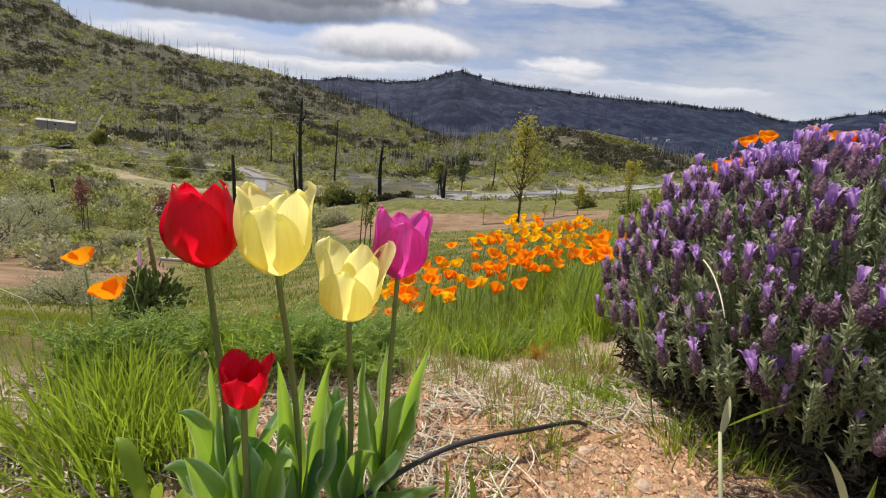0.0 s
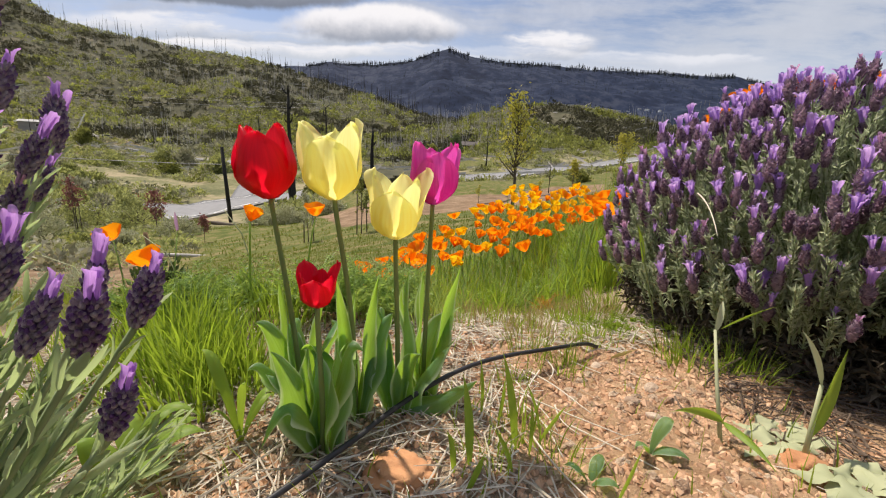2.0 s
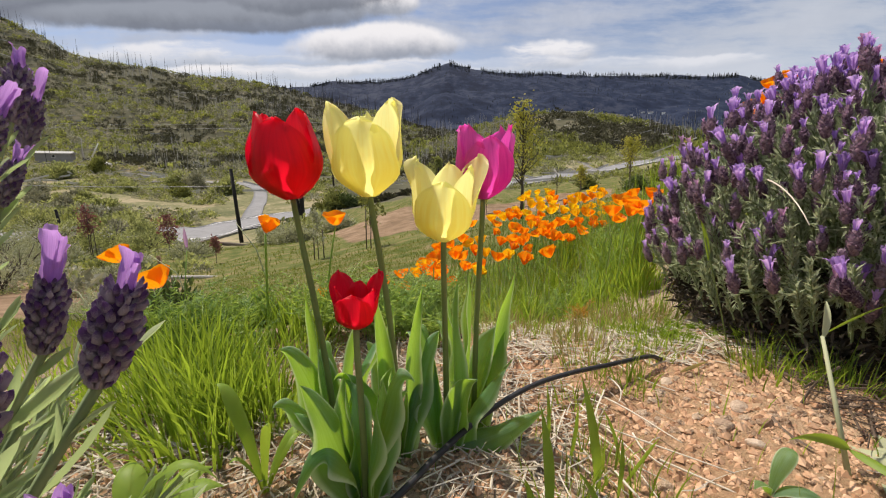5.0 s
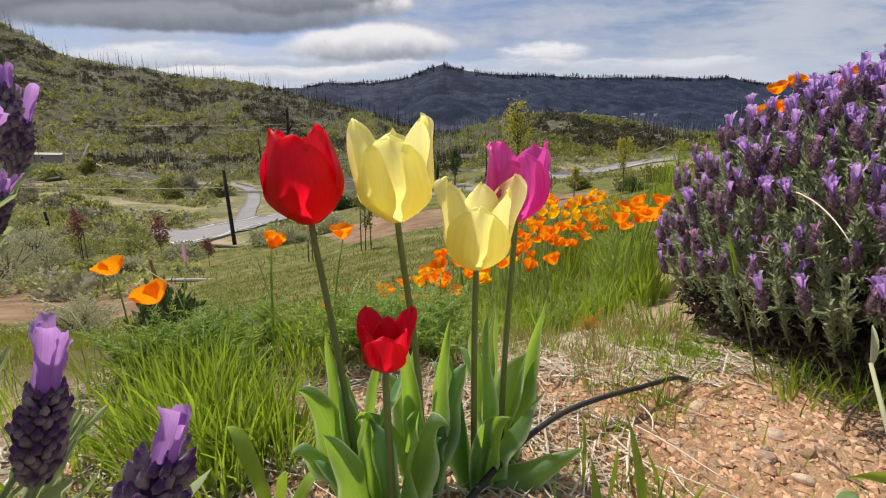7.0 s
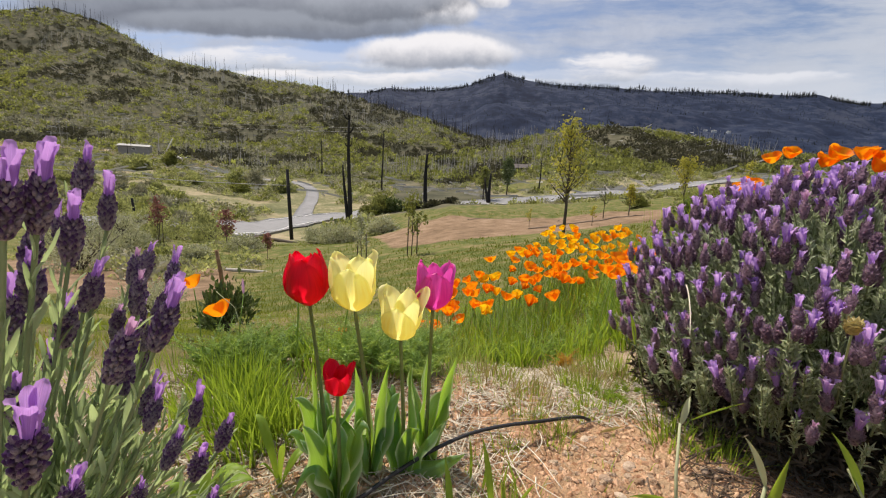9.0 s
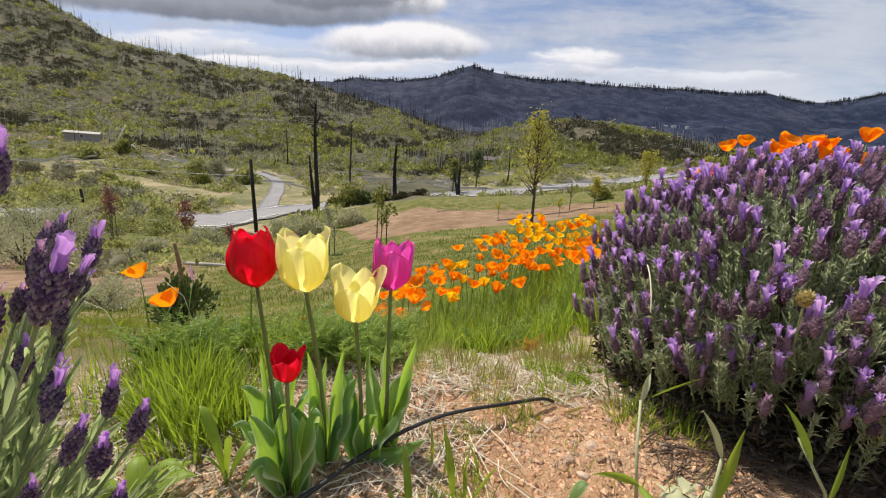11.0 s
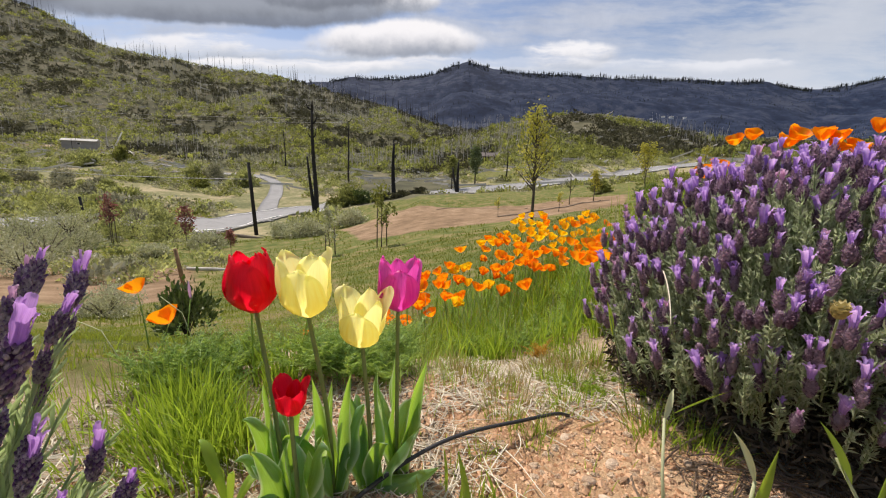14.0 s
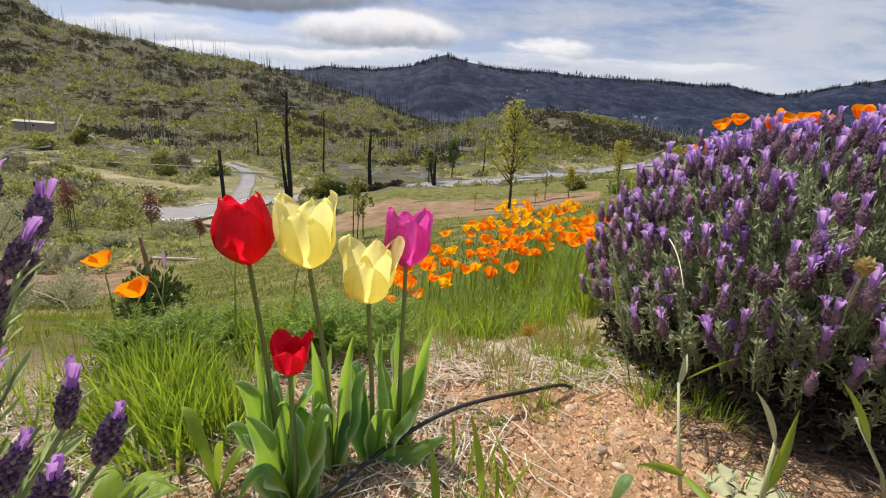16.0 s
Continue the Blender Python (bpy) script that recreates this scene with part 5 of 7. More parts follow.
grass_patch("tall_grass", scatter(3400, (-0.1, 1.15), (1.22, 2.9), among), (0.13, 0.26), (0.0022, 0.0055), MAT["grass"], "tall grass among the poppies", 0.5, 0.7)
grass_patch("tall_grass", scatter(2600, (0.85, 1.9), (0.85, 1.8)), (0.12, 0.34), (0.002, 0.004), MAT["grass"], "tall grass behind the lavender bush")
for k in range(46):
    yy = tuft_seed.uniform(1.08, 2.1)
    u = tuft_seed.uniform(np.interp(yy, (1.1, 1.45, 2.1), (-0.07, -0.02, 0.08)), 0.40)
    x, y = plan(u, yy)
    clump("grass_clump", x, y, tuft_seed.uniform(0.03, 0.06), int(tuft_seed.uniform(60, 130)), (0.09, 0.20), (0.002, 0.0055), MAT["grass" if k % 3 else "bright_leaf"], "tall clump of green blades among the poppies", tufts=3)
grass_patch("seed_grass", scatter(140, (0.8, 1.5), (0.85, 1.4)), (0.34, 0.46), (0.0015, 0.0025), MAT["dry_grass"], "thin seed stalks behind the lavender", 0.1, 0.15)
tuft_rng = np.random.default_rng(91)
for k in range(26):
    x, y = tuft_rng.uniform(0.10, 0.50), tuft_rng.uniform(0.50, 0.86)
    if x > 0.30 + 0.45 * (y - 0.45) + 0.08:
        continue
    dry = tuft_rng.uniform() < 0.62
    clump("grass_clump", x, y, tuft_rng.uniform(0.02, 0.045), int(tuft_rng.uniform(30, 60)), (0.02, 0.06), (0.0014, 0.0026), MAT["dry_grass" if dry else "grass"],
          "small tuft of dry tan grass at the edge of the bed" if dry else "small tuft of fine green grass at the edge of the bed", tufts=4)
grass_patch("sparse_grass", scatter(420, (-0.30, 0.50), (0.02, 0.50)), (0.015, 0.05), (0.001, 0.002), MAT["grass"], "sparse green blades in the mulch")
grass_patch("lawn_grass", scatter(26000, (-3.6, 1.6), (1.1, 4.2), lambda x, y: np.abs((x - EX) / (y - EY)) < 1.3), (0.015, 0.042), (0.003, 0.006), MAT["near_lawn"], "short green lawn on the slope", segs=2)
grass_patch("lawn_grass", scatter(6500, (-1.4, -0.28), (0.38, 1.15), lambda x, y: (x < -0.28 - 0.3 * np.maximum(0.6 - y, 0)) & (fbm(x * 6, y * 6, 88, 3) > -0.15)), (0.010, 0.035), (0.0016, 0.0034), MAT["near_lawn"], "short green lawn at the bed edge", segs=2)
far_xy = scatter(42000, (-15, 7), (4.0, 13.0), lambda x, y: (np.abs((x - EX) / (y - EY)) < 1.25) & (zones(x, y)[0][:, 1] < 0.25 + 0.5 * fbm(x * 1.5, y * 1.5, 58, 3)))
grass_patch("lawn_grass", far_xy, (0.03, 0.08), (0.008, 0.016), MAT["lawn_grass"], "short green lawn on the lower slope", segs=2)


turf = scatter(20000, (-36, 12), (12, 38), lambda x, y: (np.abs((x - EX) / (y - EY)) < 1.15) & (zones(x, y)[0][:, :2].max(axis=1) < 0.3) & (fbm(x * 0.6, y * 0.6, 101, 2) > -0.05))
grass_patch("rough_grass", turf, (0.06, 0.20), (0.02, 0.05), MAT["lawn_grass"], "rough tufted grass beyond the lawn", 0.7, 0.9, segs=2)


def feathery(name, xy, h, label, mat="poppy_leaf", fronds=9, per=13, size=0.012):
    """Finely cut foliage: arching fronds with paired, narrow, glaucous leaflets."""
    root = drop_on(xy)
    N = len(root)
    height = RNG.uniform(*h, N)
    a = RNG.uniform(0, 2 * math.pi, (N, fronds))
    reach = height[:, None] * RNG.uniform(0.25, 0.75, (N, fronds))
    top = height[:, None] * RNG.uniform(0.6, 1.1, (N, fronds))
    q = np.linspace(0.30, 1.0, per)[None, None, :]
    o = np.stack([np.cos(a), np.sin(a)], -1)
    flat = o[:, :, None, :] * (reach[..., None] * q ** 1.6)[..., None]
    c = np.concatenate([flat, (top[..., None] * (q - 0.22 * q ** 3))[..., None]], -1) + root[:, None, None, :]
    tangent = np.concatenate([o[:, :, None, :] * (reach[..., None] * 1.6 * q ** 0.6)[..., None], (top[..., None] * (1 - 0.66 * q ** 2))[..., None]], -1)
    side = np.stack([-o[..., 1], o[..., 0], np.zeros_like(a)], -1)[:, :, None, :]
    s = Soup()
    for sign in (-1, 1):
        along = unit(tangent) * 0.8 + sign * side + RNG.normal(0, 0.25, c.shape)
        leaflets(s, c.reshape(-1, 3), along.reshape(-1, 3), (np.broadcast_to(1.25 - 0.8 * q, c.shape[:3]) * RNG.uniform(0.6, 1.3, c.shape[:3])).ravel() * size, 0.26)
    stems = np.stack([c[:, :, :-1], c[:, :, :-1] + side * 0.0011, c[:, :, 1:], c[:, :, 1:] + side * 0.0006], -2)
    s.many(stems.reshape(-1, 4, 3), [(0, 1, 3, 2)])
    return solid(name, s, MAT[mat], label, "foliage", kind="stuff", smooth=False)


feathery("poppy_foliage", scatter(46, (-0.37, -0.20), (0.42, 0.56)), (0.05, 0.11), "feathery grey-green poppy foliage", size=0.014)
feathery("poppy_foliage", scatter(60, (-0.15, 0.06), (0.48, 0.74)), (0.06, 0.14), "feathery green poppy foliage behind the tulips", size=0.015)
grass_patch("fine_grass", scatter(520, (-0.16, 0.16), (0.46, 0.80)), (0.04, 0.13), (0.0010, 0.0022), MAT["poppy_leaf"], "fine green blades behind the tulips", 0.6, 0.7)
feathery("poppy_foliage", scatter(210, (-0.05, 0.95), (1.0, 2.4), lambda x, y: (x > 0.02 * y - 0.05) & (fbm(x * 7, y * 7, 33, 2) > -0.12) & (x < 0.36 + 0.45 * (y - 0.65))), (0.09, 0.19), "feathery green foliage under the poppies", size=0.018)
grass_patch("pale_stalks", scatter(560, (-0.05, 0.95), (1.0, 2.2), lambda x, y: (x > 0.02 * y - 0.05) & (x < 0.36 + 0.45 * (y - 0.65))), (0.14, 0.28), (0.0016, 0.003), MAT["stalk"], "pale stalks among the poppies", 0.3, 0.4)
feathery("russet_weed", scatter(4, (0.37, 0.40), (0.87, 0.90)), (0.04, 0.075), "orange-tinged weed in the dry grass", "russet", 8, 11, 0.012)
feathery("clover", scatter(26, (0.36, 0.48), (0.48, 0.60)), (0.01, 0.03), "low clover leaves on the soil", "grass", 5, 5, 0.008)

# ================= trees, posts and shrubs of the middle ground =================


def branchy(height, limbs, rng, radius, spread=0.35, crook=0.05):
    """Trunk with limbs in one Soup; returns it with points where leaves sit."""
    s = Soup()
    line = np.array([(rng.normal(0, crook) * q * height * 0.3, rng.normal(0, crook) * q * height * 0.3, q * height) for q in np.linspace(0, 1, 8)])
    tube(s, line, radius * np.linspace(1, 0.22, 8), 7)
    tips = []
    for k in range(limbs):
        q = rng.uniform(0.28, 0.95)
        i = min(int(q * 7), 6)
        p = line[i] * (1 - (q * 7 - i)) + line[i + 1] * (q * 7 - i)
        a = rng.uniform(0, 2 * math.pi)
        L = height * spread * (1.15 - q) * rng.uniform(0.6, 1.1)
        o = np.array((math.cos(a), math.sin(a), rng.uniform(0.9, 2.0)))
        b = bezier([p, p + o * L * 0.5 + np.array((0, 0, -0.05 * L)), p + o * L], 6)
        tube(s, b, np.linspace(radius * 0.32, radius * 0.07, 6), 4)
        tips += [b[j] for j in (2, 3, 4, 5)]
    tips += [line[5], line[6], line[7]]
    return s, np.array(tips)


def tree(name, at, height, limbs, leaves, leaf, mat, label, seed, radius=None, spread=0.35, stakes=0, category="young tree", group=""):
    rng = np.random.default_rng(seed)
    t = thing(name, at, label, category, group)
    wood, tips = branchy(height, limbs, rng, radius or height * 0.016, spread)
    part("trunk", wood, MAT["bark"], t)
    c = tips[rng.integers(0, len(tips), leaves)] + rng.normal(0, height * 0.035, (leaves, 3))
    crown = leaflets(Soup(), c, rng.normal(size=(leaves, 3)) + np.array((0, 0, -0.2)), leaf * rng.uniform(0.6, 1.3, leaves), 0.7)
    part("crown", crown, mat, t, smooth=False)
    for k in range(stakes):
        a = 1.4 * k - 0.7
        post = tube(Soup(), [(0.18 * (2 * k - 1), 0.1 * math.cos(a), -0.1), (0.16 * (2 * k - 1), 0.1 * math.cos(a), height * 0.62)], 0.022, 6)
        part("stake", post, MAT["bark"], t, "thin wooden support stake")
    return t


tree("young_tree", place(0.172, 14.0), 3.75, 52, 1000, 0.088, MAT["tree_leaf"], "young tree with sparse yellow-green spring leaves", 1, 0.06, 0.24)
tree("sapling", place(-0.194, 14.5), 2.25, 20, 330, 0.115, MAT["olive_leaf"], "staked sapling with few olive leaves on the lawn", 2, 0.022, 0.26, 2, "sapling", "saplings")
tree("sapling", place(-0.325, 14.8), 1.75, 16, 240, 0.10, MAT["grey_leaf"], "staked sapling with thin pale leaves", 3, 0.02, 0.26, 2, "sapling", "saplings")
tree("young_tree", place(0.430, 27.0), 3.0, 30, 800, 0.12, MAT["tree_leaf"], "young tree with yellow-green leaves past the dirt pad", 4, 0.05, 0.42)
tree("young_tree", place(0.314, 28.0), 1.95, 18, 400, 0.13, MAT["tree_leaf"], "small round-headed young tree", 5, 0.04, 0.28)
tree("young_tree", place(0.258, 27.0), 2.2, 14, 60, 0.09, MAT["dark_leaf"], "slim nearly bare young tree", 6, 0.03, 0.25)
tree("young_tree", place(0.560, 36.0), 3.0, 20, 320, 0.12, MAT["tree_leaf"], "young tree beside the road", 7, 0.05, 0.3)
tree("sapling", place(0.09, 22.0), 1.0, 10, 130, 0.07, MAT["tree_leaf"], "little sapling with lime leaves", 8, 0.015, 0.3, 0, "sapling", "saplings")
tree("sapling", place(0.235, 20.0), 0.9, 10, 130, 0.07, MAT["tree_leaf"], "little sapling with lime leaves", 9, 0.015, 0.4, 0, "sapling", "saplings")
tree("red_sapling", place(-0.888, 24.0), 2.9, 30, 420, 0.14, MAT["red_leaf"], "sapling with dark red leaves", 10, 0.03, 0.30, 2, "sapling", "saplings")
tree("red_sapling", place(-0.694, 24.0), 2.4, 30, 460, 0.14, MAT["red_leaf"], "bushy sapling with dark red leaves", 11, 0.03, 0.34, 0, "sapling", "saplings")
tree("red_sapling", place(-0.58, 20.0), 1.3, 16, 300, 0.10, MAT["red_leaf"], "small reddish sapling near the road", 12, 0.015, 0.3, 0, "sapling", "saplings")
tree("pine", place(0.03, 104.0), 9.0, 44, 1500, 0.6, MAT["dark_leaf"], "dark green pine by the roadside", 13, 0.2, 0.22, 0, "tree")
tree("valley_tree", place(-0.025, 96.0), 7.5, 30, 700, 0.55, MAT["scrub"], "green tree by the roadside", 14, 0.2, 0.3, 0, "tree")


def shrub(at, radius, height, leaves, leaf, mat, label, seed, flat=0.6):
    rng = np.random.default_rng(seed)
    t = thing("shrub", at, label, "shrub", "shrubs")
    wood = Soup()
    for k in range(12):
        a = 2 * math.pi * k / 12 + rng.uniform(-0.3, 0.3)
        r = radius * rng.uniform(0.3, 0.8)
        tube(wood, bezier([(0, 0, -0.03), (r * 0.4 * math.cos(a), r * 0.4 * math.sin(a), height * 0.4), (r * math.cos(a), r * math.sin(a), height * rng.uniform(0.5, 0.85))], 5), np.linspace(radius * 0.03, radius * 0.008, 5), 4)
    part("branch_frame", wood, MAT["bark"], t)
    centres = rng.normal(0, 1, (26, 3))
    centres = unit(centres) * rng.uniform(0.4, 0.9, (26, 1))
    c = centres[rng.integers(0, 26, leaves)] + rng.normal(0, 0.16, (leaves, 3))
    c[:, 2] = np.abs(c[:, 2])
    c = c * np.array((radius, radius, height * 0.95)) + np.array((0, 0, height * 0.06))
    part("crown", leaflets(Soup(), c, c + rng.normal(0, radius * 0.5, (leaves, 3)) + np.array((0, 0, height * 0.2)), leaf * rng.uniform(0.6, 1.3, leaves), 0.55), mat, t, smooth=False)
    return t


shrub(place(-0.712, 2.62), 0.19, 0.40, 1300, 0.042, MAT["dark_leaf"], "dark glossy evergreen shrub on the lawn", 1)
shrub(place(-0.935, 5.6), 0.50, 0.50, 4200, 0.036, MAT["grey_leaf"], "low grey shrub with small pale flowers", 2)
k = 0
for u, yy, r, h, m in ((-0.87, 15, 0.7, 0.6, "grey_leaf"), (-0.78, 19, 0.8, 0.8, "grey_leaf"), (-1.08, 17, 1.5, 1.8, "grey_leaf"), (-1.14, 13, 1.2, 1.4, "grey_leaf"), (-0.98, 22, 1.3, 1.4, "grey_leaf"), (-1.0, 27, 1.7, 2.0, "grey_leaf"), (-1.12, 24, 1.8, 2.2, "grey_leaf"), (-0.90, 26, 1.2, 1.2, "scrub"), (-1.2, 18, 1.5, 1.8, "grey_leaf"),
                       (-0.64, 23, 1.2, 1.0, "grey_leaf"), (-0.74, 27, 1.6, 1.5, "scrub"), (-0.84, 30, 1.8, 1.8, "scrub"), (-0.40, 29, 1.4, 1.3, "grey_leaf"), (-0.435, 31, 1.3, 1.2, "grey_leaf"),
                       (-0.36, 30, 1.2, 1.1, "grey_leaf"), (-0.27, 36, 1.5, 1.5, "grey_leaf"), (-0.60, 26, 0.9, 0.7, "scrub"), (0.45, 19, 0.8, 0.6, "dark_leaf"), (0.52, 24, 1.2, 0.9, "scrub"), (0.33, 40, 1.3, 1.0, "scrub"),
                       (-0.30, 68, 1.8, 2.4, "scrub"), (-0.275, 70, 1.6, 2.8, "scrub"), (-0.245, 70, 1.8, 2.2, "dark_leaf"), (-0.215, 72, 1.5, 1.5, "scrub"), (-0.18, 74, 1.6, 1.3, "burnt_scrub"), (-0.14, 75, 1.8, 1.2, "burnt_scrub"), (-0.10, 77, 1.7, 1.2, "burnt_scrub"), (-0.93, 33, 1.9, 2.0, "scrub"), (-1.02, 40, 2.2, 2.6, "scrub"), (-0.76, 42, 1.6, 1.6, "scrub"), (-0.72, 33, 1.2, 1.1, "scrub")):
    k += 1
    shrub(place(u, yy), r, h, 1900, 0.085 * max(1.0, yy / 15), MAT["meadow_scrub" if m == "scrub" and u < -0.6 else m], {"grey_leaf": "grey-leaved shrub with pale blossom in the valley", "scrub": "yellow-green scrub bush in the valley", "dark_leaf": "low dark evergreen shrub", "burnt_scrub": "low brown scrub bush on the dark bank"}[m], 30 + k)


def snag(at, height, radius, stubs, label, seed, lean=(0, 0), fork=0.0, mat="char", category="burnt tree"):
    rng = np.random.default_rng(seed)
    t = thing("burnt_snag", at, label, category, "burnt trees")
    line = np.array([(lean[0] * q * height + 0.01 * height * math.sin(5 * q + seed), lean[1] * q * height, q * height - 0.3) for q in np.linspace(0, 1, 9)])
    trunk = tube(Soup(), line, radius * np.linspace(1.15, 0.55, 9), 8)
    part("trunk", trunk, MAT[mat], t)
    if fork:
        q = bezier([(-0.1 * radius, 0, -0.3), (-radius * 2.2, 0, height * fork * 0.45), (-radius * 3.2, 0, height * fork)], 7)
        part("side_trunk", tube(Soup(), q, radius * np.linspace(1, 0.4, 7), 7), MAT[mat], t)
    for k in range(stubs):
        p = line[rng.integers(5, 9)]
        a = rng.uniform(0, 2 * math.pi)
        L = height * rng.uniform(0.03, 0.09)
        part("limb", tube(Soup(), bezier([p, p + np.array((math.cos(a) * L, math.sin(a) * L, L * 0.3)), p + np.array((math.cos(a) * L * 1.1, math.sin(a) * L * 1.1, L * 1.4))], 5), radius * np.linspace(0.45, 0.15, 5), 5), MAT[mat], t)


snag(place(-0.358, 62), 15.9, 0.34, 6, "tall charred tree trunk, forked near its base", 1, (-0.004, 0), 0.56)
snag(place(-0.166, 85), 10.6, 0.42, 5, "charred tree trunk with a forked stub top", 2, (0.0, 0), 0.0)
snag(place(-0.011, 90), 6.6, 0.36, 3, "short charred tree trunk by the road", 3, (0, 0), 0.8)
snag(place(-0.274, 108), 16.2, 0.24, 3, "thin dead tree trunk on the slope", 4, (-0.01, 0), 0.0)
snag(place(0.105, 120), 8.0, 0.2, 2, "thin dead trunk across the road", 5)
snag(place(-0.43, 150), 14.0, 0.25, 2, "thin dead trunk on the slope", 6)
t = thing("leaning_post", place(-0.511, 41), "leaning blackened wooden post by the road", "post", "posts")
part("post", tube(Soup(), [(0, 0, -0.3), (-0.22, 0, 3.6), (-0.42, 0, 7.35)], (0.20, 0.18, 0.16), 9), MAT["char"], t)
t = thing("leaning_post", place(-0.955, 38), "short dark leaning post in the valley", "post", "posts")
part("post", tube(Soup(), [(0, 0, -0.3), (-0.15, 0, 1.2), (-0.3, 0, 2.5)], (0.13, 0.12, 0.11), 8), MAT["char"], t)
t = thing("garden_stake", place(-0.709, 9.55), "weathered wooden stake in the lawn", "stake")
part("stake", tube(Soup(), [(0, 0, -0.1), (-0.08, 0, 0.5), (-0.165, 0, 1.04)], (0.05, 0.05, 0.047), 7), MAT["stake"], t)


def log(at, length, radius, turn, tilt, mat, label):
    line = [(-length / 2, 0, 0), (0, 0, radius * 0.3), (length / 2, 0, 0)]
    solid("log", tube(Soup(), line, (radius, radius * 0.95, radius * 0.8), 8), MAT[mat], label, "log", "fallen logs", at=Matrix.Translation(Vector(at) + Vector((0, 0, radius * 0.7))) @ pose(0, 0, 0, 0, tilt, turn))


log(place(-0.62, 14.5), 2.0, 0.07, 15, 4, "grey_wood", "bleached log beside the shrubs")
log(place(-0.545, 33), 5.0, 0.16, -8, 3, "bark", "brown log at the road edge")
log(place(-0.70, 120), 14, 0.35, 6, 2, "grey_wood", "pale fallen trunk in the valley")
log(place(-0.56, 128), 11, 0.3, -12, 0, "grey_wood", "pale fallen trunk in the valley")
log(place(-0.80, 118), 9, 0.3, 20, 2, "grey_wood", "pale fallen trunk in the valley")


def wire(a, b, sag, label):
    a, b = np.array(a), np.array(b)
    q = np.linspace(0, 1, 30)[:, None]
    line = a * (1 - q) + b * q
    line[:, 2] -= sag * 4 * (q * (1 - q))[:, 0]
    solid("overhead_wire", tube(Soup(), line, 0.028, 4), MAT["wire"], label, "wire", "overhead wires")


def sky_point(u, yy, s):
    x, y = plan(u, yy)
    return x, y, EZ + s * yy


wire(sky_point(-1.15, 125, 0.128), sky_point(-0.275, 108, 0.118), 0.8, "thin overhead wire across the valley")
wire(sky_point(-1.15, 125, 0.120), sky_point(-0.275, 108, 0.108), 0.9, "thin overhead wire across the valley")
wire(sky_point(-1.30, 46, -0.012), sky_point(-0.515, 41, -0.03), 0.35, "thin pale wire low over the valley")


def boxed(x0, x1, y0, y1, z0, z1):
    v = [(x, y, z) for x in (x0, x1) for y in (y0, y1) for z in (z0, z1)]
    return Soup().add(v, [(0, 1, 3, 2), (4, 6, 7, 5), (0, 4, 5, 1), (2, 3, 7, 6), (0, 2, 6, 4), (1, 5, 7, 3)])


def house(at, turn, w, d, h, roof_h, wall, roof, label, windows, door):
    t = thing("house", Matrix.Translation(at) @ pose(0, 0, 0, 0, 0, turn), label, "house", "distant buildings")
    part("wall", boxed(-w / 2, w / 2, -d / 2, d / 2, -1.5, h), MAT[wall], t, smooth=False)
    e = 0.4
    v = [(-w / 2 - e, -d / 2 - e, h), (w / 2 + e, -d / 2 - e, h), (w / 2 + e, d / 2 + e, h), (-w / 2 - e, d / 2 + e, h), (-w / 2 - e, 0, h + roof_h), (w / 2 + e, 0, h + roof_h)]
    v += [(x, y, z + 0.2) for x, y, z in v]
    part("roof", Soup().add(v, [(0, 3, 2, 1), (6, 7, 11, 10), (8, 9, 10, 11), (0, 1, 7, 6), (2, 3, 9, 8), (0, 6, 10, 9, 3), (1, 2, 8, 11, 7)]), MAT[roof], t, smooth=False)
    for k in range(windows):
        x = -w / 2 + w * (k + 1) / (windows + 1)
        f = part("window", boxed(x - 0.55, x + 0.55, -d / 2 - 0.06, -d / 2 + 0.02, h * 0.42, h * 0.82), MAT["white"], t, smooth=False)
        part("pane", boxed(x - 0.45, x + 0.45, -d / 2 - 0.08, -d / 2 - 0.03, h * 0.46, h * 0.78), MAT["glass"], f, smooth=False)
    if door:
        part("door", boxed(w * 0.38 - 0.5, w * 0.38 + 0.5, -d / 2 - 0.05, -d / 2 + 0.02, 0, 2.05), MAT["brown_wall"], t, smooth=False)


house(Vector(place(-0.94, 160)) + Vector((0, 0, 0.9)), 30, 10.5, 6, 2.4, 0.9, "metal_wall", "metal_wall", "long low grey metal shed on the hillside", 1, 0)
house(place(0.052, 168), 8, 9, 6, 2.2, 1.6, "brown_wall", "roof", "brown wooden house beyond the road", 2, 1)
for u, yy, w in ((0.470, 1010, 9), (0.452, 1010, 7), (0.425, 960, 6), (0.50, 1000, 6)):
    house(place(u, yy), -10, w, 6, 2.8, 1.2, "white", "metal_wall", "small pale house far up the mountain", 2, 1)


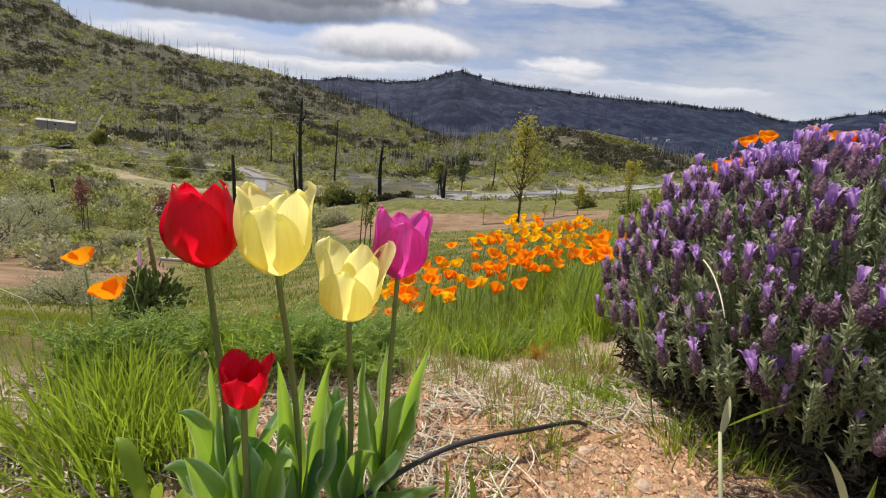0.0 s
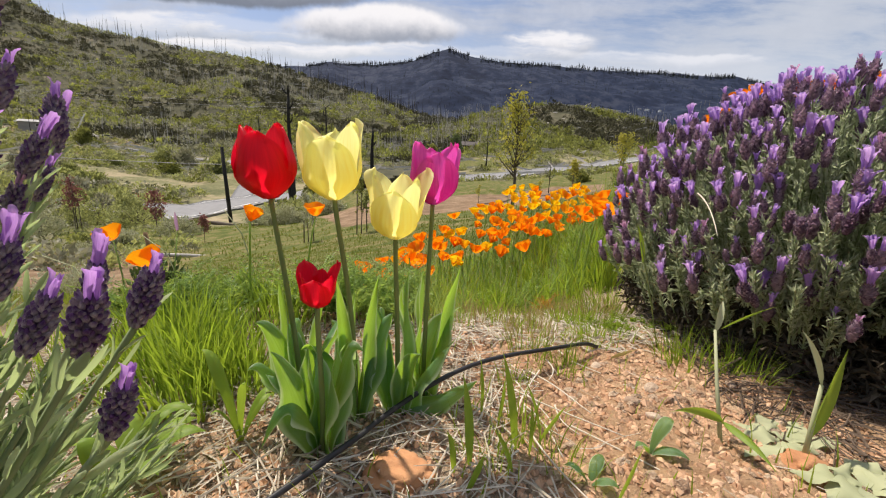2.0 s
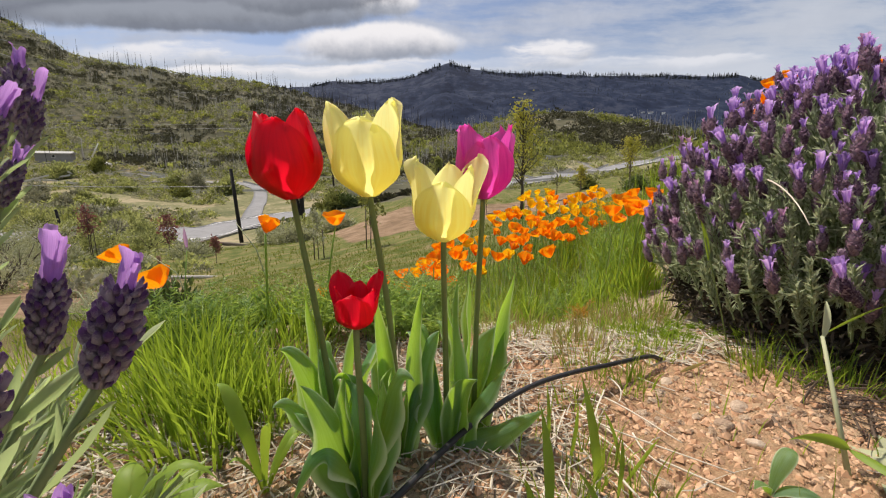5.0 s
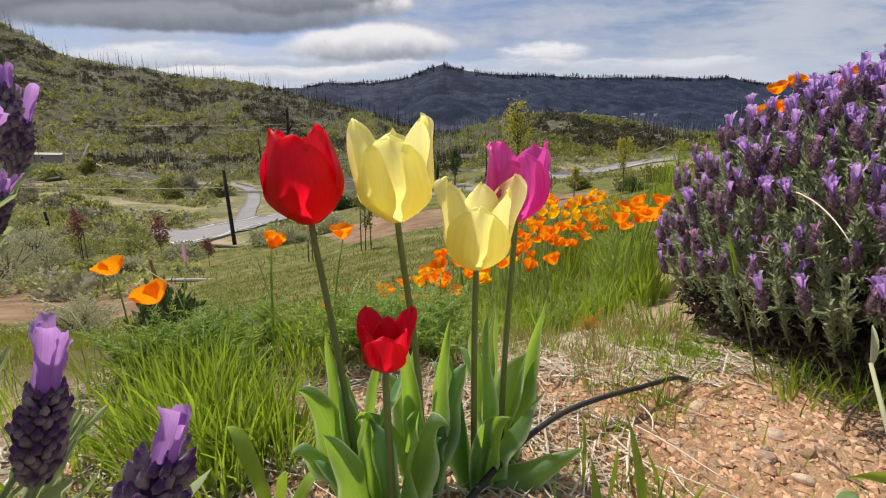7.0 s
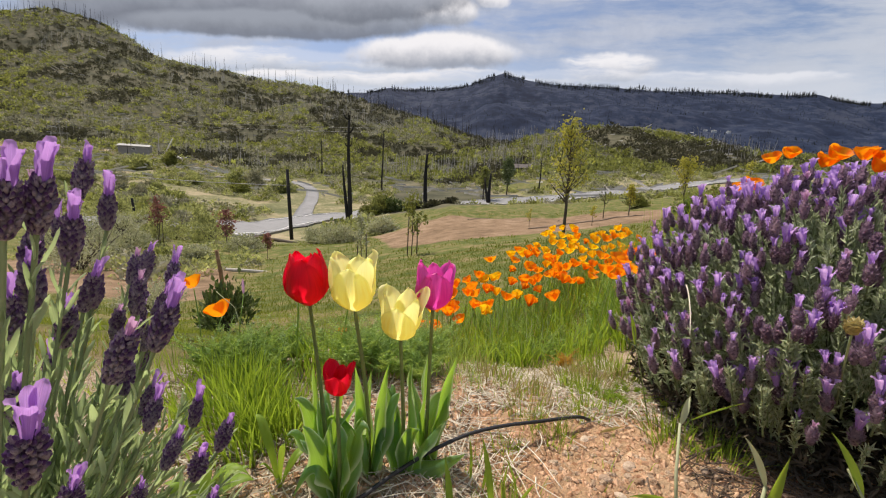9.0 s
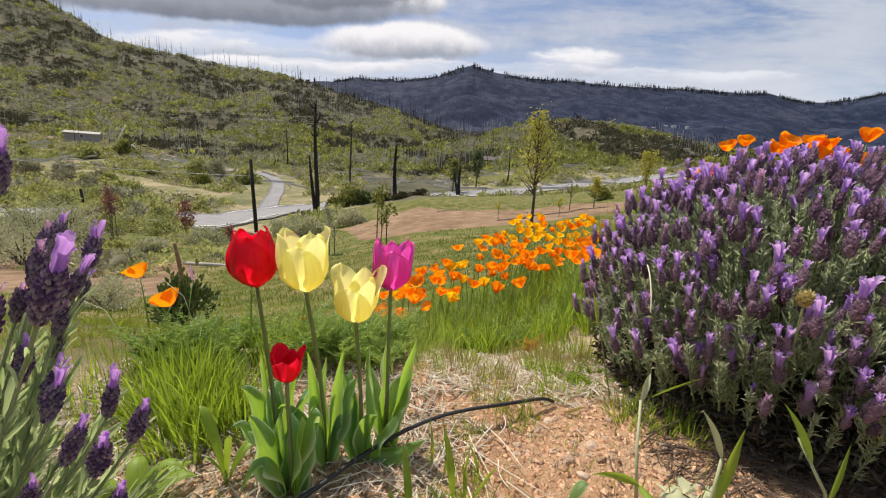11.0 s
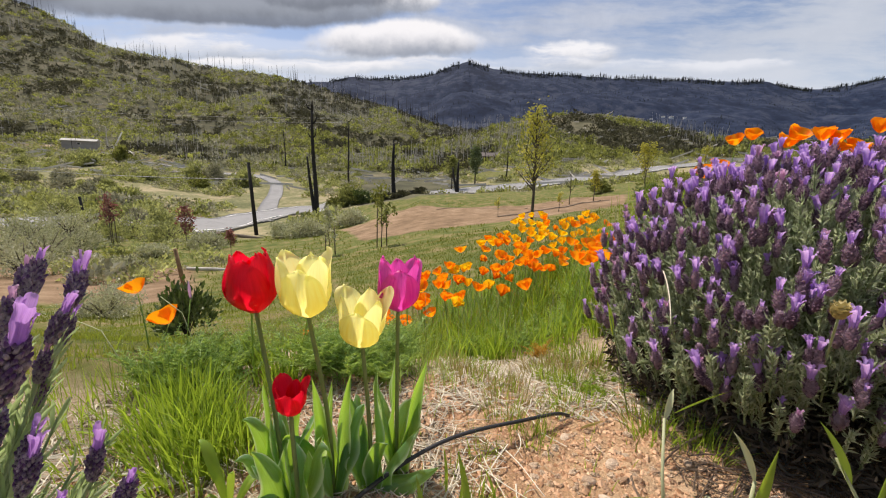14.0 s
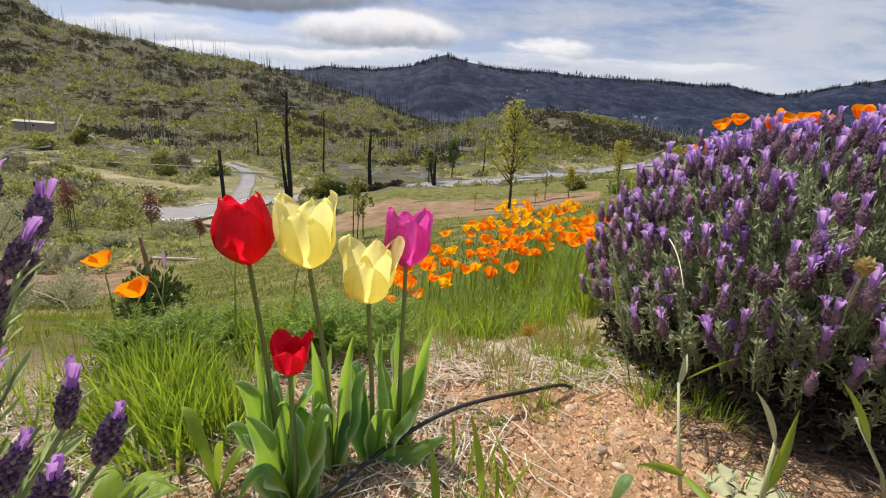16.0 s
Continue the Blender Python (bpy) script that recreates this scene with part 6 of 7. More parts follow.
def car(at, turn, paint, label):
    t = thing("parked_car", Matrix.Translation(at) @ pose(0, 0, 0, 0, 0, turn), label, "car", "parked cars")
    prof = [(-2.2, 0.35), (-2.2, 0.85), (-1.3, 0.95), (-0.8, 1.45), (0.7, 1.45), (1.3, 0.95), (2.2, 0.8), (2.2, 0.35)]
    v = [(x, y, z) for y in (-0.85, 0.85) for x, z in prof]
    n = len(prof)
    part("body", Soup().add(v, [tuple(range(n)), tuple(range(2 * n - 1, n - 1, -1))] + [(i, n + i, n + (i + 1) % n, (i + 1) % n) for i in range(n)]), MAT[paint], t, smooth=False)
    for s in (-1, 1):
        part("side_window", boxed(-0.9, 0.9, s * 0.87 - 0.02, s * 0.87 + 0.02, 1.0, 1.38), MAT["glass"], t, smooth=False)
        for x in (-1.35, 1.35):
            part("wheel", tube(Soup(), [(x, s * 0.70, 0.33), (x, s * 0.90, 0.33)], 0.33, 14), MAT["rubber"], t)


car(place(-0.825, 163), 20, "white", "white car parked beside the metal shed")
car(place(-0.79, 166), 60, "metal_wall", "silver car parked near the metal shed")
t = thing("white_mast", place(-0.865, 158), "white leaning mast beside the metal shed", "mast")
part("mast", tube(Soup(), [(0, 0, 0), (3.0, 0, 4.6), (5.2, 0, 8.2)], (0.30, 0.26, 0.2), 6), MAT["white"], t)
snag(place(-0.872, 172), 9.5, 0.22, 3, "bleached white dead tree on the slope", 21, (0, 0), 0.5, "grey_wood", "dead tree")

# drip lines on the dirt pad
for u0, y0, u1, y1 in ((0.09, 21.0, 0.33, 27.5), (-0.06, 30, 0.16, 31.5)):
    line = drop_on([plan(u0 + (u1 - u0) * q, y0 + (y1 - y0) * q) for q in np.linspace(0, 1, 24)])
    line[:, 2] += 0.01
    solid("drip_line", tube(Soup(), line, 0.07, 6), MAT["twig"], "dark irrigation line across the dirt pad", "hose")

# ================= scrub, dead wood and far woods =================
ROADS = np.concatenate([MAIN[::2], SIDE[::2]])


def clear_of_roads(xy, gap):
    d = np.full(len(xy), 1e9)
    for p in ROADS:
        d = np.minimum(d, np.hypot(xy[:, 0] - p[0], xy[:, 1] - p[1]))
    return d > gap


def wild(count, lo, hi, u_lo=-1.35, u_hi=1.2, power=1.0, seed=1):
    rng = np.random.default_rng(seed)
    yy = (lo ** power + (hi ** power - lo ** power) * rng.uniform(0, 1, count)) ** (1 / power)
    u = rng.uniform(u_lo, u_hi, count)
    return u, yy, np.column_stack(plan(u, yy))


def scrub_field(name, u, yy, xy, size, per, label, mat, seed, tall=0.8, leaf=(0.35, 0.7)):
    rng = np.random.default_rng(seed)
    base = drop_on(xy)
    N = len(base)
    r = rng.uniform(*size, N) * rng.choice([0.7, 1.0, 1.3], N)
    d = unit(rng.normal(size=(N, per, 3)))
    d[..., 2] = np.abs(d[..., 2])
    c = base[:, None, :] + d * (r[:, None] * rng.uniform(0.35, 1.0, (N, per)))[..., None] * np.array((1, 1, tall))
    along = d + rng.normal(0, 0.5, (N, per, 3)) + np.array((0, 0, 0.3))
    s = leaflets(Soup(), c.reshape(-1, 3), along.reshape(-1, 3), (np.repeat(r[:, None], per, 1) * rng.uniform(*leaf, (N, per))).ravel(), 0.75)
    return solid(name, s, MAT[mat], label, "scrub", kind="stuff", smooth=False)


u, yy, xy = wild(300, 11.5, 34, -1.35, -0.5, 1.3, seed=23)
keep = (u < -0.62 - 0.006 * np.maximum(yy - 24, 0)) & (fbm(xy[:, 0] * 0.3, xy[:, 1] * 0.3, 95, 3) > -0.02)
kinds = np.random.default_rng(46).uniform(0, 1, len(u))
for lo, hi, mat, words in ((0.0, 0.4, "pale_scrub", "low grey flowering shrubs below the lawn"), (0.4, 0.85, "meadow_scrub", "low lime-green shrubs below the lawn"), (0.85, 1.0, "scrub", "low olive shrubs below the lawn")):
    k = keep & (kinds >= lo) & (kinds < hi)
    scrub_field("low_shrubs", u[k], yy[k], xy[k], (0.18, 0.75), 90, words, mat, 24, 0.85, (0.12, 0.30))
# valley scrub: between the lawn and the hills, off the roads and the dirt pad
u, yy, xy = wild(8000, 30, 170, power=1.35, seed=3)
keep = clear_of_roads(xy, 6.2) & ~((u > 0.015) & (u < 0.125) & (yy > 114) & (yy < 142)) & ~((u > -0.24) & (u < 0.0) & (yy > 80) & (yy < 134)) & (clear_of_roads(xy, 11.0) | (u < -0.3) | (yy > 110)) & ~((u > -0.3) & (yy < 74)) & (fbm(xy[:, 0] * 0.05, xy[:, 1] * 0.05, 31, 3) > -0.22) & ~((u < -0.40) & (u > -0.66) & (yy < 42))
kinds = np.random.default_rng(44).uniform(0, 1, len(u))
for lo, hi, mat, words in ((0.0, 0.26, "scrub", "patchy olive scrub on the valley floor"), (0.26, 0.72, "meadow_scrub", "fresh lime-green scrub on the valley floor"), (0.72, 1.0, "pale_scrub", "pale flowering scrub on the valley floor")):
    k = keep & (kinds >= lo) & (kinds < hi)
    scrub_field("valley_scrub", u[k], yy[k], xy[k], (0.5, 1.5), 64, words, mat, 4, 0.95, (0.18, 0.40))
rng = np.random.default_rng(77)
for k in range(34):
    far = rng.uniform() < 0.5
    u, yy = (rng.uniform(-1.2, -0.52), rng.uniform(92, 140)) if far else (rng.uniform(-1.2, -0.74), rng.uniform(42, 84))
    r = rng.uniform(1.8, 3.6) if far else rng.uniform(1.0, 2.2)
    m = ("meadow_scrub", "scrub", "pale_scrub", "meadow_scrub")[k % 4] if far else ("meadow_scrub", "pale_scrub")[k % 2]
    shrub(place(u, yy), r, r * rng.uniform(0.9, 1.5), 1300, 0.22 * r, MAT[m], {"meadow_scrub": "leafy lime-green bush on the valley floor", "scrub": "olive green bush on the valley floor", "pale_scrub": "pale blossoming bush on the valley floor"}[m], 200 + k)
u, yy, xy = wild(700, 44, 100, -0.2, 1.2, 1.2, seed=8)
keep = clear_of_roads(xy, 12.5) & (u > 0.30 + 0.1 * (yy < 62))
scrub_field("valley_scrub", u[keep], yy[keep], xy[keep], (0.3, 0.7), 30, "low scrub along the road bank", "scrub", 5)
u, yy, xy = wild(19000, 150, 440, power=1.3, seed=5)
keep = (yy < crest_y(u) * 1.03) & (fbm(xy[:, 0] * 0.03, xy[:, 1] * 0.03, 41, 4) > -0.42)
keep &= ~((u < -0.72) & (yy > 146) & (yy < 172))
kinds = np.random.default_rng(45).uniform(0, 1, len(u)) + 0.7 * fbm(xy[:, 0] * 0.012, xy[:, 1] * 0.012, 81, 3) - 0.35 * smooth(u, -0.35, 0.0)
kinds[fbm(xy[:, 0] * 0.03, xy[:, 1] * 0.03, 41, 4) < -0.06 + 0.10 * smooth(u, -0.2, 0.05)] = -5
for lo, hi, mat, words in ((-9, -4, "burnt_scrub", "dark burnt scrub between the green on the hillside"), (-4, 0.36, "scrub", "olive and dark scrub covering the burnt hillside"), (0.36, 0.66, "lime_scrub", "yellow-green scrub on the burnt hillside"), (0.66, 9, "pale_scrub", "greyish dead scrub on the burnt hillside")):
    k = keep & (kinds >= lo) & (kinds < hi)
    scrub_field("hill_scrub", u[k], yy[k], xy[k], (0.9, 2.5), 30, words, mat, 6, 1.1, (0.30, 0.58))


def poles(name, xy, h, r, mat, label, seed, lean=0.06):
    """Dead standing trunks, four-sided and tapered."""
    rng = np.random.default_rng(seed)
    base = drop_on(xy)
    N = len(base)
    H, R = rng.uniform(*h, N), rng.uniform(*r, N)
    tip = base + np.column_stack([rng.normal(0, lean, N) * H, rng.normal(0, lean, N) * H, H])
    v = []
    for a in range(4):
        o = np.array((math.cos(a * math.pi / 2), math.sin(a * math.pi / 2), 0))
        v += [base - np.array((0, 0, 0.5)) + o * R[:, None], tip + o * R[:, None] * 0.3]
    s = Soup().many(np.stack(v, axis=1), [(0, 2, 3, 1), (2, 4, 5, 3), (4, 6, 7, 5), (6, 0, 1, 7)])
    return solid(name, s, MAT[mat], label, "dead trees", kind="stuff", smooth=False)


u, yy, xy = wild(330, 150, 430, -1.35, 0.6, 1.4, seed=7)
keep = yy < crest_y(u) * 1.02
poles("dead_trunks", xy[keep], (3, 11), (0.07, 0.14), "char", "blackened dead trunks standing on the hillside", 8)
u, yy, xy = wild(6200, 110, 430, -1.2, 0.6, 1.3, seed=9)
keep = (yy < crest_y(u)) & (fbm(xy[:, 0] * 0.015, xy[:, 1] * 0.015, 51, 3) > -0.05)
poles("dead_trunks", xy[keep], (2, 10), (0.08, 0.18), "grey_wood", "grey dead trunks standing on the hillside", 10, 0.09)
rng = np.random.default_rng(12)
u = rng.uniform(-1.3, 0.0, 230)
yy = crest_y(u) * rng.uniform(0.97, 1.03, 230)
poles("dead_trunks", np.column_stack(plan(u, yy)), (5, 17), (0.16, 0.26), "char", "burnt trunks along the ridge", 13, 0.05)
u, yy, xy = wild(800, 96, 400, -1.2, 0.7, 1.2, seed=14)
rng = np.random.default_rng(15)
base = drop_on(xy) + np.array((0, 0, 0.5))
a = rng.uniform(0, math.pi, len(base))
L = rng.uniform(2, 6, len(base))[:, None]
d = np.column_stack([np.cos(a), np.sin(a), rng.normal(0, 0.15, len(base))]) * L
e = np.array((0, 0, 0.26))
solid("fallen_trunks", Soup().many(np.stack([base - d - e, base + d - e, base + d + e * 0.6, base - d + e, base + np.array((0, 0.3, 0))], axis=1), [(0, 1, 2, 3), (3, 2, 4), (0, 4, 1)]), MAT["bleached"], "bleached fallen trunks strewn over the hillside", "dead trees", kind="stuff", smooth=False)


def conifers(name, u, yy, h, label, seed):
    rng = np.random.default_rng(seed)
    base = drop_on(np.column_stack(plan(u, yy)))
    N = len(base)
    H = rng.uniform(*h, N)
    W = H * rng.uniform(0.06, 0.13, N)
    v = []
    for k, (q0, q1, w) in enumerate(((0.12, 0.55, 1.0), (0.38, 0.8, 0.75), (0.62, 1.0, 0.5))):
        ph = rng.uniform(0, 6, N)
        for j in range(5):
            o = np.column_stack([np.cos(ph + j * 1.2566), np.sin(ph + j * 1.2566), np.zeros(N)])
            v.append(base + o * (W * w)[:, None] * rng.uniform(0.6, 1.3, (N, 1)) + np.array((0, 0, 1)) * (H * q0)[:, None])
        v.append(base + np.array((0, 0, 1)) * (H * q1)[:, None])
    v += [base + np.array((0.02, 0, 0)) * H[:, None], base - np.array((0.02, 0, 0)) * H[:, None], base + np.array((0, 0.02, 0.6)) * H[:, None]]
    f = [(6 * k + j, 6 * k + (j + 1) % 5, 6 * k + 5) for k in range(3) for j in range(5)] + [(18, 19, 20)]
    return solid(name, Soup().many(np.stack(v, axis=1), f), MAT["conifer"], label, "woods", kind="stuff", smooth=False)


rng = np.random.default_rng(16)
u = rng.uniform(-0.45, 1.2, 4200)
keep = fbm(u * 30, u * 0, 61, 3) > -0.40
u = u[keep]
conifers("ridge_woods", u, FAR_Y * rng.uniform(0.965, 1.01, len(u)), (4, 15), "dark conifers along the far ridge", 17)
u, yy, xy = wild(7000, 640, 1480, -0.5, 1.2, 1.2, seed=18)
keep = fbm(xy[:, 0] * 0.006, xy[:, 1] * 0.006, 71, 4) > -0.15
conifers("mountain_woods", u[keep], yy[keep], (2, 7), "burnt and dark conifers on the mountain", 19)

# ================= on the ground of the bed =================
hose_line = bezier_chain([(-0.030, 0.105, 0.016), (-0.005, 0.137, 0.018), (0.033, 0.189, 0.020), (0.052, 0.217, 0.022), (0.088, 0.262, 0.025), (0.125, 0.299, 0.027), (0.160, 0.327, 0.027), (0.200, 0.350, 0.026), (0.250, 0.375, 0.023), (0.310, 0.407, 0.018), (0.334, 0.420, 0.008)], 8)
hose_line[:, 2] = np.maximum(hose_line[:, 2], drop_on(hose_line[:, :2])[:, 2] + 0.003)
solid("garden_hose", tube(Soup(), hose_line, 0.0027, 12), MAT["hose"], "thin black irrigation hose lying past the tulips", "hose")


def pebble_mesh(seed, rough, mat):
    rng = np.random.default_rng(seed)
    bm = bmesh.new()
    bmesh.ops.create_icosphere(bm, subdivisions=2, radius=1.0)
    flat = (1, rng.uniform(0.6, 0.95), rng.uniform(0.45, 0.75))
    for v in bm.verts:
        k = 1 + rough * 1.3 * noise.noise(v.co * 1.3 + Vector((seed * 3.7, 0, 0))) + rough * noise.noise(v.co * 3.1 + Vector((0, seed, 0)))
        v.co = Vector((v.co.x * flat[0] * k, v.co.y * flat[1] * k, v.co.z * flat[2] * k))
    me = bpy.data.meshes.new("pebble")
    bm.to_mesh(me)
    bm.free()
    me.materials.append(MAT[mat])
    if rough < 0.2:
        me.shade_smooth()
    return me


PEBBLES = [pebble_mesh(k, 0.32, "stone") for k in range(7)]
ROUND = [pebble_mesh(20 + k, 0.14, "pale_stone") for k in range(7)]
rng = np.random.default_rng(31)


def pebble(x, y, size, label="small rough tan stone on bare soil", group="stones on the soil"):
    m = Matrix.Translation((x, y, gz(x, y) + size * 0.02)) @ pose(0, 0, 0, rng.uniform(-15, 15), rng.uniform(-15, 15), rng.uniform(0, 360)) @ Matrix.Scale(size, 4)
    tagged(new("stone", (ROUND if size > 0.0085 else PEBBLES)[int(rng.integers(7))]), label, "stone", group).matrix_basis = m


for x, y, size in ((0.327, 0.282, 0.011), (0.384, 0.291, 0.010), (0.355, 0.300, 0.009), (0.345, 0.325, 0.008), (0.375, 0.325, 0.012), (0.31, 0.295, 0.009), (0.40, 0.305, 0.010), (0.42, 0.28, 0.011), (0.29, 0.30, 0.007), (0.34, 0.262, 0.009), (0.265, 0.325, 0.008), (0.36, 0.275, 0.007), (0.30, 0.27, 0.008), (0.39, 0.335, 0.007), (0.33, 0.345, 0.007), (0.41, 0.32, 0.008), (0.285, 0.345, 0.007), (0.43, 0.30, 0.007)):
    pebble(x + rng.normal(0, 0.006), y + rng.normal(0, 0.006), size * rng.uniform(0.55, 1.0), "pale rough stone on bare orange soil")
for k in range(230):
    x, y = rng.uniform(0.17, 0.52), rng.uniform(0.12, 0.50)
    if x + 0.3 * y < 0.24 or x > 0.60 - 0.25 * y:
        continue
    pebble(x, y, 0.0022 + 0.0070 * rng.uniform() ** 2.8)
for x, y, size in ((-0.125, 0.244, 0.010), (-0.134, 0.225, 0.008), (-0.105, 0.26, 0.007), (-0.15, 0.20, 0.009), (-0.08, 0.18, 0.007), (-0.18, 0.25, 0.009), (0.025, 0.125, 0.008), (-0.005, 0.12, 0.007), (-0.02, 0.26, 0.006)):
    pebble(x, y, size, "pale stone in straw mulch", "stones in the mulch")
for k in range(50):
    pebble(rng.uniform(-0.30, 0.15), rng.uniform(0.05, 0.32), 0.002 + 0.005 * rng.uniform() ** 2, "small stone in straw mulch", "stones in the mulch")


def clod(x, y, size, seed, label):
    bm = bmesh.new()
    bmesh.ops.create_icosphere(bm, subdivisions=4, radius=1.0)
    for v in bm.verts:
        k = 1 + 0.35 * noise.noise(v.co * 1.6 + Vector((seed, 0, 0))) + 0.16 * noise.noise(v.co * 4.5) + 0.06 * noise.noise(v.co * 12)
        v.co = Vector((v.co.x * k, v.co.y * 0.75 * k, v.co.z * 0.42 * k)) * size
    me = bpy.data.meshes.new("clay_clod")
    bm.to_mesh(me)
    bm.free()
    me.materials.append(MAT["clod"])
    me.shade_smooth()
    solid("clay_clod", me, None, label, "clod", at=(x, y, gz(x, y) + size * 0.1))


clod(0.072, 0.168, 0.028, 2, "crumbly lump of orange clay in the mulch")
clod(0.45, 0.20, 0.020, 5, "crumbly lump of orange clay on soil")

# crumbs of soil
N = 52000
xy = np.column_stack([rng.uniform(-0.32, 0.56, N), rng.uniform(-0.02, 0.56, N)])
c = drop_on(xy)
r = 0.0005 + 0.0046 * rng.uniform(0, 1, N) ** 4.6
d = unit(rng.normal(size=(N, 6, 3)))
axes = np.array([(1, 0, 0), (-1, 0, 0), (0, 1, 0), (0, -1, 0), (0, 0, 0.8), (0, 0, -0.8)])
v = c[:, None, :] + (axes[None] + d * 0.35) * r[:, None, None]
solid("soil_crumbs", Soup().many(v, [(0, 2, 4), (2, 1, 4), (1, 3, 4), (3, 0, 4), (2, 0, 5), (1, 2, 5), (3, 1, 5), (0, 3, 5)]), MAT["crumb"], "crumbs of orange clay soil", "soil", kind="stuff", smooth=False)


def litter(name, xy, length, width, mat, label, lift=0.003, curl=0.25, tilt=0.10):
    """Dry strips lying on one another."""
    N = len(xy)
    base = drop_on(xy) + np.column_stack([np.zeros(N), np.zeros(N), RNG.uniform(0.0005, lift, N)])
    a = RNG.uniform(0, 2 * math.pi, N)
    L, W = RNG.uniform(*length, N)[:, None], RNG.uniform(*width, N)[:, None]
    along = np.column_stack([np.cos(a), np.sin(a), RNG.normal(0, tilt, N)])
    side = np.column_stack([-np.sin(a), np.cos(a), RNG.normal(0, 0.4, N)])
    bend = RNG.normal(0, curl, N)[:, None]
    v = []
    for q in (-0.5, -0.17, 0.17, 0.5):
        p = base + along * L * q + side * bend * L * (q * q - 0.1)
        v += [p - side * W * 0.5, p + side * W * 0.5, p + np.array((0, 0, 1)) * W * 0.45]
    f = []
    for i in range(3):
        b = 3 * i
        f += [(b, b + 3, b + 5, b + 2), (b + 2, b + 5, b + 4, b + 1)]
    return solid(name, Soup().many(np.stack(v, axis=1), f), MAT[mat], label, "mulch", kind="stuff", smooth=False)


mulched = lambda x, y: (x + 0.35 * (y - 0.2) < 0.22 + 0.05 * np.sin(23 * y)) | (RNG.uniform(0, 1, len(x)) < 0.03)
litter("straw_mulch", scatter(5200, (-0.42, 0.55), (-0.05, 0.50), mulched), (0.008, 0.045), (0.0006, 0.0020), "straw", "pale dry straw mulch round the tulips", 0.008)
litter("straw_mulch", scatter(420, (-0.35, 0.36), (0.0, 0.46), mulched), (0.05, 0.12), (0.001, 0.0022), "straw", "long dry stems in the mulch", 0.012, 0.15, 0.05)
litter("straw_mulch", scatter(2400, (0.12, 0.50), (0.42, 0.92)), (0.01, 0.06), (0.0009, 0.0024), "straw", "dry straw at the edge of the bed", 0.008)
litter("twig_mulch", scatter(700, (-0.42, 0.60), (-0.05, 0.55), mulched), (0.006, 0.05), (0.001, 0.003), "twig", "dark twig scraps in the mulch", 0.004)
# dark twig colour here stands in for the bush's shadow and for dirt
litter("twig_mulch", scatter(420, (0.44, 0.72), (0.18, 0.44), lambda x, y: x - 0.44 > 0.5 * (0.40 - y) - 0.06), (0.02, 0.08), (0.001, 0.0025), "twig", "dry stems darkened for the shade and dirt under the lavender bush", 0.012)


def strap(name, base, tip, width, mat, label, sag=0.0, bow=(0, 0), category="weed", group="", fold=0.35, side=None):
    """A single long leaf or blade standing by itself."""
    base, tip = np.array(base, float), np.array(tip, float)
    base[2] += gz(base[0], base[1])
    mid = (base + tip) / 2 + np.array((bow[0], bow[1], sag))
    line = bezier([np.zeros(3), mid - base, tip - base], 13)
    return solid(name, ribbon(Soup(), line, side or (1, 0.25, 0), leaf_width(13, width, 0.4), fold, 0.08, 5), MAT[mat], label, category, group, at=base)


def weed(x, y, leaves, label, mat="bright_leaf"):
    base = np.array((x, y, gz(x, y)))
    t = thing("weed", base, label, "weed", "weeds")
    for tip, width, arch in leaves:
        tip = np.array(tip, float) - base
        flat = np.array((tip[0], tip[1], 0))
        line = bezier([(0, 0, -0.004), flat * 0.25 + np.array((0, 0, tip[2] * 0.6 + arch)), flat * 0.7 + np.array((0, 0, tip[2] + arch)), tip], 13)
        a = math.atan2(flat[1], flat[0]) + math.pi / 2
        part("leaf", ribbon(Soup(), line, (math.cos(a), math.sin(a), 0.15), leaf_width(13, width, 0.5), 0.3, 0.1, 5), MAT[mat], t)


weed(-0.082, 0.205, [((-0.118, 0.215, 0.085), 0.014, 0.01), ((-0.070, 0.195, 0.062), 0.008, 0.01), ((-0.050, 0.215, 0.045), 0.013, 0.015), ((-0.100, 0.19, 0.035), 0.010, 0.01), ((-0.06, 0.235, 0.03), 0.010, 0.01)], "young weed with long bright green leaves")
weed(-0.150, 0.160, [((-0.095, 0.175, 0.030), 0.020, 0.012), ((-0.120, 0.205, 0.022), 0.020, 0.012), ((-0.180, 0.20, 0.03), 0.020, 0.01), ((-0.11, 0.135, 0.02), 0.018, 0.012), ((-0.19, 0.15, 0.03), 0.018, 0.012)], "flat rosette weed with broad green leaves")
weed(-0.135, 0.115, [((-0.06, 0.115, 0.085), 0.010, 0.03), ((-0.10, 0.16, 0.06), 0.012, 0.02), ((-0.16, 0.13, 0.05), 0.012, 0.02)], "weed with long arching bright leaves")
weed(0.30, 0.195, [((0.325, 0.205, 0.034), 0.013, 0.012), ((0.28, 0.185, 0.020), 0.010, 0.008), ((0.33, 0.18, 0.012), 0.011, 0.01)], "small weed with grey-green leaves", "tulip_leaf")
weed(0.235, 0.165, [((0.212, 0.17, 0.012), 0.011, 0.008), ((0.254, 0.187, 0.01), 0.011, 0.008), ((0.254, 0.15, 0.008), 0.010, 0.006)], "small flat weed with round leaves", "tulip_leaf")

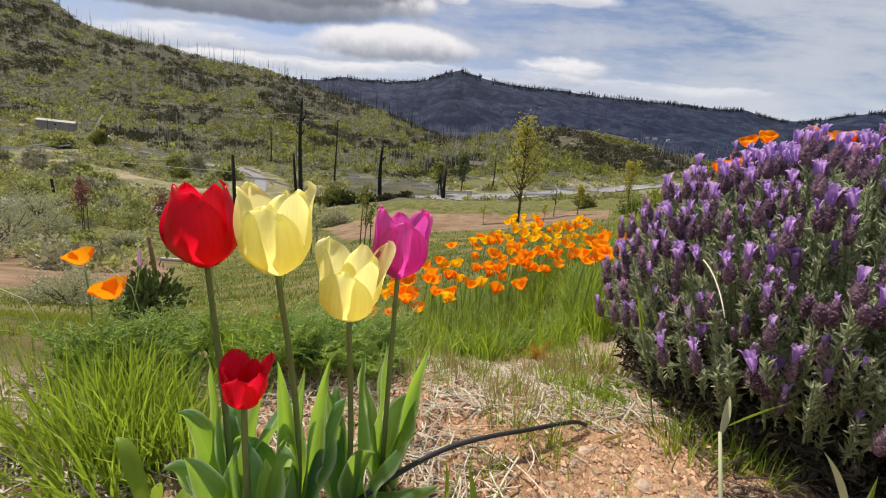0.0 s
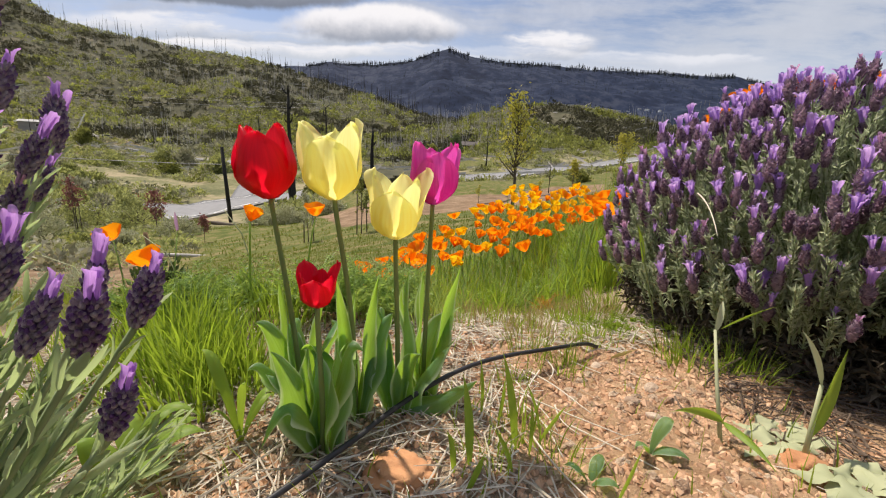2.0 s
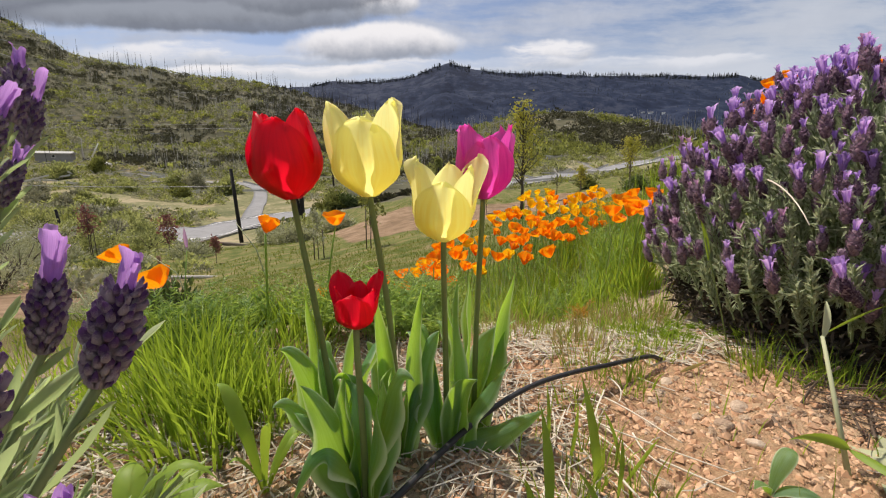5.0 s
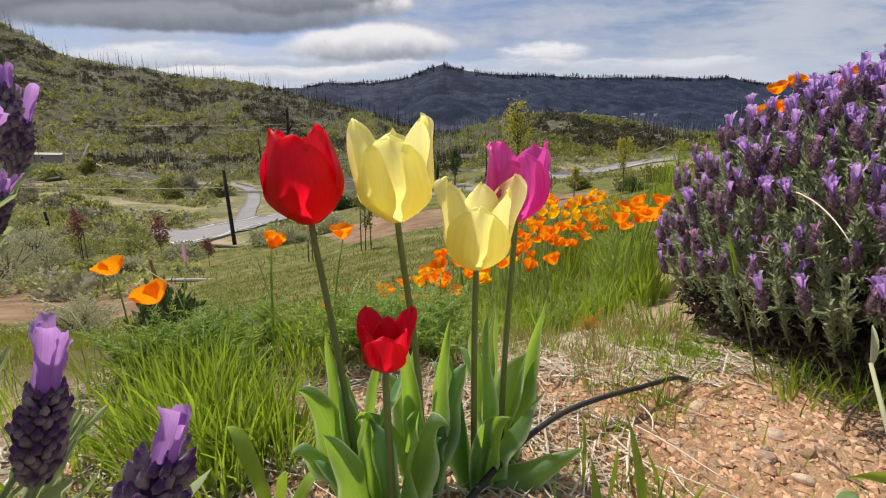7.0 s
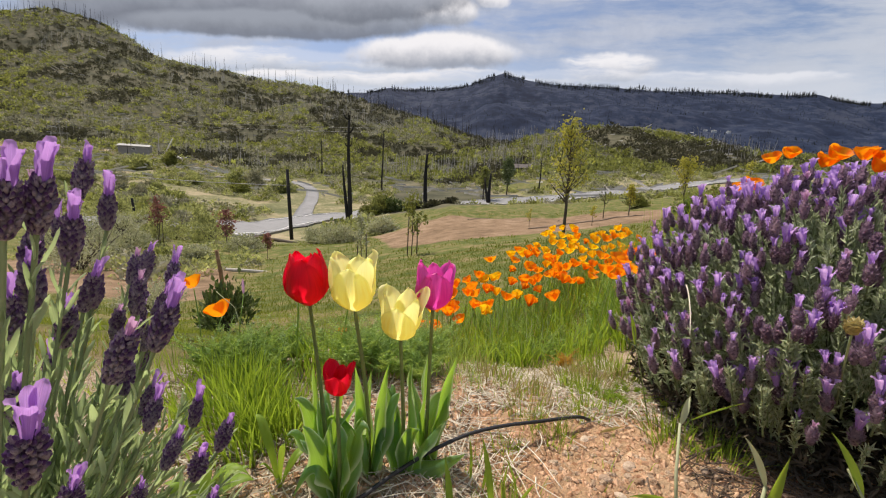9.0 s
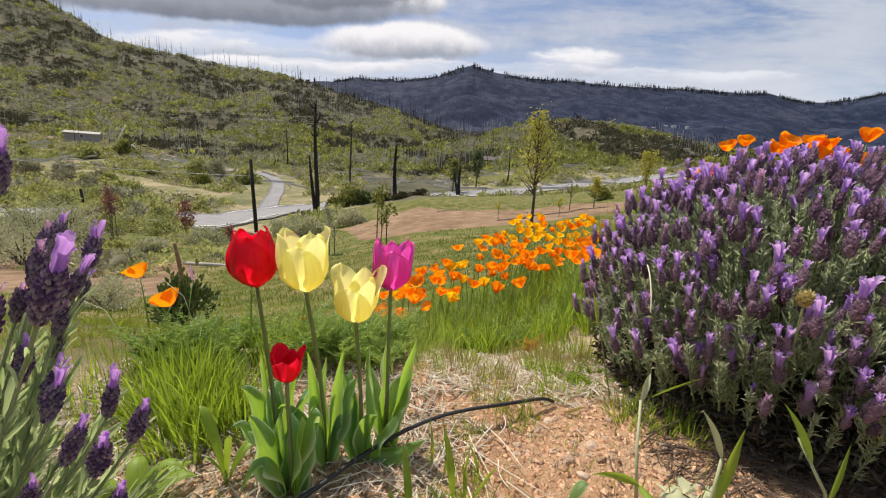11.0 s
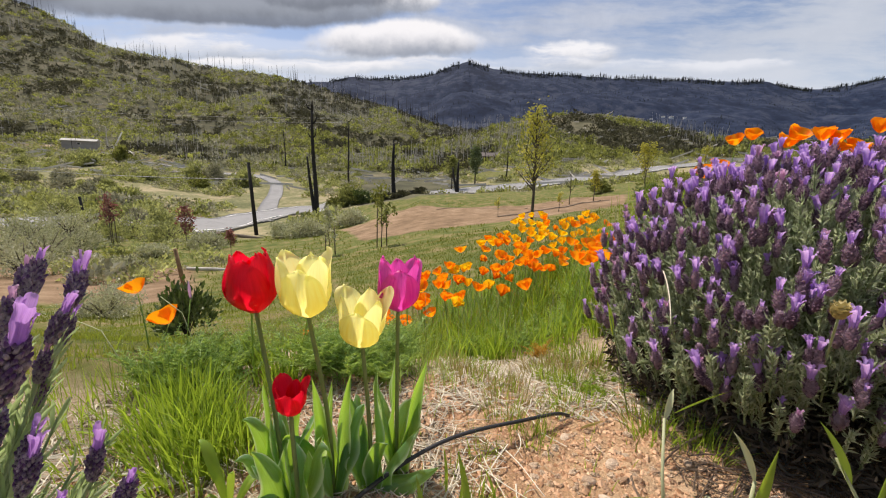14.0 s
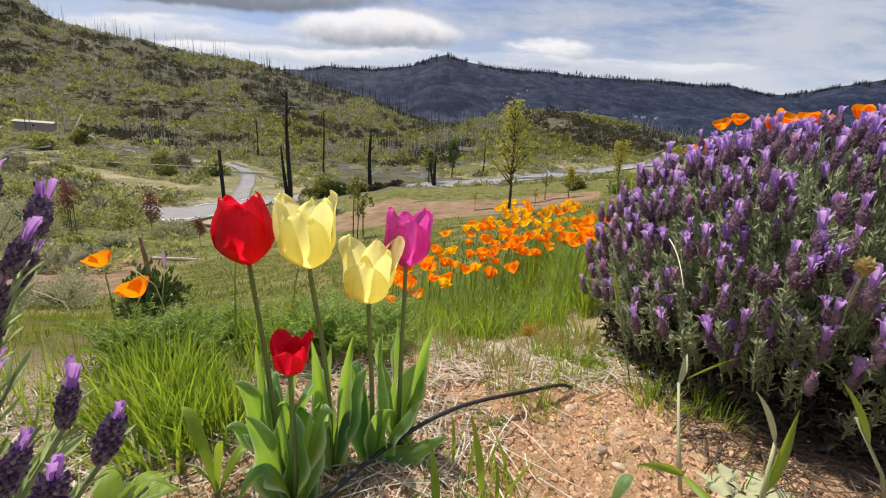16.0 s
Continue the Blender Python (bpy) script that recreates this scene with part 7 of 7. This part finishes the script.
for k, (bx, by, tx, ty, tz, w) in enumerate(((0.132, 0.174, 0.122, 0.172, 0.095, 0.0075), (0.118, 0.165, 0.110, 0.16, 0.050, 0.005), (0.178, 0.205, 0.160, 0.21, 0.098, 0.0075), (0.128, 0.15, 0.14, 0.14, 0.045, 0.006),
                                             (0.19, 0.20, 0.185, 0.19, 0.06, 0.004), (0.165, 0.24, 0.170, 0.24, 0.055, 0.004), (0.20, 0.215, 0.225, 0.21, 0.045, 0.005), (0.15, 0.255, 0.145, 0.25, 0.07, 0.0035),
                                             (0.245, 0.14, 0.262, 0.14, 0.055, 0.004), (0.21, 0.24, 0.19, 0.245, 0.05, 0.003), (0.17, 0.17, 0.15, 0.18, 0.04, 0.004))):
    strap("grass_shoot", (bx, by, -0.003), (tx, ty, tz), w, "grass" if k % 3 else "bright_leaf", "single upright green grass shoot in the mulch", 0.012, (0.003, 0), "grass shoot", "grass shoots")


def stalk(points, radius, leaves, label, mat="stalk"):
    base = np.array((points[0][0], points[0][1], gz(points[0][0], points[0][1])))
    t = thing("grass_stalk", base, label, "grass stalk", "pale grass stalks")
    line = np.array([(x, y, z) for x, y, z in points]) - base
    part("stem", tube(Soup(), line, np.linspace(radius, radius * 0.7, len(line)), 7), MAT[mat], t)
    for a, b, w, m in leaves:
        a, b = np.array(a) - base, np.array(b) - base
        q = bezier([a, (a + b) / 2 + np.array((0, 0, 0.012)), b], 9)
        part("leaf", ribbon(Soup(), q, (1, 0.3, 0.1), leaf_width(9, w, 0.35), 0.5, 0.0, 5), MAT[m], t)


stalk([(0.388, 0.225, 0), (0.392, 0.25, 0.05), (0.405, 0.285, 0.095)], 0.0022, [((0.405, 0.285, 0.092), (0.423, 0.306, 0.122), 0.0085, "stalk"), ((0.39, 0.23, 0.02), (0.33, 0.22, 0.035), 0.008, "bright_leaf"), ((0.39, 0.23, 0.02), (0.40, 0.17, 0.01), 0.010, "bright_leaf")], "pale bent grass stalk with a folded tip")
stalk([(0.455, 0.205, 0), (0.460, 0.21, 0.035), (0.468, 0.218, 0.070)], 0.0026, [((0.468, 0.218, 0.068), (0.440, 0.222, 0.124), 0.008, "stalk"), ((0.458, 0.208, 0.02), (0.492, 0.225, 0.105), 0.016, "grass")], "pale grass stalk with a kinked blade")
stalk([(0.585, 0.205, 0), (0.575, 0.21, 0.045), (0.545, 0.22, 0.10)], 0.002, [((0.56, 0.215, 0.07), (0.525, 0.225, 0.138), 0.010, "bright_leaf"), ((0.58, 0.21, 0.03), (0.60, 0.22, 0.10), 0.009, "bright_leaf")], "fresh grass stalk with a bright blade")
stalk([(0.432, 0.435, 0), (0.418, 0.44, 0.06), (0.405, 0.45, 0.12), (0.395, 0.455, 0.16)], 0.0011, [((0.40, 0.452, 0.13), (0.388, 0.46, 0.185), 0.007, "grass")], "thin dark grass stalk before the lavender", "tulip_stem")
stalk([(-0.33, 0.50, 0), (-0.335, 0.52, 0.08), (-0.338, 0.54, 0.135)], 0.0011, [((-0.338, 0.54, 0.13), (-0.343, 0.545, 0.165), 0.005, "bract_pink")], "poppy stalk with a pinkish closed bud", "poppy_leaf")
for points in ([(-0.44, 0.50, 0), (-0.50, 0.52, 0.07), (-0.56, 0.53, 0.085)], [(-0.23, 0.60, 0), (-0.26, 0.60, 0.12), (-0.29, 0.60, 0.165)], [(-0.36, 0.58, 0), (-0.40, 0.60, 0.08), (-0.45, 0.61, 0.11)]):
    stalk(points, 0.001, [], "thin pale seed stalk among the foliage")

# a fallen pale leaf rosette on the soil
t = thing("withered_leaves", (0.462, 0.236, gz(0.462, 0.236)), "flat heap of pale withered leaves on soil", "withered leaves")
for k in range(9):
    a = k * 0.75
    L = rng.uniform(0.035, 0.085)
    o = np.array((math.cos(a), math.sin(a) * 0.7, 0))
    q = bezier([o * 0.004 + np.array((0, 0, 0.004)), o * L * 0.5 + np.array((0, 0, rng.uniform(0.008, 0.02))), o * L + np.array((0, 0, rng.uniform(0.002, 0.010)))], 11)
    part("leaf", ribbon(Soup(), q, (-math.sin(a), math.cos(a), rng.uniform(-0.3, 0.3)), leaf_width(11, rng.uniform(0.016, 0.028), 0.5), 0.3, 0.5, 5, k), MAT["stalk"], t)

# long dry stems fallen across the mulch
for k in range(11):
    x0, y0 = rng.uniform(0.15, 0.25), rng.uniform(0.20, 0.38)
    x1, y1 = x0 + rng.uniform(-0.02, 0.12), y0 - rng.uniform(0.05, 0.15)
    line = drop_on([(x0 + (x1 - x0) * q + 0.008 * math.sin(3 * q + k), y0 + (y1 - y0) * q) for q in np.linspace(0, 1, 9)])
    line[:, 2] = np.linspace(line[0, 2], line[-1, 2], 9) + rng.uniform(0.004, 0.012)
    solid("fallen_straw", tube(Soup(), line, np.linspace(0.0010, 0.0005, 9), 5), MAT["straw"], "long pale straw lying on the mulch", "straw", "fallen straws")
for x, y, r, n in ((0.185, 0.235, 0.03, 60), (0.150, 0.185, 0.025, 40), (0.215, 0.195, 0.03, 50), (0.235, 0.40, 0.03, 60), (0.20, 0.33, 0.025, 40)):
    clump("grass_clump", x, y, r, n, (0.015, 0.06), (0.0009, 0.0020), MAT["grass"], "thin tuft of fresh green grass in the mulch", tufts=4)
strap("yellowed_leaf", (0.345, 0.395, 0.004), (0.385, 0.402, 0.014), 0.007, "dry_grass", "yellowed dry leaf on bare soil", 0.004, category="dry leaf")
strap("fresh_blade", (0.43, 0.31, 0.085), (0.505, 0.325, 0.112), 0.0035, "bright_leaf", "thin yellow-green blade caught on the lavender bush", 0.006, category="grass blade")
t = thing("withered_leaves", (0.475, 0.165, gz(0.475, 0.165)), "crumpled heap of pale withered leaves on soil", "withered leaves")
for k in range(8):
    a = k * 0.83 + 0.3
    L = rng.uniform(0.04, 0.08)
    o = np.array((math.cos(a), math.sin(a) * 0.7, 0))
    q = bezier([o * 0.004 + np.array((0, 0, 0.004)), o * L * 0.5 + np.array((0, 0, rng.uniform(0.010, 0.028))), o * L + np.array((0, 0, rng.uniform(0.002, 0.012)))], 11)
    part("leaf", ribbon(Soup(), q, (-math.sin(a), math.cos(a), rng.uniform(-0.3, 0.3)), leaf_width(11, rng.uniform(0.022, 0.034), 0.5), 0.3, 0.6, 5, k), MAT["stalk"], t)
